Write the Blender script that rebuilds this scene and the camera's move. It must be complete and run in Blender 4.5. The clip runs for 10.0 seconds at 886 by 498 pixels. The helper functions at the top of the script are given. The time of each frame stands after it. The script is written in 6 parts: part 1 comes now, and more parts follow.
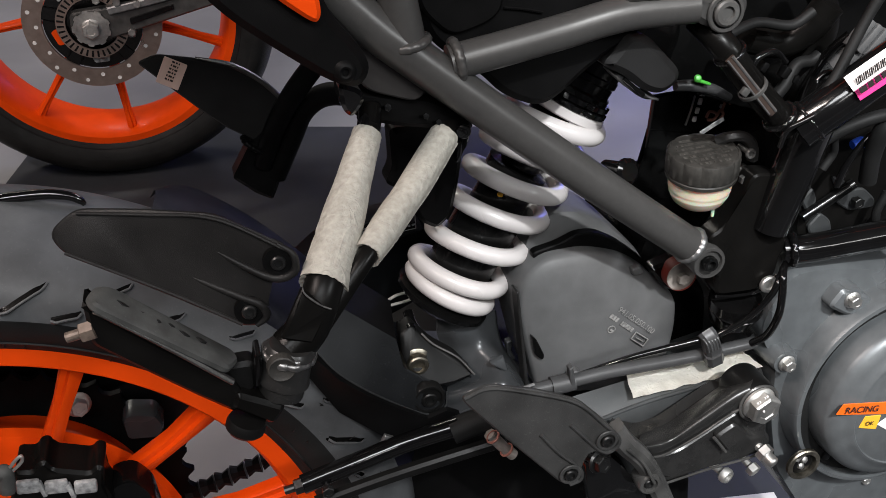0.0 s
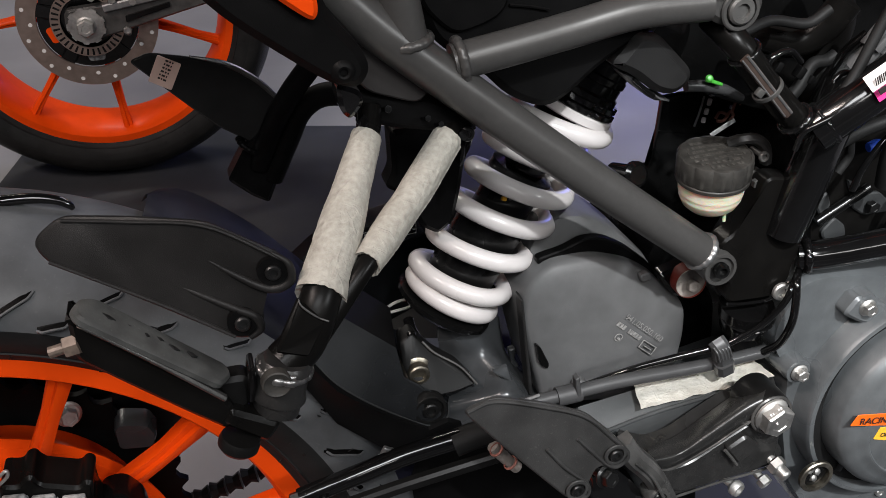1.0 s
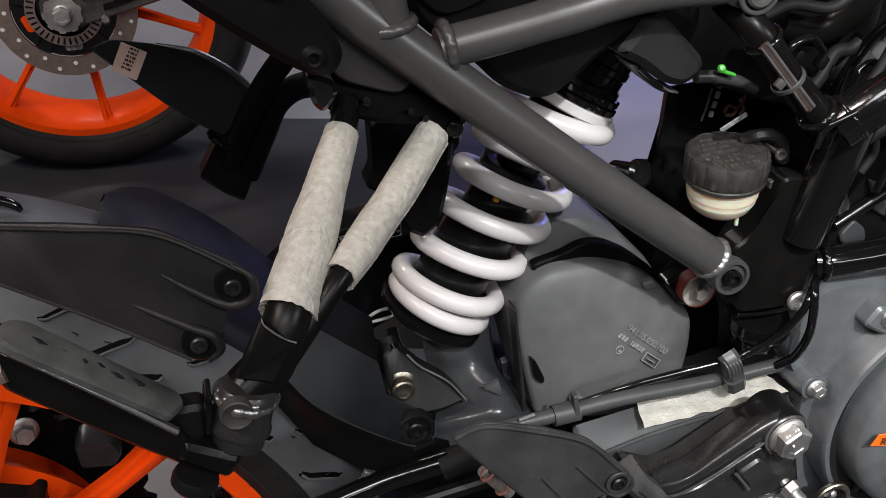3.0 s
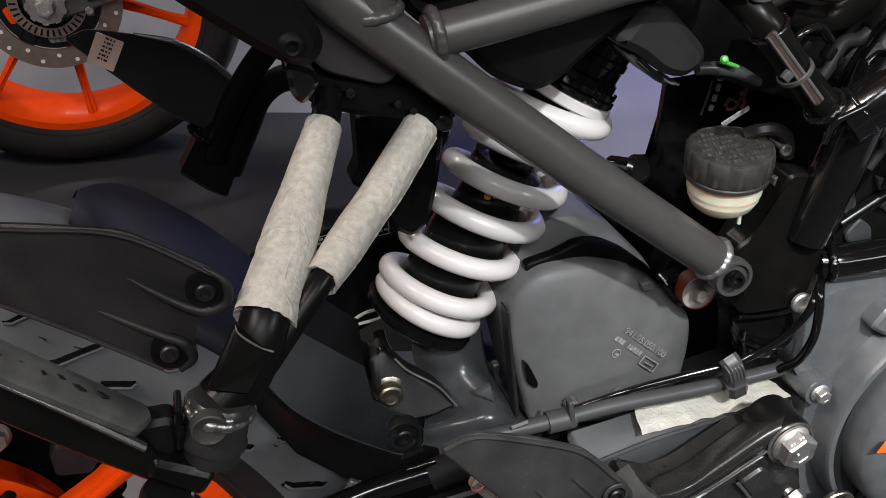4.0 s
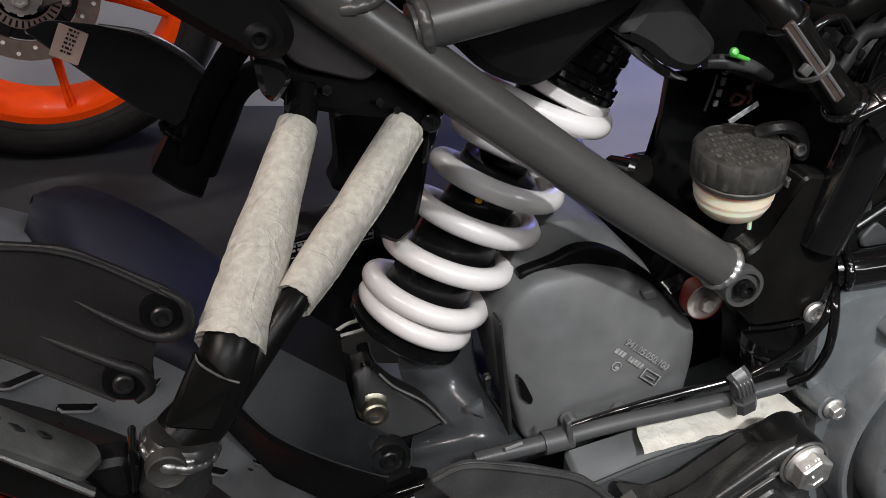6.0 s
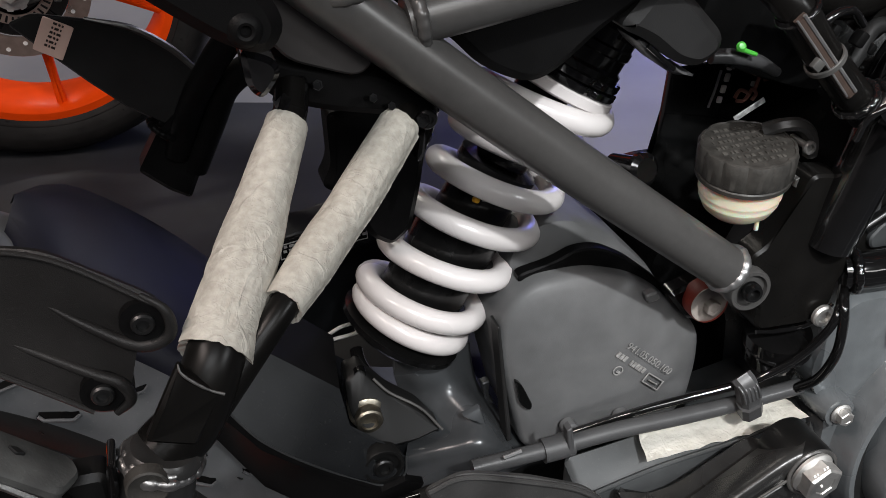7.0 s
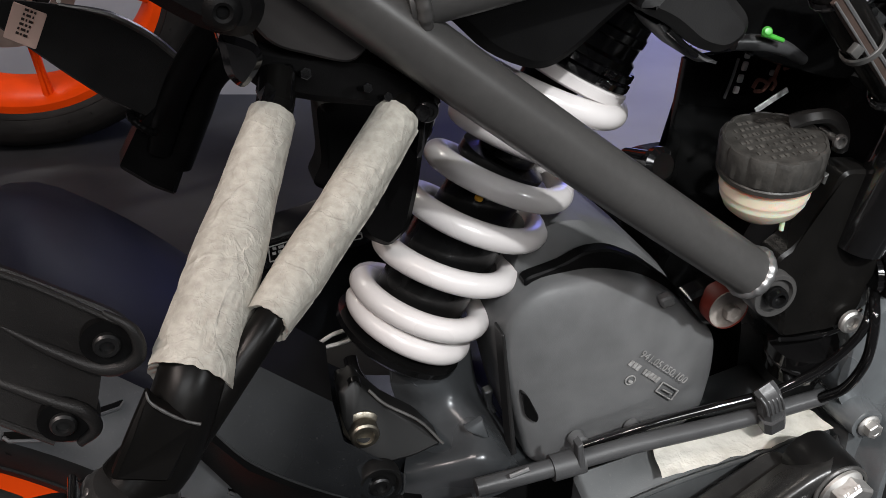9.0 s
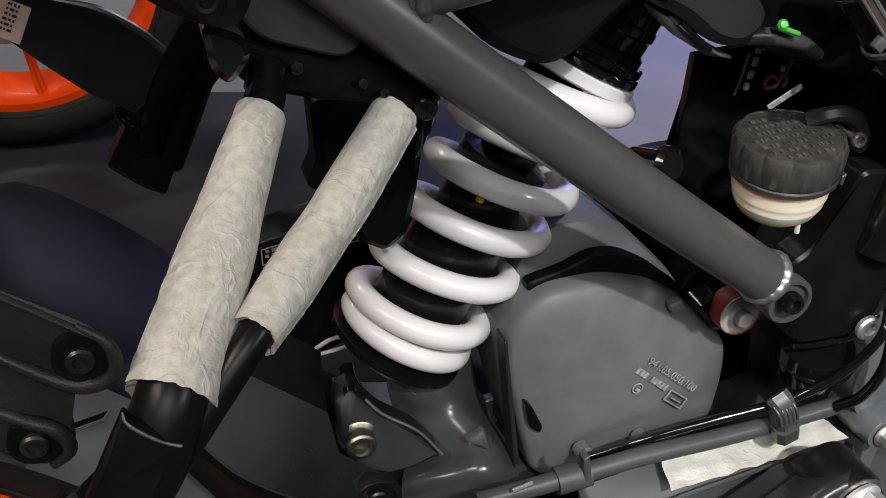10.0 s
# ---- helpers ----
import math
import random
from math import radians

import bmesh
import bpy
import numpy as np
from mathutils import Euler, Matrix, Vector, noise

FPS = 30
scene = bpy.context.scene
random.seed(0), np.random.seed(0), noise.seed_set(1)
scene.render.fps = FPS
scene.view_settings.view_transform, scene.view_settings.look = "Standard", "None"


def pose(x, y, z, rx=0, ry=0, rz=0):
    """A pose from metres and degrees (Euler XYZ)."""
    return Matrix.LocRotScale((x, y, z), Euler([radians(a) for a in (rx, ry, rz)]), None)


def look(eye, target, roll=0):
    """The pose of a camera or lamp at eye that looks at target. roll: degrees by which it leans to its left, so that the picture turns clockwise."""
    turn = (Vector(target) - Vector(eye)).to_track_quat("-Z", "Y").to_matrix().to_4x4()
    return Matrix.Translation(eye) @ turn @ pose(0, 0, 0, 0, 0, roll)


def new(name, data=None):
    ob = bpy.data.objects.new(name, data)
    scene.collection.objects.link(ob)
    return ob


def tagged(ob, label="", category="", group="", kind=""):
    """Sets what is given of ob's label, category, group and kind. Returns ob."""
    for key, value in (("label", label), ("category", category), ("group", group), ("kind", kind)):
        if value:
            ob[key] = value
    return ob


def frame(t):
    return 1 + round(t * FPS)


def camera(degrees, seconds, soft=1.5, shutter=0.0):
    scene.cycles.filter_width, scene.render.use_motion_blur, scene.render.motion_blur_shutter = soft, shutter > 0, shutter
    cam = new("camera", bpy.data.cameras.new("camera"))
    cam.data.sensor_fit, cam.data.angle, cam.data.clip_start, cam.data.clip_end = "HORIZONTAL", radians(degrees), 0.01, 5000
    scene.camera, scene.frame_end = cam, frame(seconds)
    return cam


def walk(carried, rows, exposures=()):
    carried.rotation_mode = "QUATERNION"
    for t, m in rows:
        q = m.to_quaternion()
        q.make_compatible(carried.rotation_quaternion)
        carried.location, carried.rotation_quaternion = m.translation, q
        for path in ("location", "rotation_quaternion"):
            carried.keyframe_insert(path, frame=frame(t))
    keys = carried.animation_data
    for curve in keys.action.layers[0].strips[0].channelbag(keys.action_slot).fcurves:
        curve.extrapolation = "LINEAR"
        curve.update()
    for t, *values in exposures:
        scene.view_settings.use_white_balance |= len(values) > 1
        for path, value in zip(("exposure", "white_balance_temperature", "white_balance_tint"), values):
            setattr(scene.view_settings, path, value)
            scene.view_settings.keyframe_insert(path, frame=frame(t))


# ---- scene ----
# ---- camera ----
cam = camera(49.4, 10.0, soft=0.65)
METRES, EYE, TILT, LEAN, TURN = 0.205, 0.885, -33.0, 0.0, 0.0
ROWS = [
    (0.0, 0.0, 0.0, 0.0, -0.0, 0.0, -0.0),
    (0.5, -0.0065, 0.0466, 0.0073, -0.05, -0.04, -0.01),
    (1.0, -0.0095, 0.1011, 0.0233, -0.08, -0.11, -0.03),
    (1.5, -0.008, 0.1532, 0.0358, -0.13, -0.24, -0.04),
    (2.0, -0.0026, 0.2203, 0.0462, -0.23, -0.35, -0.05),
    (2.5, 0.0016, 0.2836, 0.0525, -0.36, -0.43, -0.06),
    (4.0, 0.0144, 0.4661, 0.0695, -1.05, -0.85, -0.11),
    (4.5, 0.0184, 0.5157, 0.0774, -1.2, -1.03, -0.06),
    (5.0, 0.0199, 0.5686, 0.089, -1.42, -1.13, -0.04),
    (5.5, 0.0211, 0.6093, 0.0987, -1.55, -1.24, 0.02),
    (7.0, 0.0221, 0.7283, 0.1138, -1.96, -1.51, 0.06),
    (7.5, 0.0201, 0.7652, 0.1146, -2.03, -1.6, -0.0),
    (8.0, 0.0183, 0.8085, 0.1193, -2.13, -1.75, 0.07),
    (8.5, 0.0169, 0.8482, 0.1252, -2.21, -1.86, 0.15),
    (9.0, 0.0152, 0.8946, 0.1325, -2.28, -1.99, 0.21),
    (9.5, 0.0159, 0.9388, 0.1367, -2.3, -2.04, 0.23),
    (10.0, 0.0161, 0.9863, 0.1411, -2.38, -2.11, 0.24),
]
walk(cam, [(t, pose(0, 0, EYE, TILT, LEAN, TURN) @ pose(METRES * x, METRES * y, METRES * z, 90 + pitch, roll, yaw)) for t, x, y, z, yaw, pitch, roll in ROWS])

# the bike stands on its side stand: 15 degrees of heading, 5 degrees of lean; x forward, y to its left, z up
BIKE = pose(0, 0, 0.885, -5) @ pose(0, 0, -0.9) @ pose(0, 0, 0, 0, 0, 15) @ pose(0, 0.566, 0)

# ---- light ----
world = bpy.data.worlds.new("hall")
scene.world = world
world.use_nodes = True
world.node_tree.nodes["Background"].inputs[0].default_value = (0.55, 0.6, 0.75, 1)
world.node_tree.nodes["Background"].inputs[1].default_value = 0.08


def lamp(name, eye, target, watts, size, colour=(1, 1, 1), size_y=None):
    data = bpy.data.lights.new(name, "AREA")
    data.energy, data.size, data.color = watts, size, colour
    if size_y:
        data.shape, data.size_y = "RECTANGLE", size_y
    ob = new(name, data)
    ob.matrix_world = look(eye, target)
    return ob


spot = bpy.data.lights.new("hall_spot", "SPOT")
spot.energy, spot.color, spot.shadow_soft_size, spot.spot_size, spot.spot_blend = 420, (0.97, 0.99, 1.0), 0.035, radians(14), 0.8
new("hall_spot", spot).matrix_world = look((0.52, -1.38, 2.72), (0.29, 0.5, 0.52))
# Fill strips added to balance brightness; no such lamps are seen.
lamp("fill_strip", (1.2, -2.3, 2.3), (0.4, 0.5, 0.5), 23, 2.2, (1.0, 0.98, 0.96), 0.3)
lamp("fill_strip", (1.6, -0.6, 1.6), (0.4, 0.5, 0.5), 15, 0.3, (0.95, 0.98, 1.0), 0.12)
lamp("fill_strip", (0.08, -0.98, 2.05), (0.25, 0.5, 0.55), 24, 1.1, (0.97, 0.98, 1.0), 0.4)
lamp("fill_strip", (-1.35, -0.35, 2.5), (-0.3, 0.5, 0.5), 47, 1.2, (1.0, 0.86, 0.8), 0.1)
lamp("fill_strip", (1.5, 3.6, 2.9), (1.1, 2.4, 0.0), 62, 2.0, (0.8, 0.81, 1.0), 0.1)
lamp("fill_strip", (-1.9, 3.4, 2.9), (-1.4, 2.6, 0.0), 36, 1.6, (1.0, 0.93, 0.84), 0.1)
lamp("blue_wall_light", (1.6, 6.8, 1.1), (0.6, 0.6, 0.6), 50, 3.0, (0.2, 0.22, 1.0), 0.7)


# ---- materials ----
def material(name, colour, rough=0.5, metal=0.0, grain=0.15, scale=60.0, bump=0.1, bump_scale=400.0, coat=0.0, second=None,
             patches=0.35, rough_vary=0.12, ior=1.45, sheen=0.5, relief=0.0003, dust=0.0):
    """Principled surface whose colour varies at two scales, with fine relief."""
    m = bpy.data.materials.new(name)
    m.use_nodes = True
    nt = m.node_tree
    b = nt.nodes["Principled BSDF"]
    b.inputs["Metallic"].default_value = metal
    b.inputs["Coat Weight"].default_value = coat
    b.inputs["Coat Roughness"].default_value = 0.08
    b.inputs["IOR"].default_value = ior
    b.inputs["Specular IOR Level"].default_value = sheen
    tc = nt.nodes.new("ShaderNodeTexCoord")
    n1 = nt.nodes.new("ShaderNodeTexNoise")
    n1.inputs["Scale"].default_value, n1.inputs["Detail"].default_value = scale, 6
    n2 = nt.nodes.new("ShaderNodeTexNoise")
    n2.inputs["Scale"].default_value, n2.inputs["Detail"].default_value = scale / 7, 3
    nt.links.new(tc.outputs["Object"], n1.inputs["Vector"])
    nt.links.new(tc.outputs["Object"], n2.inputs["Vector"])
    mix = nt.nodes.new("ShaderNodeMix")
    mix.data_type = "FLOAT"
    mix.inputs["Factor"].default_value = patches
    nt.links.new(n1.outputs["Fac"], mix.inputs["A"])
    nt.links.new(n2.outputs["Fac"], mix.inputs["B"])
    ramp = nt.nodes.new("ShaderNodeValToRGB")
    low = second or tuple(c * (1 - 2 * grain) for c in colour)
    high = colour if second else tuple(min(1, c * (1 + grain)) for c in colour)
    ramp.color_ramp.elements[0].position, ramp.color_ramp.elements[1].position = 0.3, 0.7
    ramp.color_ramp.elements[0].color, ramp.color_ramp.elements[1].color = (*low, 1), (*high, 1)
    nt.links.new(mix.outputs["Result"], ramp.inputs["Fac"])
    colour_out = ramp.outputs["Color"]
    if dust:
        n4 = nt.nodes.new("ShaderNodeTexNoise")
        n4.inputs["Scale"].default_value, n4.inputs["Detail"].default_value = 620, 1
        nt.links.new(tc.outputs["Object"], n4.inputs["Vector"])
        speck = nt.nodes.new("ShaderNodeMapRange")
        speck.inputs["From Min"].default_value, speck.inputs["From Max"].default_value = 0.66, 0.74
        speck.inputs["To Max"].default_value = dust
        nt.links.new(n4.outputs["Fac"], speck.inputs["Value"])
        blend = nt.nodes.new("ShaderNodeMix")
        blend.data_type = "RGBA"
        blend.inputs["B"].default_value = (0.4, 0.38, 0.35, 1)
        nt.links.new(speck.outputs["Result"], blend.inputs["Factor"])
        nt.links.new(colour_out, blend.inputs["A"])
        colour_out = blend.outputs["Result"]
    nt.links.new(colour_out, b.inputs["Base Color"])
    mr = nt.nodes.new("ShaderNodeMapRange")
    mr.inputs["From Min"].default_value, mr.inputs["From Max"].default_value = 0.3, 0.7
    mr.inputs["To Min"].default_value = max(0.02, rough - rough_vary)
    mr.inputs["To Max"].default_value = min(1, rough + rough_vary)
    nt.links.new(n2.outputs["Fac"], mr.inputs["Value"])
    nt.links.new(mr.outputs["Result"], b.inputs["Roughness"])
    if bump:
        n3 = nt.nodes.new("ShaderNodeTexNoise")
        n3.inputs["Scale"].default_value, n3.inputs["Detail"].default_value = bump_scale, 2
        nt.links.new(tc.outputs["Object"], n3.inputs["Vector"])
        bp = nt.nodes.new("ShaderNodeBump")
        bp.inputs["Strength"].default_value, bp.inputs["Distance"].default_value = bump, relief
        nt.links.new(n3.outputs["Fac"], bp.inputs["Height"])
        nt.links.new(bp.outputs["Normal"], b.inputs["Normal"])
    return m


TUBE_GREY = material("satin_grey_paint", (0.064, 0.062, 0.06), 0.33, 0.3, 0.06, 300, 0.06, 1500, sheen=0.4, rough_vary=0.03)
FRAME_BLACK = material("gloss_black_paint", (0.004, 0.0039, 0.004), 0.13, 0.0, 0.2, 40, 0.35, 90, coat=0.55, rough_vary=0.06, relief=0.001, sheen=0.35)
# Bright metal stands in for reflections on the black-painted weld.
WELD = material("bright_glint_weld", (0.27, 0.265, 0.26), 0.32, 0.9, 0.5, 180, 0.3, 300, relief=0.001)
BRACKET = material("bracket_black_paint", (0.0048, 0.0045, 0.0042), 0.3, 0.0, 0.2, 60, 0.2, 120, sheen=0.12, relief=0.0008)
PLASTIC = material("black_plastic", (0.004, 0.0039, 0.004), 0.5, 0.0, 0.2, 80, 0.25, 2200, sheen=0.09)
PLASTIC_GREY = material("charcoal_plastic", (0.092, 0.092, 0.093), 0.5, 0.0, 0.12, 60, 0.25, 2200, sheen=0.35)
GUARD = material("grained_guard_plastic", (0.0145, 0.014, 0.0138), 0.42, 0.0, 0.25, 40, 0.5, 2500, sheen=0.22, dust=0.012)
# Lighter copy of GUARD; the right side's brighter light is in its colour.
GUARD_GREY = material("lighter_guard_plastic", (0.034, 0.0335, 0.033), 0.44, 0.0, 0.3, 50, 0.5, 2500, sheen=0.25, dust=0.04)
GUSSET = material("dark_grey_gusset", (0.04, 0.037, 0.036), 0.42, 0.2, 0.12, 60, 0.1, 1500)
RUBBER = material("black_rubber", (0.012, 0.012, 0.012), 0.6, 0.0, 0.25, 50, 0.2, 700, sheen=0.2)
HOSE = material("grey_black_hose", (0.046, 0.046, 0.047), 0.4, 0.0, 0.15, 60, 0.2, 900, sheen=0.4)
PAD = material("grey_peg_rubber", (0.055, 0.056, 0.054), 0.6, 0.0, 0.3, 90, 0.4, 900, sheen=0.25, dust=0.03)
TYRE = material("tyre_rubber", (0.088, 0.091, 0.095), 0.46, 0.0, 0.2, 40, 0.25, 600, sheen=0.2, dust=0.04)
SPRING = material("white_powder_coat", (0.56, 0.53, 0.52), 0.2, 0.0, 0.03, 30, 0.04, 500, coat=0.15)
TAPE = material("masking_tape", (0.45, 0.43, 0.38), 0.45, 0.0, 0.1, 330, 0.3, 500, second=(0.29, 0.272, 0.235), patches=0.2, relief=0.0006)
# Brighter copy of TAPE; the strip's stronger light is put into its colour.
TAPE_LIT = material("lit_masking_tape", (0.86, 0.83, 0.76), 0.55, 0.0, 0.1, 110, 0.5, 260, second=(0.6, 0.57, 0.5), patches=0.4, relief=0.0012)


def crease(m, scale, width, depth):
    """Add sharp winding fold lines to a tape's relief."""
    nt = m.node_tree
    b = nt.nodes["Principled BSDF"]
    old = b.inputs["Normal"].links[0].from_node
    tc = nt.nodes.new("ShaderNodeTexCoord")
    total = None
    for f in (1.0, 2.3):
        n = nt.nodes.new("ShaderNodeTexNoise")
        n.inputs["Scale"].default_value, n.inputs["Detail"].default_value, n.inputs["Distortion"].default_value = scale * f, 2.5, 0.6
        nt.links.new(tc.outputs["Object"], n.inputs["Vector"])
        sub = nt.nodes.new("ShaderNodeMath")
        sub.operation, sub.inputs[1].default_value = "SUBTRACT", 0.5
        nt.links.new(n.outputs["Fac"], sub.inputs[0])
        ab = nt.nodes.new("ShaderNodeMath")
        ab.operation = "ABSOLUTE"
        nt.links.new(sub.outputs[0], ab.inputs[0])
        mr = nt.nodes.new("ShaderNodeMapRange")
        mr.inputs["From Max"].default_value = width
        mr.inputs["To Min"].default_value, mr.inputs["To Max"].default_value = 1.0 / f, 0.0
        nt.links.new(ab.outputs[0], mr.inputs["Value"])
        if total is None:
            total = mr.outputs["Result"]
        else:
            add = nt.nodes.new("ShaderNodeMath")
            nt.links.new(total, add.inputs[0])
            nt.links.new(mr.outputs["Result"], add.inputs[1])
            total = add.outputs[0]
    bp = nt.nodes.new("ShaderNodeBump")
    bp.inputs["Strength"].default_value, bp.inputs["Distance"].default_value = 0.8, depth
    nt.links.new(total, bp.inputs["Height"])
    nt.links.new(old.outputs["Normal"], bp.inputs["Normal"])
    nt.links.new(bp.outputs["Normal"], b.inputs["Normal"])


crease(TAPE, 75, 0.05, 0.00022)
crease(TAPE_LIT, 40, 0.05, 0.00022)
ORANGE = material("orange_powder_coat", (0.74, 0.06, 0.003), 0.42, 0.0, 0.06, 40, 0.05, 400, coat=0.04, sheen=0.1)
STEEL = material("zinc_steel", (0.52, 0.51, 0.49), 0.52, 1.0, 0.15, 200, 0.1, 900)
BRASSY = material("yellow_zinc_steel", (0.36, 0.33, 0.27), 0.36, 1.0, 0.3, 260, 0.2, 900)
DARK_STEEL = material("black_oxide_steel", (0.05, 0.05, 0.05), 0.35, 0.9, 0.2, 150, 0.15, 900)
SATIN = material("satin_black_casting", (0.005, 0.0049, 0.0048), 0.42, 0.0, 0.2, 80, 0.1, 1600, sheen=0.25)
# Lighter than HANGER_BLACK; also draws bright edge lines.
HANGER = material("grey_black_alloy", (0.085, 0.083, 0.08), 0.32, 0.35, 0.3, 70, 0.2, 1500, sheen=0.45, dust=0.05)
HANGER_BLACK = material("satin_black_forging", (0.022, 0.0215, 0.021), 0.3, 0.15, 0.25, 70, 0.12, 1500, sheen=0.45, dust=0.03)
# Lighter copy of SWING; light on the front arm is put into it.
ARM = material("lighter_swingarm_paint", (0.033, 0.035, 0.036), 0.5, 0.1, 0.2, 60, 0.1, 1200, dust=0.03)
ALLOY = material("cast_alloy", (0.35, 0.35, 0.35), 0.45, 0.9, 0.15, 120, 0.2, 1200)
SWING = material("swingarm_dark_paint", (0.0095, 0.0103, 0.0115), 0.3, 0.25, 0.2, 60, 0.05, 1200, dust=0.02)
ENGINE = material("grey_engine_paint", (0.115, 0.123, 0.128), 0.28, 0.3, 0.12, 90, 0.2, 1800, dust=0.015)
SHOCK_BLACK = material("anodised_black", (0.0042, 0.0042, 0.0042), 0.2, 0.2, 0.2, 60, 0.05, 400, coat=0.2, sheen=0.35)
CAP = material("weathered_cap_plastic", (0.034, 0.032, 0.029), 0.45, 0.0, 0.3, 160, 0.5, 900, sheen=0.3)
CAP_WORN = material("worn_cap_lettering", (0.06, 0.056, 0.05), 0.55, 0.0, 0.4, 300, 0.2, 900)
DUCT = material("duct_rubber", (0.014, 0.0137, 0.0137), 0.5, 0.0, 0.15, 60, 0.2, 1500, sheen=0.3)
STRIP = material("brown_flat_strip", (0.06, 0.042, 0.035), 0.36, 0.3, 0.2, 120, 0.1, 800)
CUP = material("milky_reservoir", (0.62, 0.55, 0.43), 0.3, 0.0, 0.06, 60, 0.05, 200)
CUP.node_tree.nodes["Principled BSDF"].inputs["Subsurface Weight"].default_value = 0.8
CUP.node_tree.nodes["Principled BSDF"].inputs["Subsurface Scale"].default_value = 0.012
INSET = material("pale_cast_inset", (0.34, 0.34, 0.34), 0.5, 0.2, 0.4, 300, 0.3, 900)
DISC = material("brake_disc_steel", (0.38, 0.3, 0.26), 0.38, 0.8, 0.12, 90, 0.1, 600)
WASHER = material("dull_plated_steel", (0.34, 0.3, 0.27), 0.42, 0.25, 0.2, 200, 0.15, 900)
RED = material("red_rubber", (0.2, 0.022, 0.012), 0.5, 0.0, 0.15, 80, 0.1, 500)
RUST = material("tarnished_steel", (0.17, 0.13, 0.105), 0.5, 0.3, 0.3, 260, 0.2, 900)
# Warm light on the sticker is put into this pinkish colour.
WARM_PAPER = material("warm_lit_paper", (0.72, 0.5, 0.42), 0.6, 0.0, 0.05, 120, 0.05, 300)
# Black plastic whose colour carries some of the blue light it catches.
HUGGER = material("blue_lit_hugger_plastic", (0.008, 0.008, 0.019), 0.45, 0.0, 0.15, 40, 0.15, 900, sheen=0.4)
GREEN = material("green_plastic", (0.07, 0.42, 0.05), 0.4, 0.0, 0.1, 80, 0.05, 300)
TIE = material("grey_nylon", (0.045, 0.044, 0.042), 0.45, 0.0, 0.1, 80, 0.1, 600)
CAST = material("grey_cast_arm", (0.052, 0.055, 0.058), 0.28, 0.3, 0.15, 50, 0.05, 1200)
PAPER = material("white_label", (0.75, 0.72, 0.7), 0.55, 0.0, 0.03, 80, 0.05, 300)
PINK = material("pink_label", (0.75, 0.04, 0.25), 0.5, 0.0, 0.03, 80, 0.05, 300)
YELLOW = material("yellow_sticker", (0.8, 0.42, 0.03), 0.5, 0.0, 0.03, 80, 0.05, 300)
STICKER_ORANGE = material("orange_sticker", (0.8, 0.13, 0.01), 0.45, 0.0, 0.03, 80, 0.05, 300)
INK = material("dark_ink", (0.02, 0.015, 0.015), 0.6, 0.0, 0.1, 80, 0.0)
PRINT = material("pale_print", (0.2, 0.196, 0.19), 0.6, 0.0, 0.3, 500, 0.0)
SALMON = material("faded_pink_band", (0.33, 0.13, 0.1), 0.5, 0.0, 0.2, 90, 0.1, 500)
# Dark tone for the sheets that stand in for floor shade.
FLOOR_SHADE = material("dark_floor_shade", (0.036, 0.038, 0.043), 0.6, 0.0, 0.15, 15, 0.2, 300, sheen=0.3)
BLUE = material("blue_connector", (0.02, 0.09, 0.6), 0.4, 0.0, 0.1, 80, 0.05, 300)
FLOOR = material("grey_hall_floor", (0.26, 0.26, 0.27), 0.4, 0.0, 0.1, 6, 0.1, 120)
WALL = material("dark_hall_wall", (0.1, 0.1, 0.11), 0.7, 0.0, 0.08, 4, 0.1, 90)


# ---- building helpers ----
def part(name, bm, mat, parent=None, label="", angle=38, flat=False):
    """One mesh object from a bmesh, under its thing or part."""
    bmesh.ops.recalc_face_normals(bm, faces=bm.faces)
    me = bpy.data.meshes.new(name)
    bm.to_mesh(me)
    bm.free()
    for p in me.polygons:
        p.use_smooth = not flat
    me.set_sharp_from_angle(angle=radians(angle))
    me.materials.append(mat)
    ob = new(name, me)
    if parent:
        ob.parent = parent
    if label:
        tagged(ob, label)
    return ob


def thing(name, label, category, m=None, group="", kind=""):
    ob = new(name)
    ob.matrix_basis = m if m is not None else Matrix()
    return tagged(ob, label, category, group, kind)


def spline(pts, n=8):
    """Catmull-Rom through the points."""
    p = [Vector(q) for q in pts]
    if len(p) < 3:
        return [p[0].lerp(p[-1], i / n) for i in range(n + 1)]
    q = [2 * p[0] - p[1], *p, 2 * p[-1] - p[-2]]
    out = []
    for i in range(1, len(q) - 2):
        a, b, c, d = q[i - 1:i + 3]
        for k in range(n):
            t = k / n
            out.append(0.5 * (2 * b + (c - a) * t + (2 * a - 5 * b + 4 * c - d) * t * t + (3 * b - a - 3 * c + d) * t ** 3))
    return out + [p[-1]]


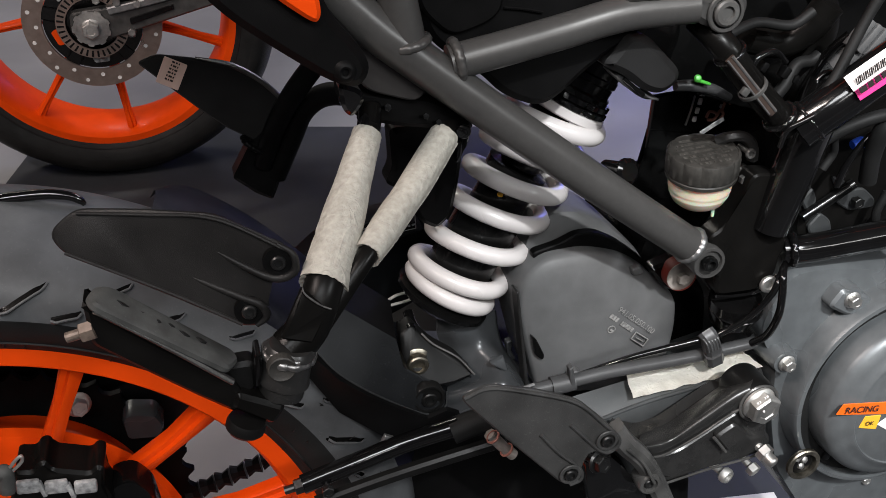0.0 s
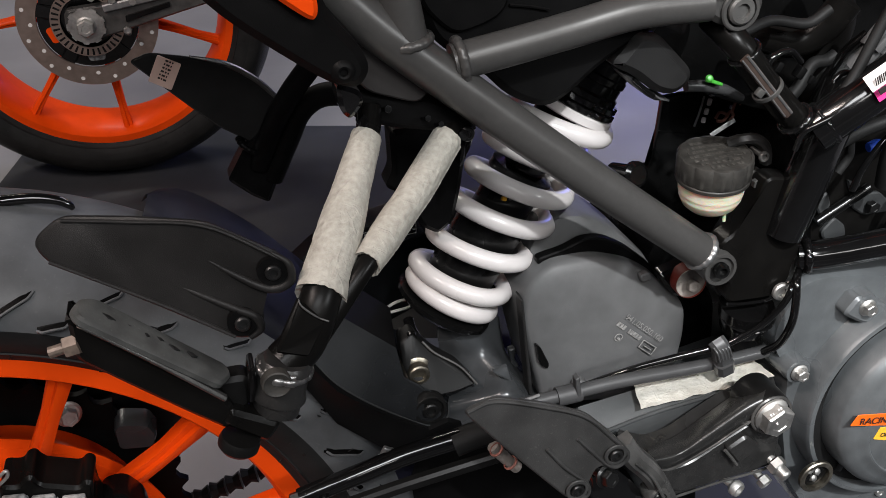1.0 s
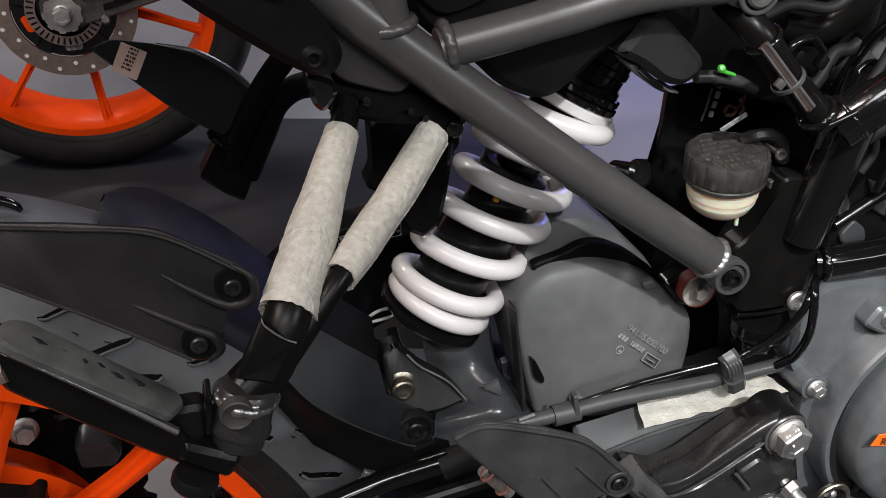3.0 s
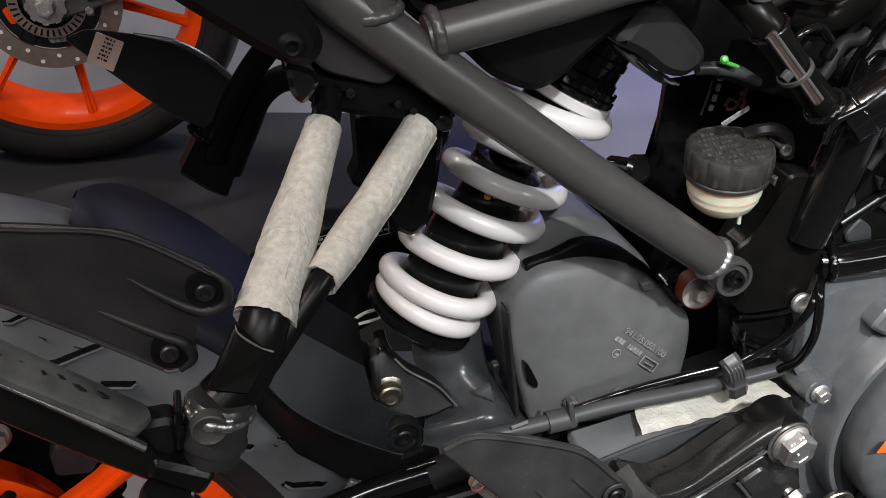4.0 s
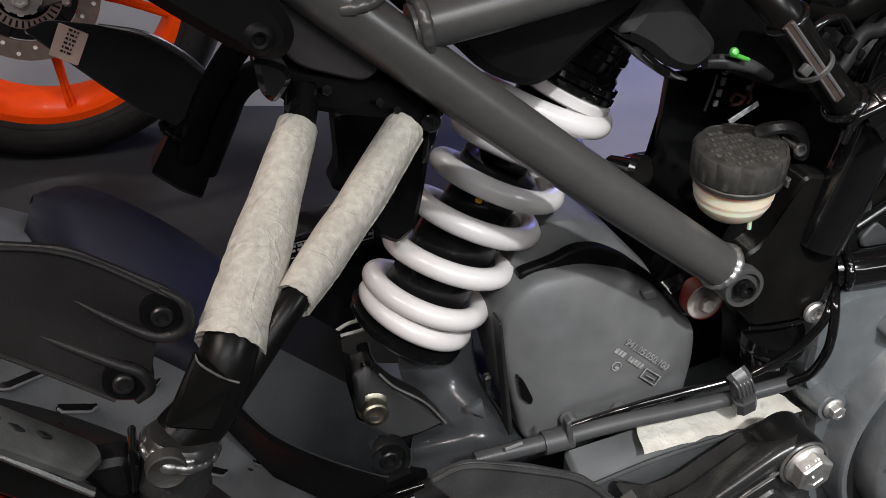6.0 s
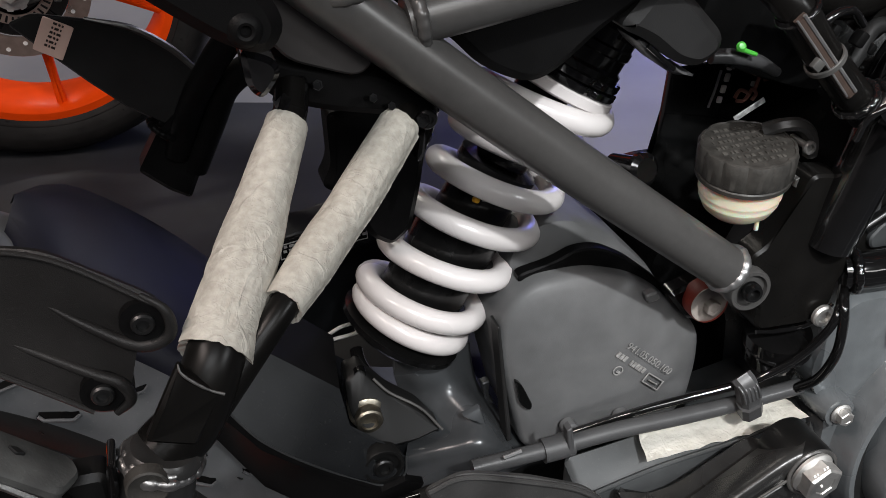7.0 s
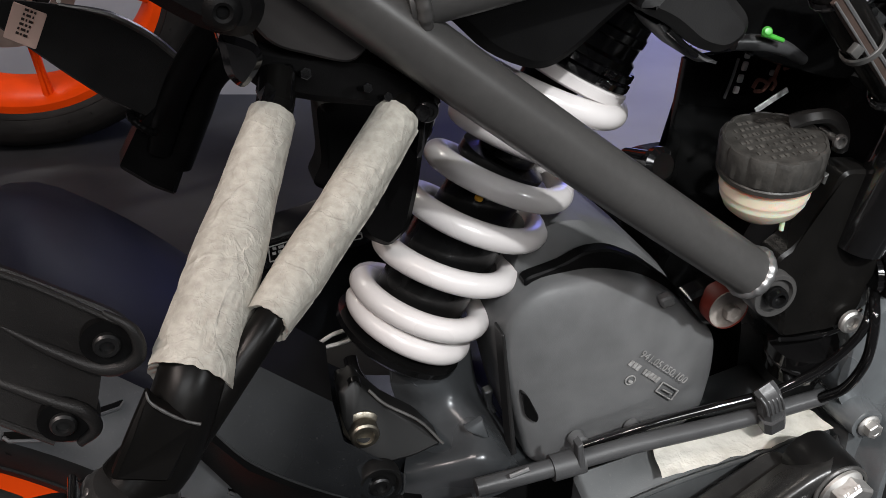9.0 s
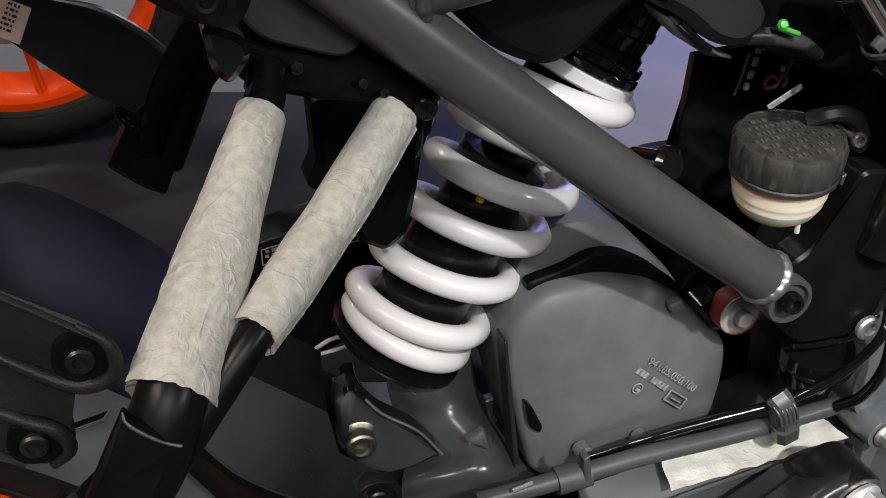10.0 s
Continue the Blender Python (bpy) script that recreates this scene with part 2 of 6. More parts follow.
def add_tube(bm, pts, r, seg=16, n=8, cap=True, wobble=None, smooth=True):
    """A swept round tube; r is a radius or a list of radii from end to end."""
    path = spline(pts, n) if smooth else [Vector(p) for p in pts]
    k = len(path)
    rad = [float(np.interp(i / (k - 1), np.linspace(0, 1, len(r)), r)) if isinstance(r, (list, tuple)) else r for i in range(k)]
    rings, up = [], None
    for i, c in enumerate(path):
        d = (path[min(i + 1, k - 1)] - path[max(i - 1, 0)]).normalized()
        if up is None:
            up = d.orthogonal().normalized()
        up = (up - d * up.dot(d)).normalized()
        side = d.cross(up)
        ring = []
        for j in range(seg):
            a = 2 * math.pi * j / seg
            rr = rad[i] * (1 + (wobble(i, a, c) if wobble else 0))
            ring.append(bm.verts.new(c + (up * math.cos(a) + side * math.sin(a)) * rr))
        rings.append(ring)
    for a, b in zip(rings, rings[1:]):
        for j in range(seg):
            bm.faces.new((a[j], a[(j + 1) % seg], b[(j + 1) % seg], b[j]))
    if cap:
        bm.faces.new(rings[0][::-1])
        bm.faces.new(rings[-1])
    return bm


def tube(pts, r, seg=16, n=8, cap=True, wobble=None, smooth=True):
    return add_tube(bmesh.new(), pts, r, seg, n, cap, wobble, smooth)


def frame_of(axis):
    z = Vector(axis).normalized()
    x = Vector((0, 0, 1)) if abs(z.z) < 0.9 else Vector((1, 0, 0))
    x = (x - z * x.dot(z)).normalized()
    return Matrix((x, z.cross(x), z)).transposed()


def add_lathe(bm, base, axis, profile, seg=32, ripple=None):
    """Turns (radius, height) pairs about an axis from base. A radius of 0 closes an end."""
    f, o = frame_of(axis), Vector(base)
    rings = []
    for i, (r, h) in enumerate(profile):
        if r <= 1e-6:
            rings.append([bm.verts.new(o + f @ Vector((0, 0, h)))])
        else:
            ring = []
            for j in range(seg):
                a = 2 * math.pi * j / seg
                q = r * (1 + (ripple(i, a) if ripple else 0))
                ring.append(bm.verts.new(o + f @ Vector((q * math.cos(a), q * math.sin(a), h))))
            rings.append(ring)
    for a, b in zip(rings, rings[1:]):
        for j in range(seg):
            k = (j + 1) % seg
            if len(a) == 1 and len(b) == 1:
                continue
            if len(a) == 1:
                bm.faces.new((a[0], b[k], b[j]))
            elif len(b) == 1:
                bm.faces.new((a[j], a[k], b[0]))
            else:
                bm.faces.new((a[j], a[k], b[k], b[j]))
    return bm


def lathe(base, axis, profile, seg=32, ripple=None):
    return add_lathe(bmesh.new(), base, axis, profile, seg, ripple)


def ring_of(base, axis, ro, ri, h, seg=40, bevel=0.0008):
    """A flat washer or hollow collar."""
    e = min(bevel, h / 3)
    return lathe(base, axis, [(ri, 0), (ro - e, 0), (ro, e), (ro, h - e), (ro - e, h), (ri, h), (ri, 0)], seg)


def rounded(pts, r, n=4):
    """An outline with its corners rounded to about the radius r."""
    out, k = [], len(pts)
    for i in range(k):
        a, b, c = Vector(pts[i - 1]), Vector(pts[i]), Vector(pts[(i + 1) % k])
        ra = min(r, (a - b).length * 0.45)
        rc = min(r, (c - b).length * 0.45)
        s, e = b + (a - b).normalized() * ra, b + (c - b).normalized() * rc
        for j in range(n + 1):
            t = j / n
            out.append((1 - t) ** 2 * s + 2 * t * (1 - t) * b + t * t * e)
    return out


def add_plate(bm, pts, depth, bevel=0.0015, r=0.004, back=(0, 1, 0)):
    """A plate with the given face outline, going depth metres back from it, its front edge bevelled."""
    rim = rounded(pts, r) if r else [Vector(p) for p in pts]
    mid = sum(rim, Vector()) / len(rim)
    b = Vector(back)
    n = Vector()
    for i in range(len(rim)):
        n += (rim[i - 1] - mid).cross(rim[i] - mid)
    n.normalize()
    inner, k = [], len(rim)
    for i, p in enumerate(rim):
        t = (rim[(i + 1) % k] - rim[i - 1]).normalized()
        inner.append(p + n.cross(t) * bevel)
    rows = [[bm.verts.new(p) for p in inner], [bm.verts.new(p + b * bevel) for p in rim],
            [bm.verts.new(p + b * (depth - bevel)) for p in rim], [bm.verts.new(p + b * depth) for p in inner]]
    for u, v in zip(rows, rows[1:]):
        for i in range(k):
            bm.faces.new((u[i], u[(i + 1) % k], v[(i + 1) % k], v[i]))
    for row in (rows[0], rows[-1]):
        f = bm.faces.new(row)
        bmesh.ops.triangulate(bm, faces=[f])
    return bm


def plate(pts, depth, bevel=0.0015, r=0.004, back=(0, 1, 0)):
    return add_plate(bmesh.new(), pts, depth, bevel, r, back)


def add_box(bm, centre, size, turn=(0, 0, 0), bevel=0.001):
    before = set(bm.verts)
    bmesh.ops.create_cube(bm, size=1, matrix=pose(*centre, *turn) @ Matrix.Diagonal((*size, 1)))
    verts = [v for v in bm.verts if v not in before]
    if bevel:
        edges = list({e for v in verts for e in v.link_edges})
        bmesh.ops.bevel(bm, geom=edges, offset=bevel, segments=2, affect="EDGES", profile=0.5)
    return bm


def box(centre, size, turn=(0, 0, 0), bevel=0.001):
    return add_box(bmesh.new(), centre, size, turn, bevel)


RIGHT = (0, -1, 0)


def hex_bolt(at, across, mat, parent, axis=RIGHT, washer=0.0, high=0.6, name="bolt", shank=0.012, label=""):
    """A flanged hexagon bolt; at lies on the face that it clamps."""
    r = across / math.sqrt(3)
    bm = bmesh.new()
    add_lathe(bm, Vector(at) - Vector(axis) * shank, axis, [(0, 0), (across * 0.3, 0), (across * 0.3, shank), (0, shank)], 12)
    if washer:
        add_lathe(bm, at, axis, [(0, 0), (washer, 0), (washer, across * 0.08), (washer * 0.8, across * 0.18), (0, across * 0.18)], 24)
    h0 = across * 0.15 if washer else 0
    h1 = h0 + across * high
    add_lathe(bm, at, axis, [(0, h0), (r, h0), (r, h1 - across * 0.06), (r * 0.9, h1), (r * 0.55, h1), (r * 0.5, h1 - across * 0.03), (0, h1 - across * 0.03)], 6)
    return part(name, bm, mat, parent, label, angle=25)


def socket_bolt(at, d, mat, parent, axis=RIGHT, high=0.5, name="bolt", shank=0.012, label=""):
    """A round-headed bolt with a hexagon recess."""
    bm = bmesh.new()
    r, h = d / 2, d * high
    add_lathe(bm, Vector(at) - Vector(axis) * shank, axis, [(0, 0), (r * 0.5, 0), (r * 0.5, shank), (r * 0.85, shank), (r, shank + h * 0.2), (r, shank + h * 0.7), (r * 0.85, shank + h),
                            (r * 0.55, shank + h), (r * 0.5, shank + h * 0.5), (0, shank + h * 0.45)], 18)
    return part(name, bm, mat, parent, label, angle=30)


def dome(pts, steps, r=0.006, back=(0, 1, 0)):
    """A shell over an outline: rings shrunk towards its middle by each factor, moved back by each depth."""
    rim = rounded(pts, r)
    mid = sum(rim, Vector()) / len(rim)
    bm, b = bmesh.new(), Vector(back)
    rows = [[bm.verts.new(mid + (p - mid) * f + b * d) for p in rim] for f, d in steps]
    k = len(rim)
    for u, v in zip(rows, rows[1:]):
        for i in range(k):
            bm.faces.new((u[i], u[(i + 1) % k], v[(i + 1) % k], v[i]))
    tip = bm.verts.new(mid + b * (steps[-1][1] - 0.0004))
    for i in range(k):
        bm.faces.new((rows[-1][i], rows[-1][(i + 1) % k], tip))
    return bm


def flat_bar(pts, across, thick, face=RIGHT, n=8):
    """A flat strap swept along a path; its broad side faces the given way."""
    path = spline(pts, n)
    bm, rows, k = bmesh.new(), [], len(path)
    f = Vector(face)
    for i, c in enumerate(path):
        d = (path[min(i + 1, k - 1)] - path[max(i - 1, 0)]).normalized()
        up = d.cross(f).normalized()
        w = up.cross(d).normalized()
        e = thick * 0.3
        rows.append([bm.verts.new(c + up * a + w * b2) for a, b2 in ((across / 2, thick / 2 - e), (across / 2 - e, thick / 2), (-across / 2 + e, thick / 2), (-across / 2, thick / 2 - e),
                                                                  (-across / 2, -thick / 2), (across / 2, -thick / 2))])
    for u, v in zip(rows, rows[1:]):
        for j in range(6):
            bm.faces.new((u[j], u[(j + 1) % 6], v[(j + 1) % 6], v[j]))
    bm.faces.new(rows[0][::-1])
    bm.faces.new(rows[-1])
    return bm


def writing(text, origin, along, size, mat, parent, name="printed_number", up=None, lift=0.0004):
    """Words in the built-in font as a thin mesh, from origin along a direction."""
    cu = bpy.data.curves.new(name, "FONT")
    cu.body, cu.size, cu.extrude = text, size, 0.0001
    tmp = new("tmp", cu)
    me = bpy.data.meshes.new_from_object(tmp.evaluated_get(bpy.context.evaluated_depsgraph_get()))
    bpy.data.objects.remove(tmp)
    x = Vector(along).normalized()
    z = Vector(up).normalized() if up else Vector(RIGHT)
    y = z.cross(x).normalized()
    z = x.cross(y)
    m = Matrix((x, y, z)).transposed().to_4x4()
    m.translation = Vector(origin) + z * lift
    me.transform(m)
    me.name = name
    me.materials.clear()
    me.materials.append(mat)
    ob = new(name, me)
    ob.parent = parent
    return ob


def bars(origin, along, lengths, high, mat, parent, name="printed_bar", gap=0.0012):
    """Plain bars in place of writing that cannot be read."""
    x = Vector(along).normalized()
    z = Vector(RIGHT)
    y = z.cross(x).normalized()
    o = Vector(origin)
    bm = bmesh.new()
    for w in lengths:
        q = [o, o + x * w, o + x * w + y * high, o + y * high]
        vs = [bm.verts.new(p + z * 0.0004) for p in q] + [bm.verts.new(p - z * 0.0002) for p in q]
        for f in ((0, 1, 2, 3), (4, 5, 6, 7), (0, 1, 5, 4), (1, 2, 6, 5), (2, 3, 7, 6), (3, 0, 4, 7)):
            bm.faces.new([vs[i] for i in f])
        o = o + x * (w + gap)
    return part(name, bm, mat, parent)


def loft(rows, n=6, thick=0.003):
    """A smooth skin through rows of points, with a thickness."""
    fine = [spline(r, n) for r in rows]
    cols = [spline([r[i] for r in fine], n) for i in range(len(fine[0]))]
    bm = bmesh.new()
    grid = [[bm.verts.new(p) for p in c] for c in cols]
    for u, v in zip(grid, grid[1:]):
        for j in range(len(u) - 1):
            bm.faces.new((u[j], u[j + 1], v[j + 1], v[j]))
    bmesh.ops.recalc_face_normals(bm, faces=bm.faces)
    bmesh.ops.solidify(bm, geom=bm.faces[:], thickness=thick)
    return bm


def facets(corners, faces, thick=0.003):
    """Folded sheet: flat facets over shared corners, with a thickness."""
    bm = bmesh.new()
    vs = [bm.verts.new(p) for p in corners]
    for f in faces:
        bm.faces.new([vs[i] for i in f])
    bmesh.ops.recalc_face_normals(bm, faces=bm.faces)
    bmesh.ops.solidify(bm, geom=bm.faces[:], thickness=thick)
    return bm


# ---- the hall ----
floor = part("floor", box((0, 2, -0.029), (14, 14, 0.1), bevel=0), FLOOR)
tagged(floor, "grey smooth hall floor in soft shadow", "floor", kind="structure")
for nm, c, s in (("wall_north", (0, 7, 1.75), (14, 0.2, 3.5)), ("wall_south", (0, -4, 1.75), (14, 0.2, 3.5)),
                 ("wall_east", (6, 1.5, 1.75), (0.2, 11, 3.5)), ("wall_west", (-6, 1.5, 1.75), (0.2, 11, 3.5))):
    tagged(part(nm, box(c, s, bevel=0), WALL), "plain dark grey hall wall", "wall", kind="structure")
tagged(part("ceiling", box((0, 1.5, 3.55), (12.4, 11.4, 0.1), bevel=0), WALL), "plain dark grey hall ceiling", "ceiling", kind="structure")

# Dark sheets stand in for floor shade; the unseen front one darkens reflections.
for mc, ms in (((-0.3, 1.37, 0.024), (1.0, 0.82, 0.006)), ((0.6, 0.5, 0.024), (1.2, 0.88, 0.006)), ((0.3, -0.8, 0.024), (3.6, 1.66, 0.006))):
    mat = part("floor_shade_sheet", box(mc, ms, bevel=0.002), FLOOR_SHADE)
    tagged(mat, "dark slate sheet standing in for shade on the grey floor", "mat", "display mats under the motorcycles")

sheet = part("paper_sheet", box((0.3271, 0.7583, 0.0295), (0.13, 0.05, 0.004), (0, 0, 8), 0.001), PAPER)
tagged(sheet, "white paper sheet lying on the floor", "paper")

# ---- the motorcycle ----
moto = thing("motorcycle", "orange and black naked motorcycle with white rear spring on grey floor", "motorcycle", BIKE)

# -- grey subframe
subframe = part("subframe", tube([(0.0569, -0.1050, 0.8080), (0.0720, -0.1050, 0.7900), (0.0893, -0.1050, 0.7732), (0.1076, -0.1050, 0.7582), (0.1284, -0.1050, 0.7416), (0.1599, -0.1050, 0.7170), (0.1938, -0.1050, 0.6910), (0.2309, -0.1040, 0.6628), (0.2839, -0.1000, 0.6228)], 0.0108, 24, 6), TUBE_GREY, moto, "satin grey steel subframe tube")
part("upper_tube", tube([(0.1268, -0.1050, 0.7531), (0.1584, -0.1050, 0.7590), (0.1891, -0.1050, 0.7653), (0.2224, -0.1070, 0.7728), (0.2595, -0.1100, 0.7752)], 0.0093, 24, 6), TUBE_GREY, subframe)
part("brace_tube", tube([(0.1054, -0.1050, 0.7627), (0.1028, -0.1050, 0.7757), (0.0982, -0.1050, 0.7979)], 0.0098, 24, 6), TUBE_GREY, subframe)


def weld(at, direction, r, bead=0.0022, mat=None, parent=None, rough=0.05, name="weld_bead"):
    """A ripple-marked bead where a tube of radius r meets another."""
    f, c = frame_of(direction), Vector(at)
    pts = []
    for i in range(33):
        a = 2 * math.pi * i / 32
        pts.append(c + f @ Vector((r * math.cos(a), r * math.sin(a), 0)))
    bm = tube(pts, bead, 10, 3, False, lambda i, a, p: rough * math.sin(i * 1.1) + 2.5 * rough * noise.noise(p * 260))
    return part(name, bm, mat or TUBE_GREY, parent or subframe)


weld((0.1307, -0.1050, 0.7543), Vector((0.1584, -0.1050, 0.7590)) - Vector((0.1268, -0.1050, 0.7531)), 0.0098, 0.0026)
weld((0.1049, -0.1050, 0.7653), Vector((0.1028, -0.1050, 0.7757)) - Vector((0.1054, -0.1050, 0.7627)), 0.0103, 0.0026)
lug = part("tube_lug", lathe((0.2968, -0.0980, 0.6100), RIGHT, [(0, -0.014), (0.0106, -0.014), (0.011, -0.012), (0.011, 0.002), (0.0104, 0.003), (0.0086, 0.003), (0.0082, 0.0008), (0, 0.0008)], 40), TUBE_GREY, subframe)
socket_bolt((0.2956, -0.1000, 0.6112), 0.0098, DARK_STEEL, lug, high=0.6, shank=0.01)
weld((0.2818, -0.1000, 0.6246), Vector((0.2891, -0.1000, 0.6189)) - Vector((0.2729, -0.1000, 0.6313)), 0.0098, 0.0026, ALLOY, subframe, 0.05, "end_collar")
top = part("top_lug", plate([(0.2182, -0.1150, 0.7779), (0.2433, -0.1150, 0.7798), (0.2614, -0.1150, 0.7659), (0.2735, -0.1150, 0.7620), (0.2873, -0.1150, 0.7662), (0.2897, -0.1150, 0.7760), (0.2812, -0.1150, 0.7868), (0.2443, -0.1150, 0.7974), (0.2201, -0.1150, 0.7903)], 0.02, 0.003, 0.01), TUBE_GREY, subframe)
part("lug_rim", ring_of((0.2747, -0.1150, 0.7719), RIGHT, 0.0108, 0.0084, 0.002, 40), TUBE_GREY, top)
socket_bolt((0.2744, -0.1155, 0.7720), 0.0145, HANGER, top, high=0.25)
part("gusset", plate([(0.0695, -0.1000, 0.7794), (0.0872, -0.1000, 0.7641), (0.1176, -0.1000, 0.7385), (0.1108, -0.1000, 0.7318), (0.0848, -0.1000, 0.7402), (0.0752, -0.1000, 0.7534)], 0.004, 0.001, 0.006), GUSSET, subframe)

# -- tail panel, seat and tank
tail = part("tail_panel", plate([(-0.0040, -0.1390, 0.8154), (0.0167, -0.1390, 0.7914), (0.0398, -0.1390, 0.7738), (0.0625, -0.1390, 0.7576), (0.0751, -0.1390, 0.7543), (0.0808, -0.1390, 0.7634), (0.0759, -0.1390, 0.7744), (0.0624, -0.1390, 0.7896), (0.0550, -0.1390, 0.8123)], 0.03, 0.004, 0.012), PLASTIC, moto, "black plastic tail side panel")
part("boss", lathe((0.0678, -0.1388, 0.7639), RIGHT, [(0.006, -0.001), (0.0052, 0.0006), (0.0038, 0.0018), (0.0028, 0.0022), (0.0019, 0.0018), (0.0016, 0.0), (0, -0.0002)], 28), PLASTIC, tail)
part("orange_inlay", plate([(0.0276, -0.1460, 0.8104), (0.0409, -0.1460, 0.7982), (0.0549, -0.1460, 0.7879), (0.0577, -0.1460, 0.7917), (0.0571, -0.1460, 0.7991), (0.0538, -0.1460, 0.8090)], 0.008, 0.002, 0.006), ORANGE, tail, "glossy orange panel")
airbox = part("airbox", plate([(0.1132, -0.0900, 0.7939), (0.1150, -0.0900, 0.7739), (0.1218, -0.0900, 0.7587), (0.1482, -0.0900, 0.7414), (0.1613, -0.0900, 0.7276), (0.1812, -0.0900, 0.7187), (0.1927, -0.0900, 0.7216), (0.2163, -0.0900, 0.7422), (0.2419, -0.0900, 0.7561), (0.2586, -0.0900, 0.7857)], 0.16, 0.004, 0.012), PLASTIC, moto, "black plastic airbox under the seat")
part("panel_step", plate([(0.1123, -0.0935, 0.7919), (0.1151, -0.0935, 0.7776), (0.1314, -0.0935, 0.7625), (0.1527, -0.0935, 0.7693), (0.1595, -0.0935, 0.7771), (0.1582, -0.0935, 0.7893)], 0.004, 0.0015, 0.008), PLASTIC, airbox)
part("panel_seam", tube([(0.1599, -0.0915, 0.7760), (0.1702, -0.0915, 0.7747), (0.1812, -0.0915, 0.7723)], 0.0008, 6), PLASTIC, airbox)
# Seat and tank lie out of view; plain shapes added to cast shade.
part("seat", dome([(-0.36, -0.1, 0.93), (-0.1, -0.13, 0.87), (0.12, -0.13, 0.84), (0.22, -0.11, 0.86), (0.22, 0.11, 0.86), (0.12, 0.13, 0.84), (-0.1, 0.13, 0.87), (-0.36, 0.1, 0.93)],
                  [(0.9, 0.0), (1.0, 0.01), (1.0, 0.03), (0.9, 0.05), (0.5, 0.058)], 0.03, (0, 0, 1)), PLASTIC, moto, "plain black seat shape out of view, added to cast shade")
part("unseen_tank", dome([(0.2, -0.09, 0.87), (0.35, -0.1, 0.86), (0.55, -0.1, 0.88), (0.62, 0, 0.9), (0.55, 0.1, 0.88), (0.35, 0.1, 0.86), (0.2, 0.09, 0.87)],
                       [(0.9, 0.0), (1.0, 0.02), (1.0, 0.07), (0.85, 0.12), (0.5, 0.15)], 0.04, (0, 0, 1)), ORANGE, moto, "plain orange tank shape out of view, added to cast shade")


# -- passenger footrest brackets, one on each side
def rib(points, r, parent, mat, name="rib"):
    return part(name, tube(points, r, 8, 6), mat, parent)


def footrest_bracket():
    """The passenger footrest bracket: two tubes that meet at a plate, with the clevis welded below."""
    back = (0, 1, 0)
    br = part("footrest_bracket", tube([(0.0865, -0.0970, 0.7305), (0.0836, -0.1060, 0.7223), (0.0762, -0.1210, 0.7128), (0.0638, -0.1450, 0.6971), (0.0473, -0.1780, 0.6767), (0.0381, -0.1850, 0.6593), (0.0277, -0.1890, 0.6503)],
                                       [0.0062, 0.0062, 0.0065, 0.0072, 0.0092, 0.0098, 0.0102], 28), BRACKET, moto, "gloss black passenger footrest bracket")
    part("rear_tube", tube([(0.1326, -0.0900, 0.7158), (0.1252, -0.1000, 0.7115), (0.1027, -0.1280, 0.6988), (0.0845, -0.1500, 0.6901), (0.0696, -0.1700, 0.6843), (0.0471, -0.1830, 0.6617), (0.0352, -0.1890, 0.6497)], 0.0048, 20), BRACKET, br)
    jp = part("joint_plate", plate([(0.0355, -0.1910, 0.6821), (0.0374, -0.1925, 0.6789), (0.0471, -0.1920, 0.6704), (0.0428, -0.1940, 0.6634), (0.0376, -0.1975, 0.6565), (0.0235, -0.1985, 0.6619), (0.0289, -0.1960, 0.6718)], 0.005, 0.0012, 0.0015), BRACKET, br)
    # Pale line drawn in place of the gloss reflection along the plate.
    part("edge_glint", tube([(0.0354, -0.1920, 0.6836), (0.0361, -0.1934, 0.6811), (0.0397, -0.1936, 0.6770), (0.0437, -0.1934, 0.6734), (0.0475, -0.1930, 0.6710)], 0.00045, 8, 6, True, lambda i, a, p: 0.6 * noise.noise(p * 700)), HANGER, jp)
    top_c, low_c = Vector((0.0270, -0.1920, 0.6504)), Vector((0.0213, -0.1920, 0.6281))
    d = (low_c - top_c).normalized()
    cl = part("clevis", lathe(top_c - d * 0.004, d, [(0, 0.0), (0.0098, 0.0), (0.0118, 0.0025), (0.012, 0.006), (0.0112, 0.009), (0.0112, 0.016), (0.0118, 0.0175), (0.0118, 0.0195), (0.0106, 0.0205), (0.0104, 0.026), (0, 0.026)], 36,
                              lambda i, a: 0.035 * math.sin(2 * a + 0.6) + 0.018 * math.sin(5 * a + i)), HANGER_BLACK, br)
    for lift, rr, bead in ((0.0008, 0.0112, 0.0019), (-0.0010, 0.0102, 0.0016)):
        f, ring = frame_of(d), []
        for i in range(49):
            a = 2 * math.pi * i / 48
            ring.append(top_c + d * lift + f @ Vector((rr * math.cos(a), rr * math.sin(a), 0)))
        part("weld_bead", tube(ring, bead, 14, 3, False, lambda i, a, p: 0.4 * noise.noise(p * 260) + 0.2 * noise.noise(p * 800)), WELD, cl)
    part("dimple", lathe((0.0224, -0.2035, 0.6499), RIGHT, [(0.0068, -0.003), (0.0064, 0.0008), (0.0058, 0.0012), (0.0048, 0.0004), (0, 0.0)], 24), CAP, cl)
    part("cheek", plate([(0.0114, -0.1970, 0.6547), (0.0141, -0.1990, 0.6564), (0.0140, -0.1990, 0.6474), (0.0120, -0.1980, 0.6367), (0.0092, -0.1970, 0.6375)], 0.014, 0.0012, 0.002), FRAME_BLACK, cl)
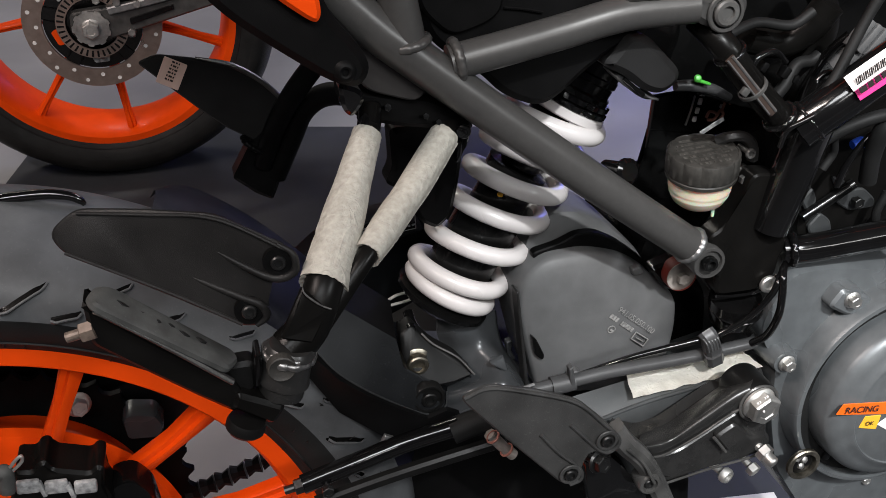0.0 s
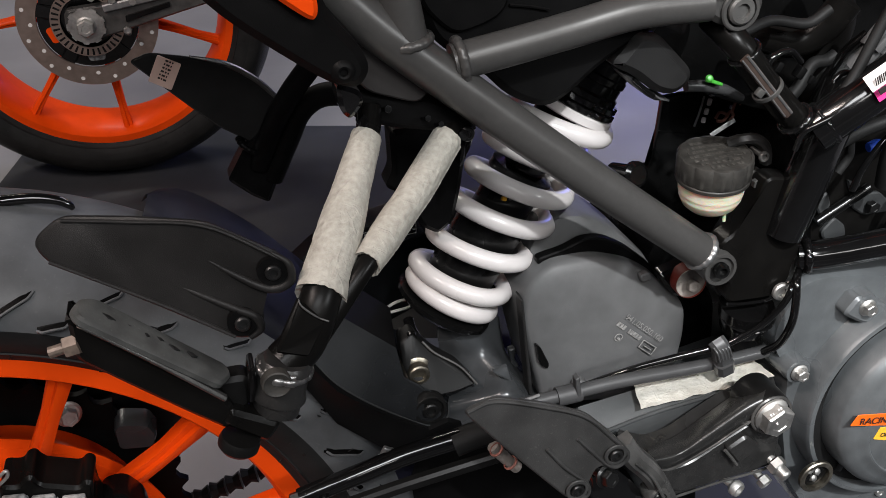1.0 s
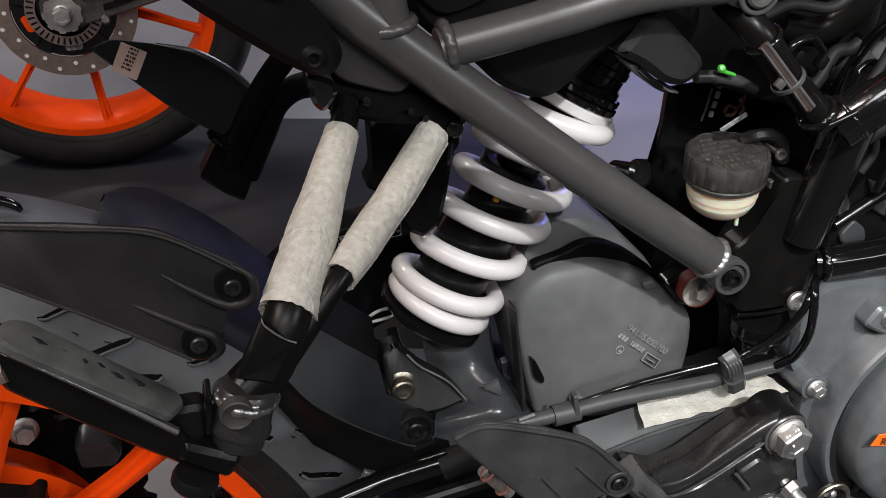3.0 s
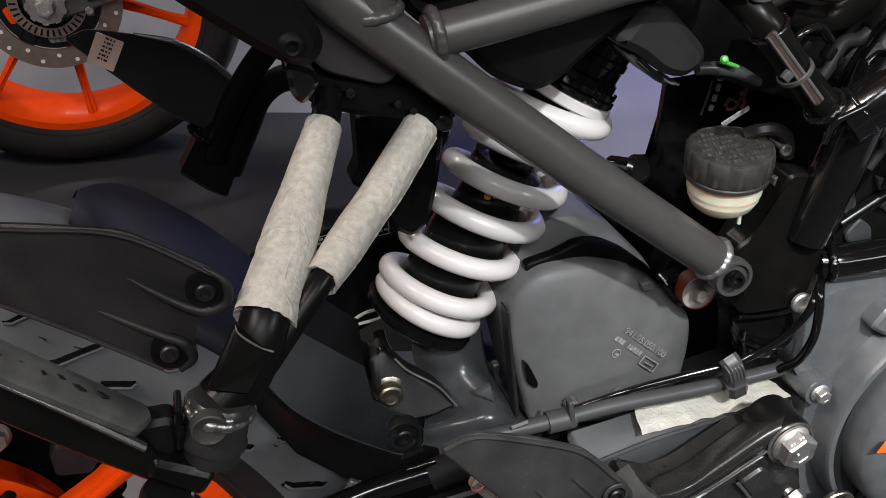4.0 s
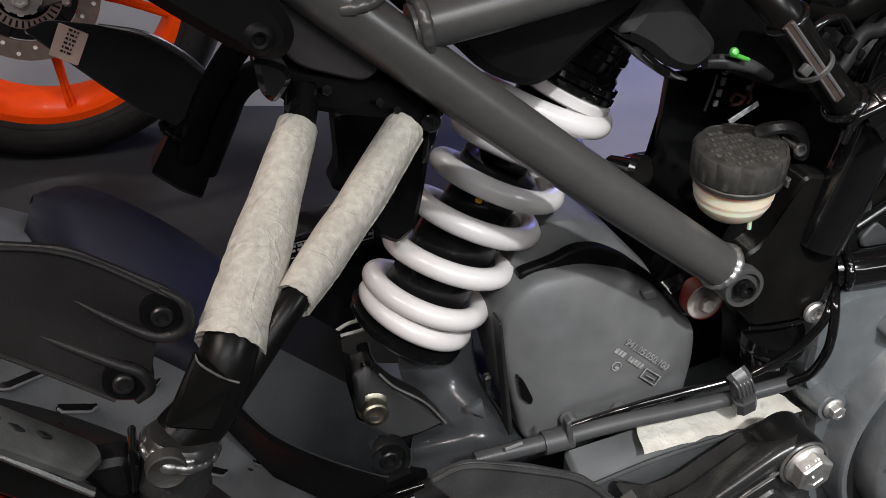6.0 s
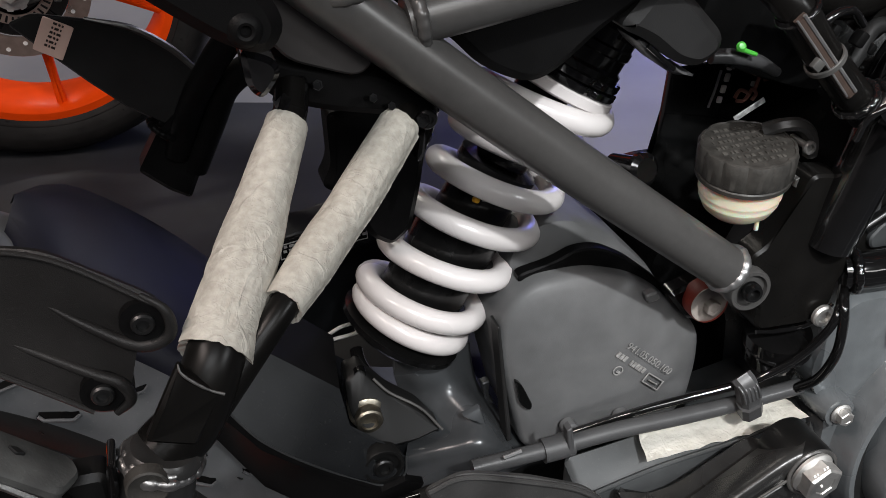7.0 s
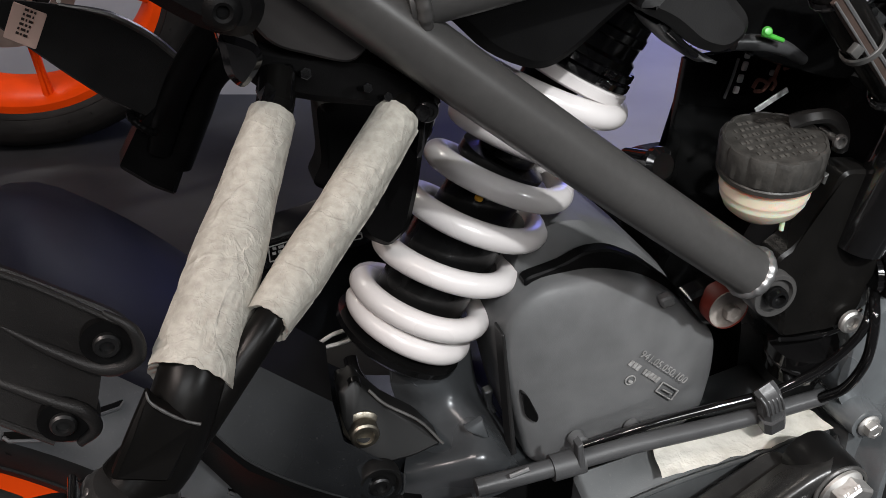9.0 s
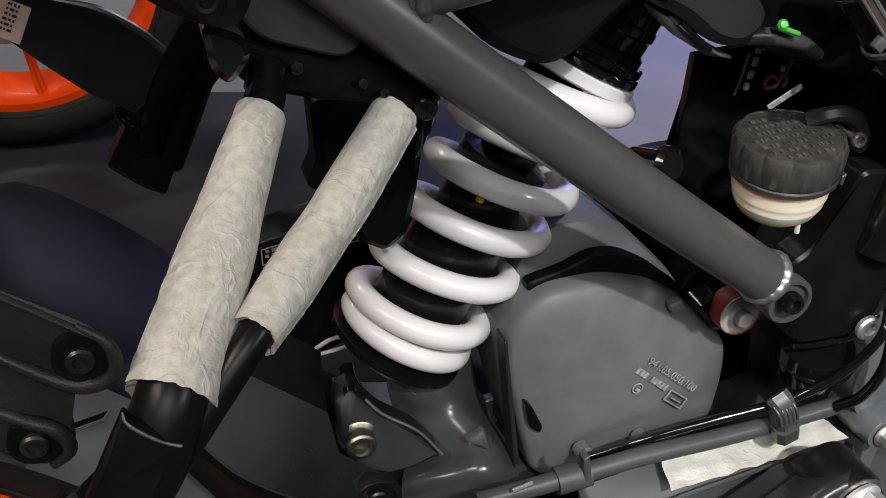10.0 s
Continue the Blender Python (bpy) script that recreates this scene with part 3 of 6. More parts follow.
    pb = part("pivot_block", plate([(0.0017, -0.2020, 0.6388), (0.0231, -0.2020, 0.6270), (0.0164, -0.2020, 0.6176), (-0.0016, -0.2020, 0.6309)], 0.016, 0.002, 0.003, back), BRACKET, br)
    part("pivot_washer", lathe((0.0049, -0.1990, 0.6219), Vector((0.0020, -0.1990, 0.6133)) - Vector((0.0073, -0.1990, 0.6285)), [(0, 0), (0.0085, 0), (0.0092, 0.002), (0.0092, 0.005), (0.0075, 0.007), (0, 0.0072)], 24), SATIN, pb)
    g = part("heel_guard", plate([(-0.0725, -0.1450, 0.7010), (-0.0588, -0.1470, 0.7124), (-0.0299, -0.1550, 0.7123), (0.0017, -0.1650, 0.7110), (0.0321, -0.1750, 0.6959), (0.0365, -0.1760, 0.6868), (0.0303, -0.1750, 0.6785),
                                  (0.0196, -0.1720, 0.6775), (0.0221, -0.1720, 0.6634), (0.0187, -0.1720, 0.6545), (0.0082, -0.1710, 0.6541), (-0.0231, -0.1620, 0.6707), (-0.0676, -0.1480, 0.6920)], 0.004, 0.0012, 0.006, back), GUARD, br, "grained black plastic heel guard")
    part("rib", tube([(-0.0014, -0.1645, 0.6942), (0.0090, -0.1690, 0.6878), (0.0209, -0.1730, 0.6814), (0.0283, -0.1750, 0.6803), (0.0344, -0.1762, 0.6844), (0.0337, -0.1762, 0.6927), (0.0272, -0.1742, 0.6978)], [0.0004, 0.0014, 0.002, 0.0022, 0.002, 0.0016, 0.0008], 10), GUARD, g)
    part("rib", tube([(-0.0212, -0.1600, 0.6856), (-0.0071, -0.1645, 0.6776), (0.0097, -0.1710, 0.6702), (0.0175, -0.1727, 0.6662), (0.0196, -0.1727, 0.6597), (0.0147, -0.1727, 0.6552)], [0.0004, 0.0013, 0.0018, 0.0021, 0.0019, 0.0012], 10), GUARD, g)
    part("rim_bead", tube([(-0.0583, -0.1475, 0.7112), (-0.0301, -0.1555, 0.7108), (0.0015, -0.1655, 0.7093), (0.0307, -0.1755, 0.6949)], 0.0009, 8), GUARD, g)
    part("rim_bead", tube([(-0.0661, -0.1490, 0.6929), (-0.0228, -0.1625, 0.6731), (0.0083, -0.1715, 0.6562)], 0.001, 8), GUARD, g)
    for q in ((0.0269, -0.1752, 0.6890), (0.0118, -0.1727, 0.6637)):
        # Flat black disc; the recess's shade is put into its colour.
        part("recess", lathe(q, RIGHT, [(0.0068, -0.003), (0.0068, 0.0002), (0.0045, 0.0), (0, 0.0)], 28), PLASTIC, g)
        socket_bolt(q, 0.0072, DARK_STEEL, g, RIGHT, 0.35, shank=0.008)
    return br


near = footrest_bracket()
far = part("footrest_bracket", tube([(0.1204, 0.1200, 0.6593), (0.1050, 0.1300, 0.6614), (0.0911, 0.1400, 0.6566), (0.0785, 0.1500, 0.6425), (0.0689, 0.1580, 0.6184), (0.0550, 0.1650, 0.5852)], 0.009, 18), PLASTIC, moto, "gloss black passenger footrest bracket")
part("rear_tube", tube([(0.0881, 0.1200, 0.6903), (0.0715, 0.1350, 0.6632), (0.0582, 0.1500, 0.6342), (0.0452, 0.1620, 0.5975)], 0.0085, 18), PLASTIC, far)
part("joint_box", plate([(0.0204, 0.1580, 0.5882), (0.0352, 0.1580, 0.6137), (0.0544, 0.1580, 0.6307), (0.0693, 0.1580, 0.6231), (0.0625, 0.1580, 0.5923), (0.0508, 0.1580, 0.5656), (0.0382, 0.1580, 0.5727)], 0.024, 0.003, 0.003), PLASTIC, far)
weld((0.0385, 0.1570, 0.6166), Vector((0.0544, 0.1580, 0.6307)) - Vector((0.0204, 0.1580, 0.5882)), 0.009, 0.0022, PLASTIC, far, 0.1)
part("heel_guard", plate([(-0.0397, 0.1630, 0.6869), (-0.0253, 0.1630, 0.6922), (0.0027, 0.1630, 0.6870), (0.0282, 0.1630, 0.6793), (0.0491, 0.1630, 0.6650), (0.0672, 0.1630, 0.6460), (0.0736, 0.1630, 0.6304), (0.0601, 0.1630, 0.6125), (0.0425, 0.1630, 0.6158), (0.0198, 0.1630, 0.6304), (0.0002, 0.1630, 0.6480)], 0.004, 0.0012, 0.004), GUARD, far, "black plastic heel guard with a paper sticker")
# Paler tube stands in for light grazing the guard's top edge.
part("guard_edge_light", tube([(0.0028, 0.1650, 0.6870), (0.0283, 0.1650, 0.6793), (0.0493, 0.1650, 0.6655), (0.0653, 0.1650, 0.6480)], [0.001, 0.0024, 0.0024, 0.0024], 8), HANGER, far)
st = part("sticker", plate([(-0.0190, 0.1620, 0.6907), (-0.0032, 0.1620, 0.6825), (-0.0126, 0.1620, 0.6635), (-0.0280, 0.1620, 0.6719)], 0.0012, 0.0002, 0.001, (0, 1, 0)), WARM_PAPER, far, "square paper sticker with warm light in its colour and brown print")
for k in range(6):
    bars(Vector((-0.0212, 0.1612, 0.6738)) + Vector((0.0014, 0, 0.00245)) * k, Vector((-0.0126, 0.1620, 0.6635)) - Vector((-0.0280, 0.1620, 0.6719)), [(0.0016, 0.0008, 0.0022), (0.001, 0.0024, 0.0008), (0.0022, 0.0012, 0.001)][k % 3], 0.0013, STRIP, st, gap=0.0008)


def tape_wrap(pts, radii, seed, sides=110):
    """Masking tape wound round a tube: creased skin with torn, uneven ends and a lapped edge along it."""
    path = spline(pts, 44)
    bm, rows, k = bmesh.new(), [], len(path)
    up = None
    for i, c in enumerate(path):
        t = i / (k - 1)
        d = (path[min(i + 1, k - 1)] - path[max(i - 1, 0)]).normalized()
        up = d.orthogonal().normalized() if up is None else (up - d * up.dot(d)).normalized()
        side = d.cross(up)
        r0 = float(np.interp(t, np.linspace(0, 1, len(radii)), radii))
        row = []
        for j in range(sides):
            a = 2 * math.pi * j / sides
            q = Vector((math.cos(a), math.sin(a), 0))
            s = Vector((q.x * 1.3 + seed, q.y * 1.3, t * 5))
            w = 0.035 * noise.noise(s * 0.8) + 0.018 * noise.noise(s * 2.1) + 0.004 * noise.noise(s * 9)
            near_cell = noise.voronoi(Vector((q.x * 1.5 + seed, q.y * 1.5, t * 7)))[0]
            w -= 0.012 * max(0.0, 1 - (near_cell[1] - near_cell[0]) * 12)
            for f, amp, thin in ((1.3, 0.02, 14), (2.9, 0.01, 9)):
                g = noise.noise(Vector((q.x * f + 0.8 * t * f, q.y * f + seed, t * f * 3.2 - q.x * f)))
                w -= amp * max(0.0, 1 - abs(g) * thin) * min(1.0, 0.25 + 9 * t, 0.25 + 9 * (1 - t))
            lap = 0.09 * ((a / (2 * math.pi) + 0.06 * t + seed * 0.13) % 1.0)
            end = 0.0
            if i in (0, k - 1):
                end = 0.0009 * noise.noise(Vector((q.x * 1.1 + seed, q.y * 1.1, i))) + 0.0005 * noise.noise(Vector((q.x * 5, q.y * 5 + seed, i)))
            row.append(bm.verts.new(c + (up * q.x + side * q.y) * r0 * (1 + w + lap) + d * end))
        rows.append(row)
    inner = [[bm.verts.new(path[i].lerp(v.co, 0.8) + (path[1] - path[0] if i == 0 else path[-2] - path[-1]) * 1.2) for v in rows[i]] for i in (0, k - 1)]
    rows = [inner[0], *rows, inner[1]]
    for u, v in zip(rows, rows[1:]):
        for j in range(sides):
            bm.faces.new((u[j], u[(j + 1) % sides], v[(j + 1) % sides], v[j]))
    return bm


part("masking_tape", tape_wrap([(0.0822, -0.1090, 0.7205), (0.0762, -0.1210, 0.7128), (0.0638, -0.1450, 0.6971), (0.0461, -0.1783, 0.6747)], [0.0072, 0.0077, 0.0085, 0.0104, 0.0114], 1.3), TAPE, near, "creased cream masking tape round the tube", angle=60)
part("masking_tape", tape_wrap([(0.1252, -0.1000, 0.7115), (0.1027, -0.1280, 0.6988), (0.0845, -0.1500, 0.6901), (0.0691, -0.1700, 0.6838)], [0.008, 0.008, 0.0078, 0.0078, 0.0066], 5.1), TAPE, near, "creased cream masking tape round the tube", angle=60)
part("tape_flap", plate([(0.0704, -0.1720, 0.6876), (0.0761, -0.1720, 0.6867), (0.0738, -0.1730, 0.6848), (0.0717, -0.1730, 0.6808), (0.0707, -0.1730, 0.6839)], 0.0006, 0.0001, 0.001), TAPE, near)
hb = part("hanger_block", plate([(0.0727, -0.0950, 0.7432), (0.0887, -0.0950, 0.7373), (0.1188, -0.0950, 0.7331), (0.1439, -0.0950, 0.7197), (0.1424, -0.0950, 0.7085), (0.1249, -0.0950, 0.7129), (0.1002, -0.0950, 0.7175), (0.0821, -0.0950, 0.7225), (0.0742, -0.0950, 0.7309)], 0.03, 0.003, 0.005), PLASTIC, moto, "black plastic tail hanger block")
part("stub", plate([(0.0845, -0.1000, 0.7337), (0.0923, -0.1000, 0.7330), (0.0885, -0.1120, 0.7220), (0.0781, -0.1140, 0.7260)], 0.014, 0.0012, 0.002), FRAME_BLACK, near)
# Small gloss bolts added to give the block its glints.
for q, w in (((0.0945, -0.1005, 0.7308), 0.0038), ((0.1149, -0.1005, 0.7240), 0.0032), ((0.1219, -0.1005, 0.7202), 0.003), ((0.1340, -0.0980, 0.7121), 0.0055)):
    hex_bolt(q, w, FRAME_BLACK, hb, axis=(0.2, -1, 0.35))
part("side_rib", plate([(0.1371, -0.0920, 0.7098), (0.1457, -0.0880, 0.7133), (0.1418, -0.0900, 0.7005), (0.1344, -0.0940, 0.6916)], 0.012, 0.0015, 0.002), FRAME_BLACK, hb)
part("tab", plate([(0.0670, -0.1200, 0.7523), (0.0784, -0.1200, 0.7478), (0.0805, -0.1200, 0.7425), (0.0736, -0.1200, 0.7332), (0.0685, -0.1200, 0.7383)], 0.02, 0.002, 0.004), FRAME_BLACK, hb)
socket_bolt((0.1370, -0.0970, 0.7124), 0.008, DARK_STEEL, hb, high=0.3)
part("mud_flap", plate([(0.1084, -0.0400, 0.6948), (0.1565, -0.0400, 0.6955), (0.1511, -0.0400, 0.6532), (0.1468, -0.0400, 0.6323), (0.1376, -0.0400, 0.6243), (0.1266, -0.0400, 0.6309), (0.1162, -0.0400, 0.6535), (0.1047, -0.0400, 0.6594), (0.1098, -0.0400, 0.6693)], 0.02, 0.003, 0.004), PLASTIC, moto, "black plastic inner mud flap")

# -- passenger footpeg, folded back
peg = part("footpeg", plate([(-0.0558, -0.2000, 0.6954), (-0.0531, -0.2000, 0.6915), (-0.0003, -0.2000, 0.6459), (0.0050, -0.2000, 0.6343), (0.0001, -0.2000, 0.6264), (-0.0148, -0.2000, 0.6383), (-0.0349, -0.2000, 0.6554), (-0.0553, -0.2000, 0.6732)], 0.014, 0.002, 0.003), BRACKET, moto, "folded passenger footpeg with grey rubber pad")
pad = part("rubber_pad", plate([(-0.0498, -0.2070, 0.6973), (-0.0525, -0.2000, 0.6984), (-0.0489, -0.1930, 0.6987), (-0.0438, -0.1920, 0.6965), (0.0025, -0.1900, 0.6553), (0.0048, -0.1970, 0.6540), (0.0002, -0.2070, 0.6566)], 0.0045, 0.0012, 0.003, (-0.63, 0, -0.775)), PAD, peg, "grey rubber tread pad")
part("edge_strip", flat_bar([(-0.0509, -0.2055, 0.6935), (-0.0274, -0.2055, 0.6735), (0.0005, -0.2055, 0.6479)], 0.0024, 0.003), HANGER, peg)
SLOPE = Vector((0.775, 0, -0.632))
for k, (along, wide) in enumerate(((0.0115, 0.0034), (0.0205, 0.0024), (0.0285, 0.0014), (0.0345, 0.002), (0.041, 0.003), (0.0495, 0.0028))):
    q = Vector((-0.0498, -0.1995 + 0.0015 * (k % 2), 0.6974)) + SLOPE * along + Vector((0.632, 0, 0.775)) * 0.0017
    part("tread_slot", plate([q - SLOPE * wide + Vector((0, 0.0008, 0)), q - Vector((0, 0.0012, 0)), q + SLOPE * wide, q + Vector((0, 0.0016, 0))], 0.0014, 0.0002, 0.0006, (-0.632, 0, -0.775)), RUBBER, pad)
hex_bolt((-0.0530, -0.1985, 0.6805), 0.0078, RUST, peg, axis=Vector((-0.0652, -0.1960, 0.6749)) - Vector((-0.0577, -0.1960, 0.6765)), high=0.75)
part("peg_root", plate([(-0.0030, -0.1950, 0.6497), (0.0109, -0.1950, 0.6503), (0.0116, -0.1950, 0.6345), (0.0042, -0.1950, 0.6327), (-0.0030, -0.1950, 0.6372)], 0.012, 0.002, 0.004), SATIN, peg)

# -- rear shock absorber
S0, S1 = Vector((0.1579, -0.012, 0.5643)), Vector((0.2235, -0.018, 0.6856))
AX = (S1 - S0).normalized()
SU = (Vector((AX.z, 0, -AX.x))).normalized()
SW = Vector((0, -1, 0))


def on_axis(s, u=0.0, w=0.0):
    return S0 + AX * s + SU * (u - 0.003 - 0.0028 * (1 - s / 0.14)) + SW * w


shock = part("rear_shock", lathe(on_axis(-0.012), AX, [(0, 0), (0.024, 0), (0.0245, 0.004), (0.0245, 0.012), (0.0225, 0.014), (0.0225, 0.07), (0.0185, 0.072), (0.0185, 0.1), (0.021, 0.102), (0.021, 0.108), (0.014, 0.11), (0.014, 0.165), (0, 0.165)], 48), SHOCK_BLACK, moto, "black shock absorber with white coil spring")
levels = [-0.0005, 0.0005, 0.019, 0.0485, 0.0735, 0.0955, 0.119, 0.1405, 0.1425]
pts = []
for i in range(int(6.65 * 40)):
    k = 0.45 + i / 40
    wind = 0.0302 * (1 - 0.09 * max(0.0, 1.45 - k))
    pts.append(on_axis(float(np.interp(k, range(9), levels)), wind * math.cos(2 * math.pi * k), -wind * math.sin(2 * math.pi * k)))
part("spring", tube(pts, 0.006, 18, 1, True, smooth=False), SPRING, shock, "white powder-coated coil spring")
part("spring_seat", lathe(on_axis(-0.014), AX, [(0, 0), (0.03, 0), (0.034, 0.003), (0.034, 0.006), (0.026, 0.008), (0, 0.008)], 40), SHOCK_BLACK, shock)
part("spring_collar", lathe(on_axis(0.1425), AX, [(0.02, 0), (0.029, 0), (0.0305, 0.001), (0.0305, 0.0055), (0.0297, 0.0063), (0.02, 0.0063)], 48), SPRING, shock, "white upper spring collar")
for base, rr, tall in ((0.1489, 0.0296, 0.0042), (0.1535, 0.0288, 0.0044)):
    part("adjuster_ring", lathe(on_axis(base), AX, [(0.018, 0), (rr - 0.0006, 0), (rr, 0.0006), (rr, tall - 0.0006), (rr - 0.0006, tall), (0.018, tall)], 96, lambda i, a: -0.05 * (1 if math.sin(8 * a) > 0.8 else 0) if 0 < i < 5 else 0), FRAME_BLACK, shock)
part("reservoir_neck", lathe(on_axis(0.157), AX, [(0.018, 0), (0.0262, 0.0), (0.0262, 0.004), (0.0246, 0.0055), (0.0246, 0.0115), (0.0254, 0.0125), (0.0254, 0.016), (0.0245, 0.017), (0.0245, 0.024), (0.018, 0.024)], 48), SHOCK_BLACK, shock)
part("top_mount", lathe(on_axis(0.178), AX, [(0, 0), (0.0245, 0), (0.0245, 0.006), (0.0222, 0.008), (0.0222, 0.036), (0.018, 0.04), (0, 0.04)], 32), BRACKET, shock)
bars((0.1836, -0.0335, 0.6399), Vector((0.1946, -0.0320, 0.6359)) - Vector((0.1841, -0.0320, 0.6391)), [0.0018, 0.0022, 0.0016], 0.002, PRINT, shock)
part("paint_mark", lathe((0.1813, -0.0325, 0.6405), (0.2, -1, 0.3), [(0.0016, -0.002), (0.0016, 0.0006), (0, 0.0008)], 12), YELLOW, shock, "small yellow paint mark")
part("hose_clamp", ring_of(on_axis(0.2), AX, 0.0232, 0.0215, 0.0025, 36), STEEL, shock)

# -- rubber duct beside the shock's top
duct = part("duct", plate([(0.2174, -0.0940, 0.7401), (0.2252, -0.0940, 0.7484), (0.2311, -0.0940, 0.7577), (0.2434, -0.0940, 0.7559), (0.2661, -0.0940, 0.7337), (0.2654, -0.0940, 0.7263), (0.2561, -0.0940, 0.7204), (0.2438, -0.0940, 0.7238), (0.2307, -0.0940, 0.7344)], 0.045, 0.004, 0.006), DUCT, moto, "black moulded rubber duct")
lip = part("duct_lip", plate([(0.2276, -0.0880, 0.7333), (0.2324, -0.0880, 0.7334), (0.2369, -0.0880, 0.7291), (0.2509, -0.0880, 0.7180), (0.2578, -0.0880, 0.7160), (0.2489, -0.0860, 0.7161), (0.2429, -0.0860, 0.7194), (0.2328, -0.0860, 0.7279)], 0.02, 0.001, 0.002), HOSE, duct)
part("lip_slot", tube([(0.2324, -0.0895, 0.7312), (0.2379, -0.0895, 0.7266), (0.2457, -0.0895, 0.7203)], 0.0011, 8), SHOCK_BLACK, lip)

# -- moulded cover ahead of the swingarm
cover = part("moulded_cover", dome([(0.1889, -0.0550, 0.5589), (0.1887, -0.0550, 0.5849), (0.2034, -0.0550, 0.6017), (0.2347, -0.0550, 0.6036), (0.2614, -0.0550, 0.5956), (0.2804, -0.0550, 0.5821), (0.2874, -0.0550, 0.5723), (0.3043, -0.0550, 0.5585), (0.3064, -0.0550, 0.5351), (0.3031, -0.0550, 0.5045), (0.2697, -0.0550, 0.4860), (0.2057, -0.0550, 0.4933), (0.1976, -0.0550, 0.5234)],
                                   [(0.98, 0.06), (1.0, 0.02), (1.0, 0.004), (0.985, 0.0008), (0.95, -0.001), (0.86, -0.003), (0.6, -0.006), (0.3, -0.0075)], 0.01), PLASTIC_GREY, moto, "grey-black moulded plastic cover with printed numbers")
part("upper_shell", dome([(0.1981, -0.0350, 0.5956), (0.2017, -0.0350, 0.6112), (0.2143, -0.0350, 0.6226), (0.2320, -0.0350, 0.6238), (0.2530, -0.0350, 0.6139), (0.2743, -0.0350, 0.5952), (0.2920, -0.0350, 0.5751), (0.2640, -0.0350, 0.5603), (0.2150, -0.0350, 0.5690)], [(0.96, 0.05), (1.0, 0.012), (0.97, 0.003), (0.85, 0.0), (0.4, -0.002)], 0.012), PLASTIC_GREY, cover)
# Black crescent plate stands in for shade between shell and cover.
part("recess_shade", plate([(0.1983, -0.0455, 0.6017), (0.2186, -0.0455, 0.6062), (0.2309, -0.0455, 0.6122), (0.2442, -0.0455, 0.6115), (0.2600, -0.0455, 0.6030), (0.2822, -0.0455, 0.5847), (0.2891, -0.0455, 0.5697), (0.2580, -0.0455, 0.5681), (0.2098, -0.0455, 0.5834)], 0.008, 0.001, 0.006), PLASTIC, cover)

part("side_flange", plate([(0.1865, -0.0560, 0.5798), (0.1880, -0.0560, 0.5800), (0.1970, -0.0590, 0.5072), (0.1945, -0.0590, 0.5065)], 0.012, 0.0006, 0.001), DUCT, cover)
part("side_vent", plate([(0.1961, -0.0605, 0.5477), (0.1999, -0.0605, 0.5448), (0.2067, -0.0615, 0.5302), (0.2050, -0.0615, 0.5268), (0.1994, -0.0605, 0.5325)], 0.004, 0.0006, 0.003), SHOCK_BLACK, cover)
for q in ((0.2264, -0.0670, 0.5151), (0.2573, -0.0670, 0.5151)):
    part("nub", lathe(q, RIGHT, [(0.0045, -0.004), (0.0045, 0.002), (0.0035, 0.003), (0, 0.0035)], 18), PLASTIC_GREY, cover)
part("tab", plate([(0.2641, -0.0620, 0.5892), (0.2712, -0.0620, 0.5907), (0.2735, -0.0620, 0.5852), (0.2663, -0.0620, 0.5837)], 0.006, 0.001, 0.002), PLASTIC_GREY, cover)
TX = Vector((0.2867, -0.0630, 0.5363)) - Vector((0.2565, -0.0630, 0.5612))
writing("941.05.050.100", (0.2556, -0.0635, 0.5599), TX, 0.0059, PRINT, cover)
bars((0.2503, -0.0635, 0.5554), TX, [0.002, 0.002, 0.002], 0.0032, PRINT, cover, gap=0.0007)
bars((0.2588, -0.0635, 0.5482), TX, [0.0012, 0.002, 0.002, 0.002, 0.002], 0.0032, PRINT, cover, gap=0.0006)
part("printed_ring", ring_of((0.2529, -0.0632, 0.5453), RIGHT, 0.003, 0.0024, 0.0005, 24), PRINT, cover)
bars((0.2516, -0.0635, 0.5448), TX, [0.0026], 0.0014, PRINT, cover)
for q0, q1 in (((0.2715, -0.0638, 0.5403), (0.2812, -0.0638, 0.5327)), ((0.2812, -0.0638, 0.5327), (0.2779, -0.0638, 0.5276)), ((0.2779, -0.0638, 0.5276), (0.2682, -0.0638, 0.5354)), ((0.2682, -0.0638, 0.5354), (0.2715, -0.0638, 0.5403)), ((0.2720, -0.0638, 0.5356), (0.2775, -0.0638, 0.5315))):
    part("printed_line", flat_bar([q0, q1], 0.0007, 0.0005, RIGHT, 2), PRINT, cover)

# -- swingarm
swing = part("swingarm", plate([(0.0551, -0.0400, 0.5389), (0.0857, -0.0400, 0.5513), (0.1313, -0.0400, 0.5159), (0.1658, -0.0400, 0.5096), (0.1884, -0.0400, 0.5126), (0.2084, -0.0400, 0.4870), (0.2158, -0.0400, 0.4695), (0.1645, -0.0400, 0.4578), (0.1022, -0.0400, 0.4583), (0.0830, -0.0400, 0.4846)], 0.06, 0.005, 0.012), SWING, moto, "dark painted swingarm with bolts")
part("pad_plate", plate([(0.1133, -0.0320, 0.5497), (0.1238, -0.0320, 0.5506), (0.1265, -0.0320, 0.5438), (0.1124, -0.0320, 0.5435)], 0.012, 0.001, 0.002), SATIN, swing)
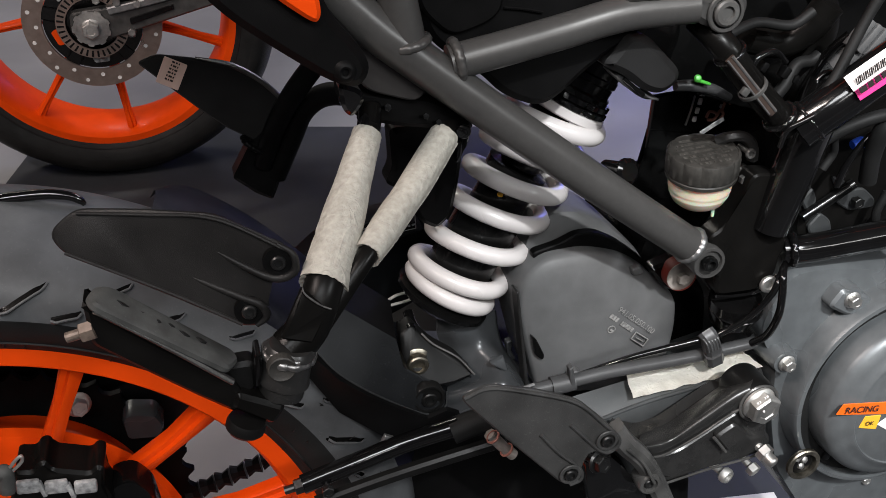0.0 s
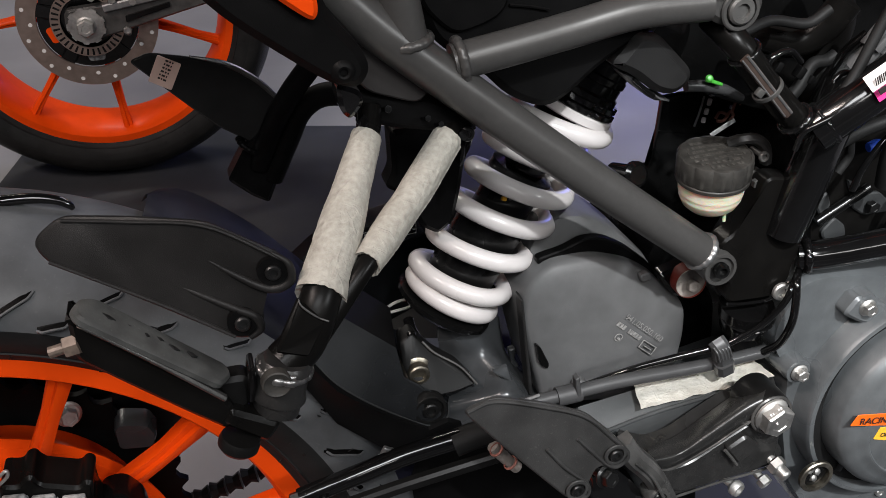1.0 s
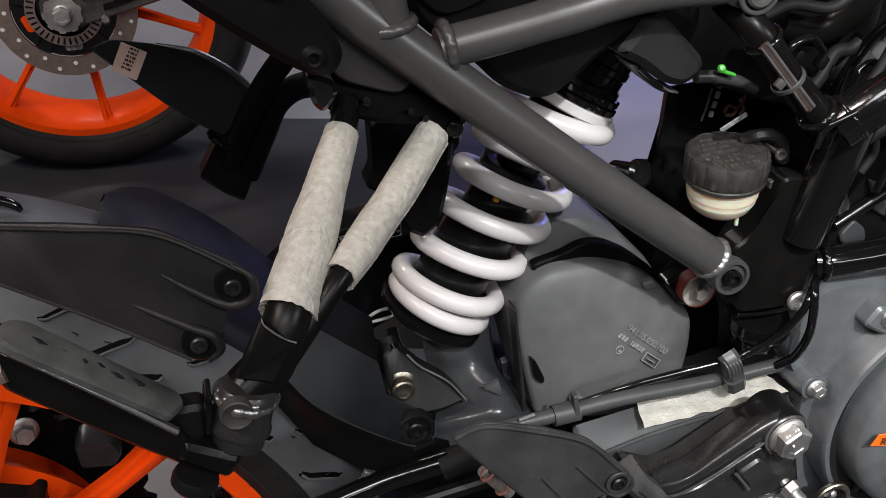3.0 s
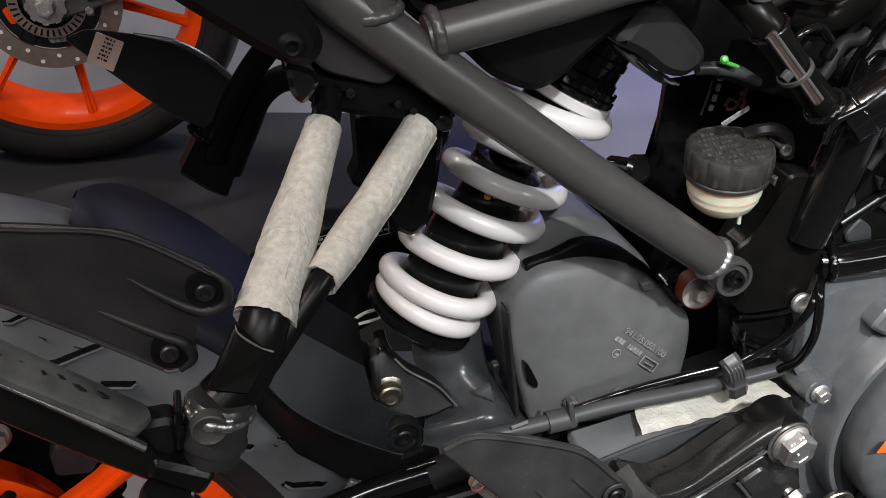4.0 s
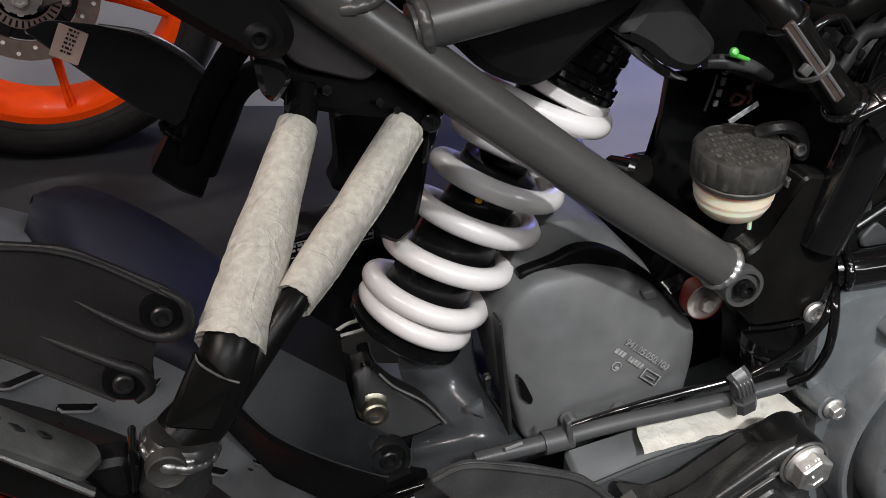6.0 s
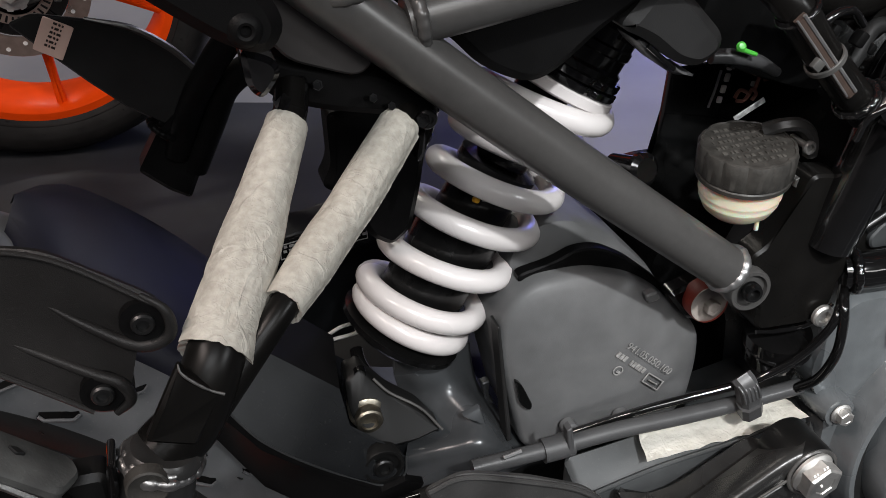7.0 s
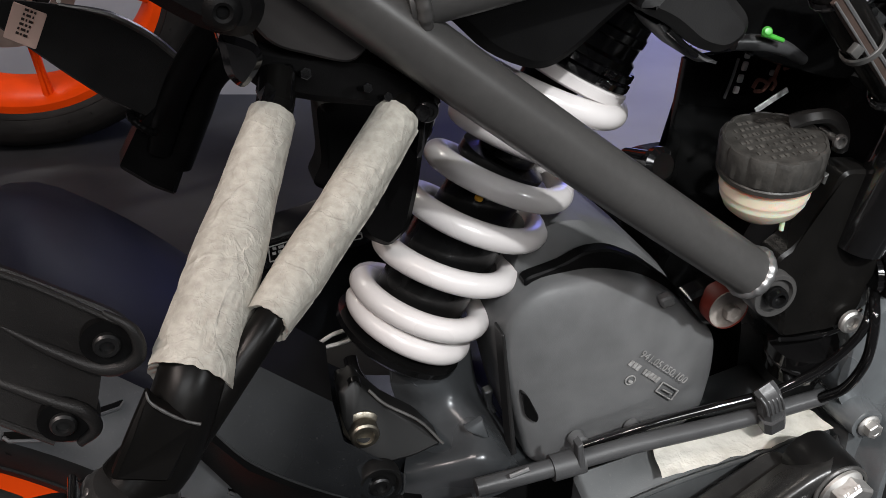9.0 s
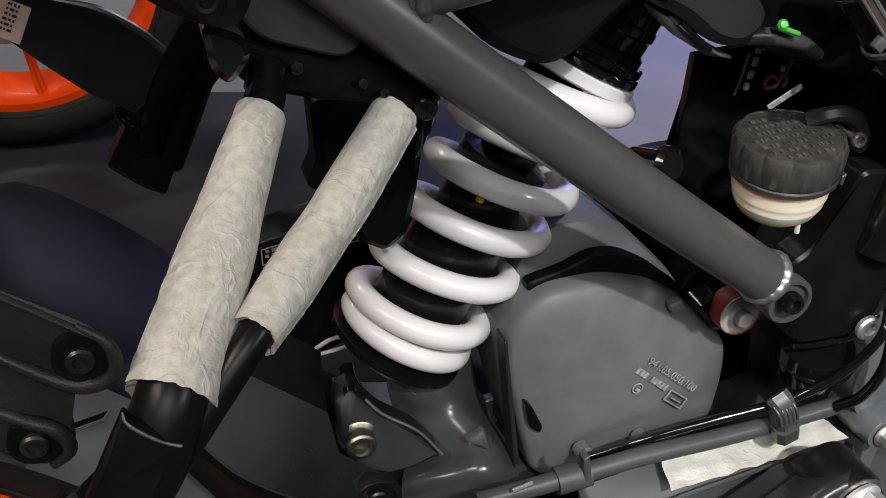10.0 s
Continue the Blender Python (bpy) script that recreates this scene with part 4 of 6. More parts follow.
part("bolt", lathe((0.1213, -0.0430, 0.5309), (-0.02, -1, -0.02), [(0, -0.01), (0.009, -0.01), (0.0094, 0), (0.0094, 0.0014), (0.0078, 0.0026), (0.0072, 0.0028), (0.0072, 0.0082), (0.0064, 0.0092), (0.0046, 0.0092), (0.0042, 0.0068), (0, 0.0066)], 28), BRASSY, swing, "yellow zinc flange bolt")
part("side_web", facets([(0.0705, -0.0500, 0.5848), (0.1066, -0.0500, 0.5539), (0.1096, -0.0580, 0.5364), (0.1236, -0.0680, 0.5312), (0.1347, -0.0720, 0.5222), (0.1333, -0.0730, 0.5117), (0.1210, -0.0730, 0.5074), (0.0907, -0.0760, 0.5290), (0.0655, -0.0780, 0.5522), (0.0509, -0.0760, 0.5722)],
                        [(0, 1, 2, 3, 4, 5, 6, 7, 8, 9)], 0.004), SWING, swing)
# Lower and top web facets are black; their shade is in the colour.
part("web_lower_shade", facets([(0.0907, -0.0760, 0.5290), (0.0655, -0.0780, 0.5522), (0.0509, -0.0760, 0.5722), (0.1333, -0.0730, 0.5117), (0.1210, -0.0730, 0.5074), (0.1448, -0.0660, 0.5008), (0.1369, -0.0640, 0.4832), (0.1008, -0.0640, 0.4851), (0.0661, -0.0640, 0.5173), (0.0445, -0.0640, 0.5558)],
                             [(2, 1, 8, 9), (1, 0, 7, 8), (0, 4, 3, 5, 6, 7)], 0.004), PLASTIC, swing, "lower facets of the swingarm web, blackened for shade")
part("web_top_shade", facets([(0.0705, -0.0500, 0.5848), (0.0907, -0.0180, 0.5810), (0.1099, -0.0180, 0.5640), (0.1066, -0.0500, 0.5539)], [(0, 1, 2, 3)], 0.004), PLASTIC, swing)
# Lighter tube draws the highlight along the web's edge.
part("web_highlight", tube([(0.0508, -0.0765, 0.5726), (0.0655, -0.0785, 0.5526), (0.0906, -0.0765, 0.5294), (0.1209, -0.0735, 0.5078), (0.1332, -0.0735, 0.5112), (0.1349, -0.0725, 0.5226)], 0.0006, 8), ARM, swing)
part("drip_mark", lathe((0.0582, -0.0580, 0.5483), RIGHT, [(0.0012, -0.001), (0.001, 0.0005), (0, 0.0007)], 10), HANGER, swing)
mb = part("mount_bracket", plate([(0.1114, -0.0400, 0.5503), (0.1206, -0.0370, 0.5557), (0.1256, -0.0390, 0.5486), (0.1336, -0.0420, 0.5397), (0.1495, -0.0460, 0.5289), (0.1603, -0.0510, 0.5162), (0.1450, -0.0550, 0.5148), (0.1315, -0.0570, 0.5155), (0.1181, -0.0540, 0.5206), (0.1122, -0.0470, 0.5347)], 0.014, 0.0018, 0.003), SATIN, swing)
# Lighter tube draws the bright top edge of the bracket.
part("bracket_highlight", tube([(0.1261, -0.0395, 0.5485), (0.1337, -0.0425, 0.5404), (0.1494, -0.0465, 0.5297), (0.1601, -0.0515, 0.5170)], 0.0008, 8), HANGER, mb)
part("bracket_hole", lathe((0.1196, -0.0385, 0.5522), RIGHT, [(0.0034, -0.003), (0.003, 0.0006), (0.0022, -0.001), (0, -0.001)], 16), SHOCK_BLACK, mb)
part("brake_line_stub", tube([(0.1215, -0.0200, 0.5544), (0.1218, -0.0260, 0.5509), (0.1251, -0.0260, 0.5439)], 0.0035, 12), FRAME_BLACK, mb)
part("cast_mount", loft([[(0.1412, -0.0200, 0.5462), (0.1534, -0.0300, 0.5491), (0.1699, -0.0250, 0.5440), (0.1897, -0.0050, 0.5363)],
                         [(0.1417, -0.0200, 0.5346), (0.1544, -0.0320, 0.5379), (0.1722, -0.0280, 0.5348), (0.1919, -0.0060, 0.5203)],
                         [(0.1455, -0.0200, 0.5178), (0.1590, -0.0320, 0.5230), (0.1751, -0.0340, 0.5269), (0.1949, -0.0120, 0.5077)],
                         [(0.1474, -0.0300, 0.5025), (0.1631, -0.0440, 0.5104), (0.1806, -0.0500, 0.5213), (0.2046, -0.0240, 0.4959)],
                         [(0.1404, -0.0500, 0.5003), (0.1612, -0.0600, 0.5084), (0.1846, -0.0660, 0.5100), (0.2183, -0.0400, 0.4815)],
                         [(0.1419, -0.0500, 0.4785), (0.1647, -0.0560, 0.4760), (0.1896, -0.0560, 0.4793), (0.2207, -0.0400, 0.4710)]], 6, 0.004), CAST, swing)
part("cast_fin", plate([(0.1927, -0.0200, 0.5170), (0.1978, -0.0200, 0.5182), (0.1973, -0.0200, 0.5083), (0.2008, -0.0200, 0.5028), (0.1971, -0.0200, 0.4973)], 0.006, 0.0008, 0.0012), CAST, swing)
# Facet shaped in place of a triangular highlight on the gloss casting.
part("glint_facet", plate([(0.1695, -0.0560, 0.5273), (0.1806, -0.0520, 0.5281), (0.1836, -0.0560, 0.5163)], 0.004, 0.0008, 0.001), CAST, swing)
boss = part("boss", lathe((0.1229, -0.0725, 0.5192), RIGHT, [(0, -0.006), (0.0106, -0.006), (0.0108, 0.0006), (0.0102, 0.0016), (0.0088, 0.0016), (0.008, -0.001), (0, -0.001)], 36), SATIN, swing)
socket_bolt((0.1229, -0.0725, 0.5192), 0.0105, DARK_STEEL, boss, high=0.3)
# Jagged shape stands in for a reflection on the gloss casting.
part("glint_tooth", plate([(0.1481, -0.0260, 0.5456), (0.1606, -0.0260, 0.5432), (0.1564, -0.0300, 0.5413), (0.1599, -0.0320, 0.5356), (0.1505, -0.0320, 0.5390)], 0.008, 0.001, 0.002), CAST, swing)
part("wire_loop", tube([(0.1105, 0.0000, 0.5526), (0.1182, 0.0000, 0.5565), (0.1263, 0.0000, 0.5571), (0.1291, 0.0000, 0.5534), (0.1254, 0.0000, 0.5508), (0.1132, 0.0000, 0.5490)], 0.0011, 8), STEEL, swing)
# Black plate added and sized to darken the view between the spokes.
part("left_arm_end", plate([(-0.1909, 0.0940, 0.5133), (-0.0648, 0.0940, 0.4803), (0.0035, 0.0940, 0.4308), (-0.0340, 0.0940, 0.3981), (-0.0456, 0.0940, 0.3770), (-0.0628, 0.0940, 0.3319), (-0.2250, 0.0940, 0.3585)], 0.02, 0.003, 0.008), PLASTIC, swing)
part("left_arm", plate([(-0.2, 0.09, 0.4), (-0.2, 0.09, 0.345), (0.0, 0.09, 0.42), (0.16, 0.085, 0.5), (0.26, 0.08, 0.5), (0.26, 0.08, 0.55), (0.16, 0.085, 0.585), (0.08, 0.088, 0.56), (0.0, 0.09, 0.49)], 0.03, 0.004, 0.01), SWING, swing)
lab = part("printed_label", plate([(0.0918, 0.0445, 0.5875), (0.1042, 0.0445, 0.5902), (0.1216, 0.0445, 0.5931), (0.1433, 0.0445, 0.5958), (0.1442, 0.0445, 0.5831), (0.1328, 0.0445, 0.5815), (0.0920, 0.0445, 0.5759)], 0.004, 0.0003, 0.002), SHOCK_BLACK, swing, "black label with pale printed border")
LQ = [Vector(p) + Vector((0, -0.0006, 0)) for p in ((0.0931, 0.0445, 0.5863), (0.1215, 0.0445, 0.5915), (0.1424, 0.0445, 0.5947), (0.1430, 0.0445, 0.5843), (0.1328, 0.0445, 0.5828), (0.0933, 0.0445, 0.5774))]
for k in range(6):
    part("printed_line", flat_bar([LQ[k], LQ[(k + 1) % 6]], 0.0007, 0.0004, RIGHT, 2), PRINT, lab)
for q, w in (((0.0952, 0.0438, 0.5844), [0.002, 0.003, 0.002, 0.004, 0.003]), ((0.0949, 0.0438, 0.5815), [0.002, 0.002, 0.004, 0.003]), ((0.1254, 0.0438, 0.5843), [0.003, 0.002, 0.003, 0.002, 0.003])):
    bars(q, LQ[2] - LQ[1], w, 0.0015, PRINT, lab)
part("label_base", plate([(0.0813, 0.0460, 0.5841), (0.1045, 0.0460, 0.5916), (0.1455, 0.0460, 0.5974), (0.1526, 0.0460, 0.5820), (0.1474, 0.0460, 0.5777), (0.1329, 0.0460, 0.5755), (0.0856, 0.0460, 0.5686)], 0.03, 0.003, 0.004), SWING, swing)
bar = part("lower_bar", tube([(0.0356, -0.0900, 0.4815), (0.0738, -0.0900, 0.4928), (0.1036, -0.0900, 0.5011), (0.1434, -0.0950, 0.5126)], 0.0064, 18), FRAME_BLACK, swing)
part("sleeve", tube([(0.1325, -0.0940, 0.5069), (0.1453, -0.0950, 0.5113), (0.1613, -0.0980, 0.5158)], 0.0085, 18), RUBBER, bar)
hex_bolt((0.0354, -0.0920, 0.4832), 0.009, DARK_STEEL, bar, axis=Vector((0.0316, -0.0900, 0.4805)) - Vector((0.0443, -0.0900, 0.4832)))
hex_bolt((0.0500, -0.1000, 0.4831), 0.007, DARK_STEEL, bar)
part("tip", plate([(0.0867, -0.0850, 0.4966), (0.0907, -0.0850, 0.5049), (0.0973, -0.0850, 0.5008)], 0.004, 0.0008, 0.001), ALLOY, bar)
part("second_bar", flat_bar([(0.0422, -0.1000, 0.4728), (0.0935, -0.1000, 0.4842), (0.1557, -0.1050, 0.4996), (0.2055, -0.1050, 0.5067)], 0.008, 0.006), SATIN, swing)
band = part("clamp_tube", tube([(0.1530, -0.1080, 0.5116), (0.1604, -0.1080, 0.5019), (0.1695, -0.1080, 0.4912)], 0.0038, 16), WASHER, swing, "faded pink clamp sleeve")
for q, w in (((0.1536, -0.1120, 0.5128), 0.0046), ((0.1629, -0.1120, 0.5005), 0.0046)):
    part("clamp_ring", ring_of(q, Vector((0.1696, -0.1120, 0.4930)) - Vector((0.1501, -0.1120, 0.5176)), 0.005, 0.004, 0.002, 20), SALMON, band)
part("front_arm", plate([(0.2200, -0.1000, 0.4971), (0.2636, -0.1000, 0.5080), (0.3085, -0.1000, 0.5148), (0.3248, -0.1000, 0.5187), (0.3505, -0.1000, 0.5191), (0.3558, -0.0800, 0.5204), (0.3189, -0.0800, 0.5184), (0.2597, -0.0800, 0.5160), (0.2172, -0.0800, 0.5091)], 0.03, 0.002, 0.004, (0, 0, -1)), ARM, swing)
part("arm_edge", tube([(0.2274, -0.1010, 0.5001), (0.2630, -0.1010, 0.5093), (0.3078, -0.1010, 0.5161), (0.3241, -0.1010, 0.5200), (0.3453, -0.1010, 0.5207)], 0.0013, 8), ARM, swing)
part("inner_arm", plate([(0.2387, -0.0700, 0.4682), (0.2851, -0.0700, 0.4814), (0.3632, -0.0700, 0.4989), (0.3889, -0.0700, 0.4584), (0.3366, -0.0700, 0.4321), (0.2697, -0.0700, 0.4145)], 0.06, 0.003, 0.006), ARM, swing)
part("brace_rib", tube([(0.2590, -0.0740, 0.4621), (0.2667, -0.0740, 0.4731), (0.2875, -0.0740, 0.4813), (0.3057, -0.0740, 0.4768)], 0.0018, 8), ARM, swing)


def torn_strip(a, b, c, d, n=26):
    """A thin torn strip of tape between two edges a-b (upper) and d-c (lower)."""
    bm, rows = bmesh.new(), []
    a, b, c, d = Vector(a), Vector(b), Vector(c), Vector(d)
    for i in range(n + 1):
        t = i / n
        u, l = a.lerp(b, t), d.lerp(c, t)
        row = []
        for j in range(7):
            s = j / 6
            p = u.lerp(l, s)
            e = 0.0012 * noise.noise(Vector((t * 14, s * 3, 2))) if j in (0, 6) else 0
            p = p + Vector((0, e, 0.0012 + 0.0011 * noise.noise(Vector((t * 9, s * 4, 7)))))
            if i in (0, n):
                p = p + Vector((0.0016 * noise.noise(Vector((s * 5, i, 1))), 0, 0))
            row.append(bm.verts.new(p))
        rows.append(row)
    for u, v in zip(rows, rows[1:]):
        for j in range(6):
            bm.faces.new((u[j], u[j + 1], v[j + 1], v[j]))
    bmesh.ops.solidify(bm, geom=bm.faces[:], thickness=0.0004)
    return bm


part("tape_strip", torn_strip((0.2567, -0.0840, 0.5202), (0.3426, -0.0840, 0.5248), (0.3499, -0.1005, 0.5210), (0.2534, -0.1030, 0.5150)), TAPE_LIT, swing, "torn cream masking tape strip", angle=60)

# -- rider's footrest hanger and heel guard
hanger = part("footrest_hanger", plate([(0.2330, -0.1420, 0.5072), (0.2542, -0.1420, 0.4999), (0.2695, -0.1420, 0.5030), (0.2895, -0.1420, 0.5155), (0.3069, -0.1420, 0.5258), (0.3211, -0.1420, 0.5181), (0.3312, -0.1420, 0.5115), (0.3320, -0.1420, 0.4975), (0.3307, -0.1420, 0.4861), (0.3107, -0.1420, 0.4819), (0.2669, -0.1420, 0.4757), (0.2565, -0.1420, 0.4800)], 0.036, 0.003, 0.006), HANGER_BLACK, moto, "satin black forged rider footrest hanger")
part("upper_arm", loft([[(0.3351, -0.1180, 0.5362), (0.3161, -0.1380, 0.5444), (0.3099, -0.1450, 0.5401), (0.3107, -0.1430, 0.5291)],
                        [(0.3126, -0.1200, 0.5322), (0.3021, -0.1380, 0.5386), (0.2964, -0.1450, 0.5343), (0.2952, -0.1430, 0.5206)],
                        [(0.2886, -0.1220, 0.5195), (0.2820, -0.1380, 0.5255), (0.2785, -0.1450, 0.5231), (0.2795, -0.1430, 0.5109)],
                        [(0.2687, -0.1240, 0.5087), (0.2626, -0.1380, 0.5122), (0.2569, -0.1450, 0.5113), (0.2562, -0.1430, 0.5005)],
                        [(0.2466, -0.1300, 0.5084), (0.2407, -0.1400, 0.5116), (0.2364, -0.1470, 0.5131), (0.2374, -0.1450, 0.5060)]], 6, 0.005), HANGER_BLACK, hanger)
# Lighter tube draws the highlight along the arm's lower edge.
part("arm_highlight", tube([(0.3097, -0.1445, 0.5300), (0.2942, -0.1445, 0.5216), (0.2785, -0.1445, 0.5118), (0.2553, -0.1445, 0.5015), (0.2384, -0.1460, 0.5062)], 0.0008, 8), HANGER, hanger)
part("pivot_boss", lathe((0.3181, -0.1440, 0.5303), RIGHT, [(0, -0.024), (0.0138, -0.024), (0.0142, -0.022), (0.0142, -0.002), (0.013, 0), (0, 0)], 40), SATIN, hanger)
part("boss_ring", ring_of((0.3181, -0.1440, 0.5303), RIGHT, 0.0138, 0.0118, 0.0022, 40), HANGER, hanger)
hex_bolt((0.3170, -0.1455, 0.5316), 0.0185, STEEL, hanger, axis=(0.12, -1, -0.1), washer=0.0116, high=0.4, label="large zinc hexagon bolt with stamped marks")
for q, w in (((0.3077, -0.1580, 0.5407), [0.0012, 0.0008]), ((0.3122, -0.1580, 0.5440), [0.0009, 0.0012]), ((0.3132, -0.1580, 0.5335), [0.001])):
    bars(q, (0.8, 0, 0.4), w, 0.0014, PAPER, hanger, "stamped_mark", 0.0006)
low = part("lower_web", plate([(0.2492, -0.1390, 0.4970), (0.2823, -0.1390, 0.4963), (0.3100, -0.1390, 0.5136), (0.3249, -0.1380, 0.5105), (0.3398, -0.1370, 0.4903), (0.3378, -0.1370, 0.4814), (0.3201, -0.1380, 0.4787), (0.2953, -0.1390, 0.4773), (0.2680, -0.1400, 0.4738), (0.2573, -0.1400, 0.4727)], 0.014, 0.002, 0.006), HANGER_BLACK, hanger)
# Bright lines on the web's rim and lug are lighter tubes, as highlights.
part("web_rim_highlight", tube([(0.2572, -0.1415, 0.4740), (0.2671, -0.1415, 0.4754), (0.2942, -0.1405, 0.4789), (0.3190, -0.1395, 0.4803), (0.3361, -0.1385, 0.4830)], 0.0009, 8), HANGER, low)
part("lug_highlight", tube([(0.2891, -0.1465, 0.5103), (0.2944, -0.1465, 0.5034), (0.2994, -0.1465, 0.4965)], 0.001, 8), HANGER, low)
part("boss_block", plate([(0.2899, -0.1470, 0.5105), (0.3024, -0.1470, 0.5188), (0.3143, -0.1470, 0.5084), (0.3007, -0.1470, 0.4961)], 0.012, 0.0015, 0.003), HANGER_BLACK, low)
part("strap", flat_bar([(0.2141, -0.1550, 0.5397), (0.2226, -0.1550, 0.5265), (0.2369, -0.1520, 0.5092), (0.2526, -0.1440, 0.4816), (0.2644, -0.1440, 0.4550)], 0.013, 0.01), HANGER, hanger)
eye = part("strap_eye", lathe((0.2441, -0.1520, 0.4882), RIGHT, [(0.0075, -0.01), (0.0078, 0.001), (0.0068, 0.0025), (0.005, 0.0025), (0.0044, 0.0005), (0, 0.0)], 28), HANGER, hanger)
socket_bolt((0.2438, -0.1525, 0.4887), 0.0066, DARK_STEEL, eye, high=0.3)
part("strap_line", tube([(0.2224, -0.1610, 0.5266), (0.2358, -0.1580, 0.5099), (0.2456, -0.1560, 0.4912)], 0.0011, 8), HANGER, hanger)
part("foot_block", dome([(0.2010, -0.1440, 0.5105), (0.2177, -0.1440, 0.5122), (0.2325, -0.1440, 0.4954), (0.2509, -0.1440, 0.4678), (0.2490, -0.1440, 0.4489), (0.2079, -0.1440, 0.4686)], [(1.0, 0.03), (1.0, 0.004), (0.92, 0.0), (0.5, -0.002)], 0.006), FRAME_BLACK, hanger)
hex_bolt((0.2063, -0.1550, 0.5157), 0.009, DARK_STEEL, hanger, axis=(0.3, -1, 0.3), washer=0.007)
socket_bolt((0.3109, -0.1320, 0.4639), 0.011, STEEL, low, axis=(0.35, -1, -0.1), high=0.5)
hex_bolt((0.3279, -0.1440, 0.4902), 0.0105, STEEL, low, axis=(0.35, -1, -0.35), high=0.5)
part("threaded_stud", lathe((0.3281, -0.1440, 0.4892), (0.35, -1, -0.35), [(0.0042, 0)] + [(0.0042 - 0.00018 * (i % 2), 0.005 + 0.0008 * i) for i in range(8)] + [(0.003, 0.0115), (0, 0.0115)], 18), STEEL, low)
hex_bolt((0.3417, -0.1180, 0.4513), 0.0085, STEEL, low, axis=(0.35, -1, -0.35), high=0.6)
hg = part("heel_guard", plate([(0.1174, -0.1630, 0.5849), (0.1338, -0.1630, 0.5911), (0.1606, -0.1650, 0.5841), (0.1858, -0.1660, 0.5730), (0.2025, -0.1660, 0.5558), (0.2147, -0.1670, 0.5406), (0.2095, -0.1670, 0.5312), (0.1950, -0.1670, 0.5356), (0.1906, -0.1670, 0.5240), (0.1887, -0.1670, 0.5116), (0.1789, -0.1670, 0.5147), (0.1489, -0.1650, 0.5481)], 0.004, 0.0012, 0.005), GUARD_GREY, hanger, "grained black plastic heel guard")
rib([(0.1198, -0.1635, 0.5855), (0.1344, -0.1635, 0.5895), (0.1605, -0.1655, 0.5825), (0.1847, -0.1665, 0.5720), (0.2018, -0.1665, 0.5543), (0.2123, -0.1675, 0.5415), (0.2087, -0.1675, 0.5343), (0.2008, -0.1675, 0.5360), (0.1816, -0.1665, 0.5576)], 0.0012, hg, GUARD_GREY)
rib([(0.1642, -0.1665, 0.5540), (0.1755, -0.1675, 0.5394), (0.1886, -0.1675, 0.5257), (0.1902, -0.1675, 0.5168), (0.1834, -0.1675, 0.5141)], 0.0012, hg, GUARD_GREY)
for q in ((0.2042, -0.1680, 0.5432), (0.1829, -0.1680, 0.5228)):
    part("boss", ring_of(q, RIGHT, 0.0068, 0.0048, 0.0012, 24), GUARD_GREY, hg)
    socket_bolt(q, 0.0075, DARK_STEEL, hg, high=0.35, shank=0.01)

# -- brake hose with sleeve and clip
hose = part("brake_hose", tube([(0.1602, -0.1000, 0.5322), (0.1980, -0.1000, 0.5351), (0.2365, -0.1000, 0.5386), (0.2776, -0.0980, 0.5378), (0.3095, -0.0960, 0.5376), (0.3443, -0.0940, 0.5389)], 0.0043, 16), HOSE, moto, "black rubber brake hose in a sleeve")
part("hose_end", tube([(0.3400, -0.0970, 0.5407), (0.3451, -0.1050, 0.5521), (0.3456, -0.1120, 0.5717), (0.3444, -0.1130, 0.5892), (0.3459, -0.1080, 0.6004), (0.3638, -0.0850, 0.5983)], 0.0026, 12), FRAME_BLACK, hose)
part("thin_line", tube([(0.2206, -0.0780, 0.5217), (0.2568, -0.0900, 0.5397), (0.2982, -0.0980, 0.5509), (0.3123, -0.1000, 0.5548), (0.3280, -0.1060, 0.5685), (0.3386, -0.1100, 0.5857), (0.3440, -0.1080, 0.5965), (0.3613, -0.0880, 0.5955)], 0.0022, 10), FRAME_BLACK, hose)
clip = part("hose_clip", flat_bar([(0.3014, -0.1000, 0.5588), (0.3032, -0.1035, 0.5555), (0.3058, -0.1045, 0.5478), (0.3108, -0.1020, 0.5345)], 0.0108, 0.008), HOSE, hose)
for k in range(5):
    s = Vector((0.002 * (k - 2), -0.0043, 0.0006 * (k - 2)))
    part("clip_rib", tube([Vector((0.3018, -0.1005, 0.5573)) + s, Vector((0.3032, -0.1037, 0.5547)) + s, Vector((0.3053, -0.1045, 0.5487)) + s], 0.0006, 8), HOSE, clip)
part("clip_lip", flat_bar([(0.3067, -0.1055, 0.5438), (0.3098, -0.1035, 0.5357)], 0.0118, 0.008), HOSE, clip)
part("rear_sleeve", tube([(0.1961, -0.1000, 0.5346), (0.2056, -0.1000, 0.5354), (0.2114, -0.1000, 0.5361)], 0.0062, 16), HOSE, hose)
part("sleeve_tab", plate([(0.2054, -0.1060, 0.5496), (0.2079, -0.1060, 0.5513), (0.2111, -0.1060, 0.5333), (0.2080, -0.1060, 0.5330)], 0.006, 0.0005, 0.0005), HOSE, hose)
part("wire_end", tube([(0.1736, -0.1060, 0.5409), (0.1824, -0.1060, 0.5431)], 0.0011, 8), ALLOY, hose)

# -- brake fluid reservoir
RC = Vector((0.2917, -0.0850, 0.6679))
RA = Vector((-0.07, -0.12, 1)).normalized()
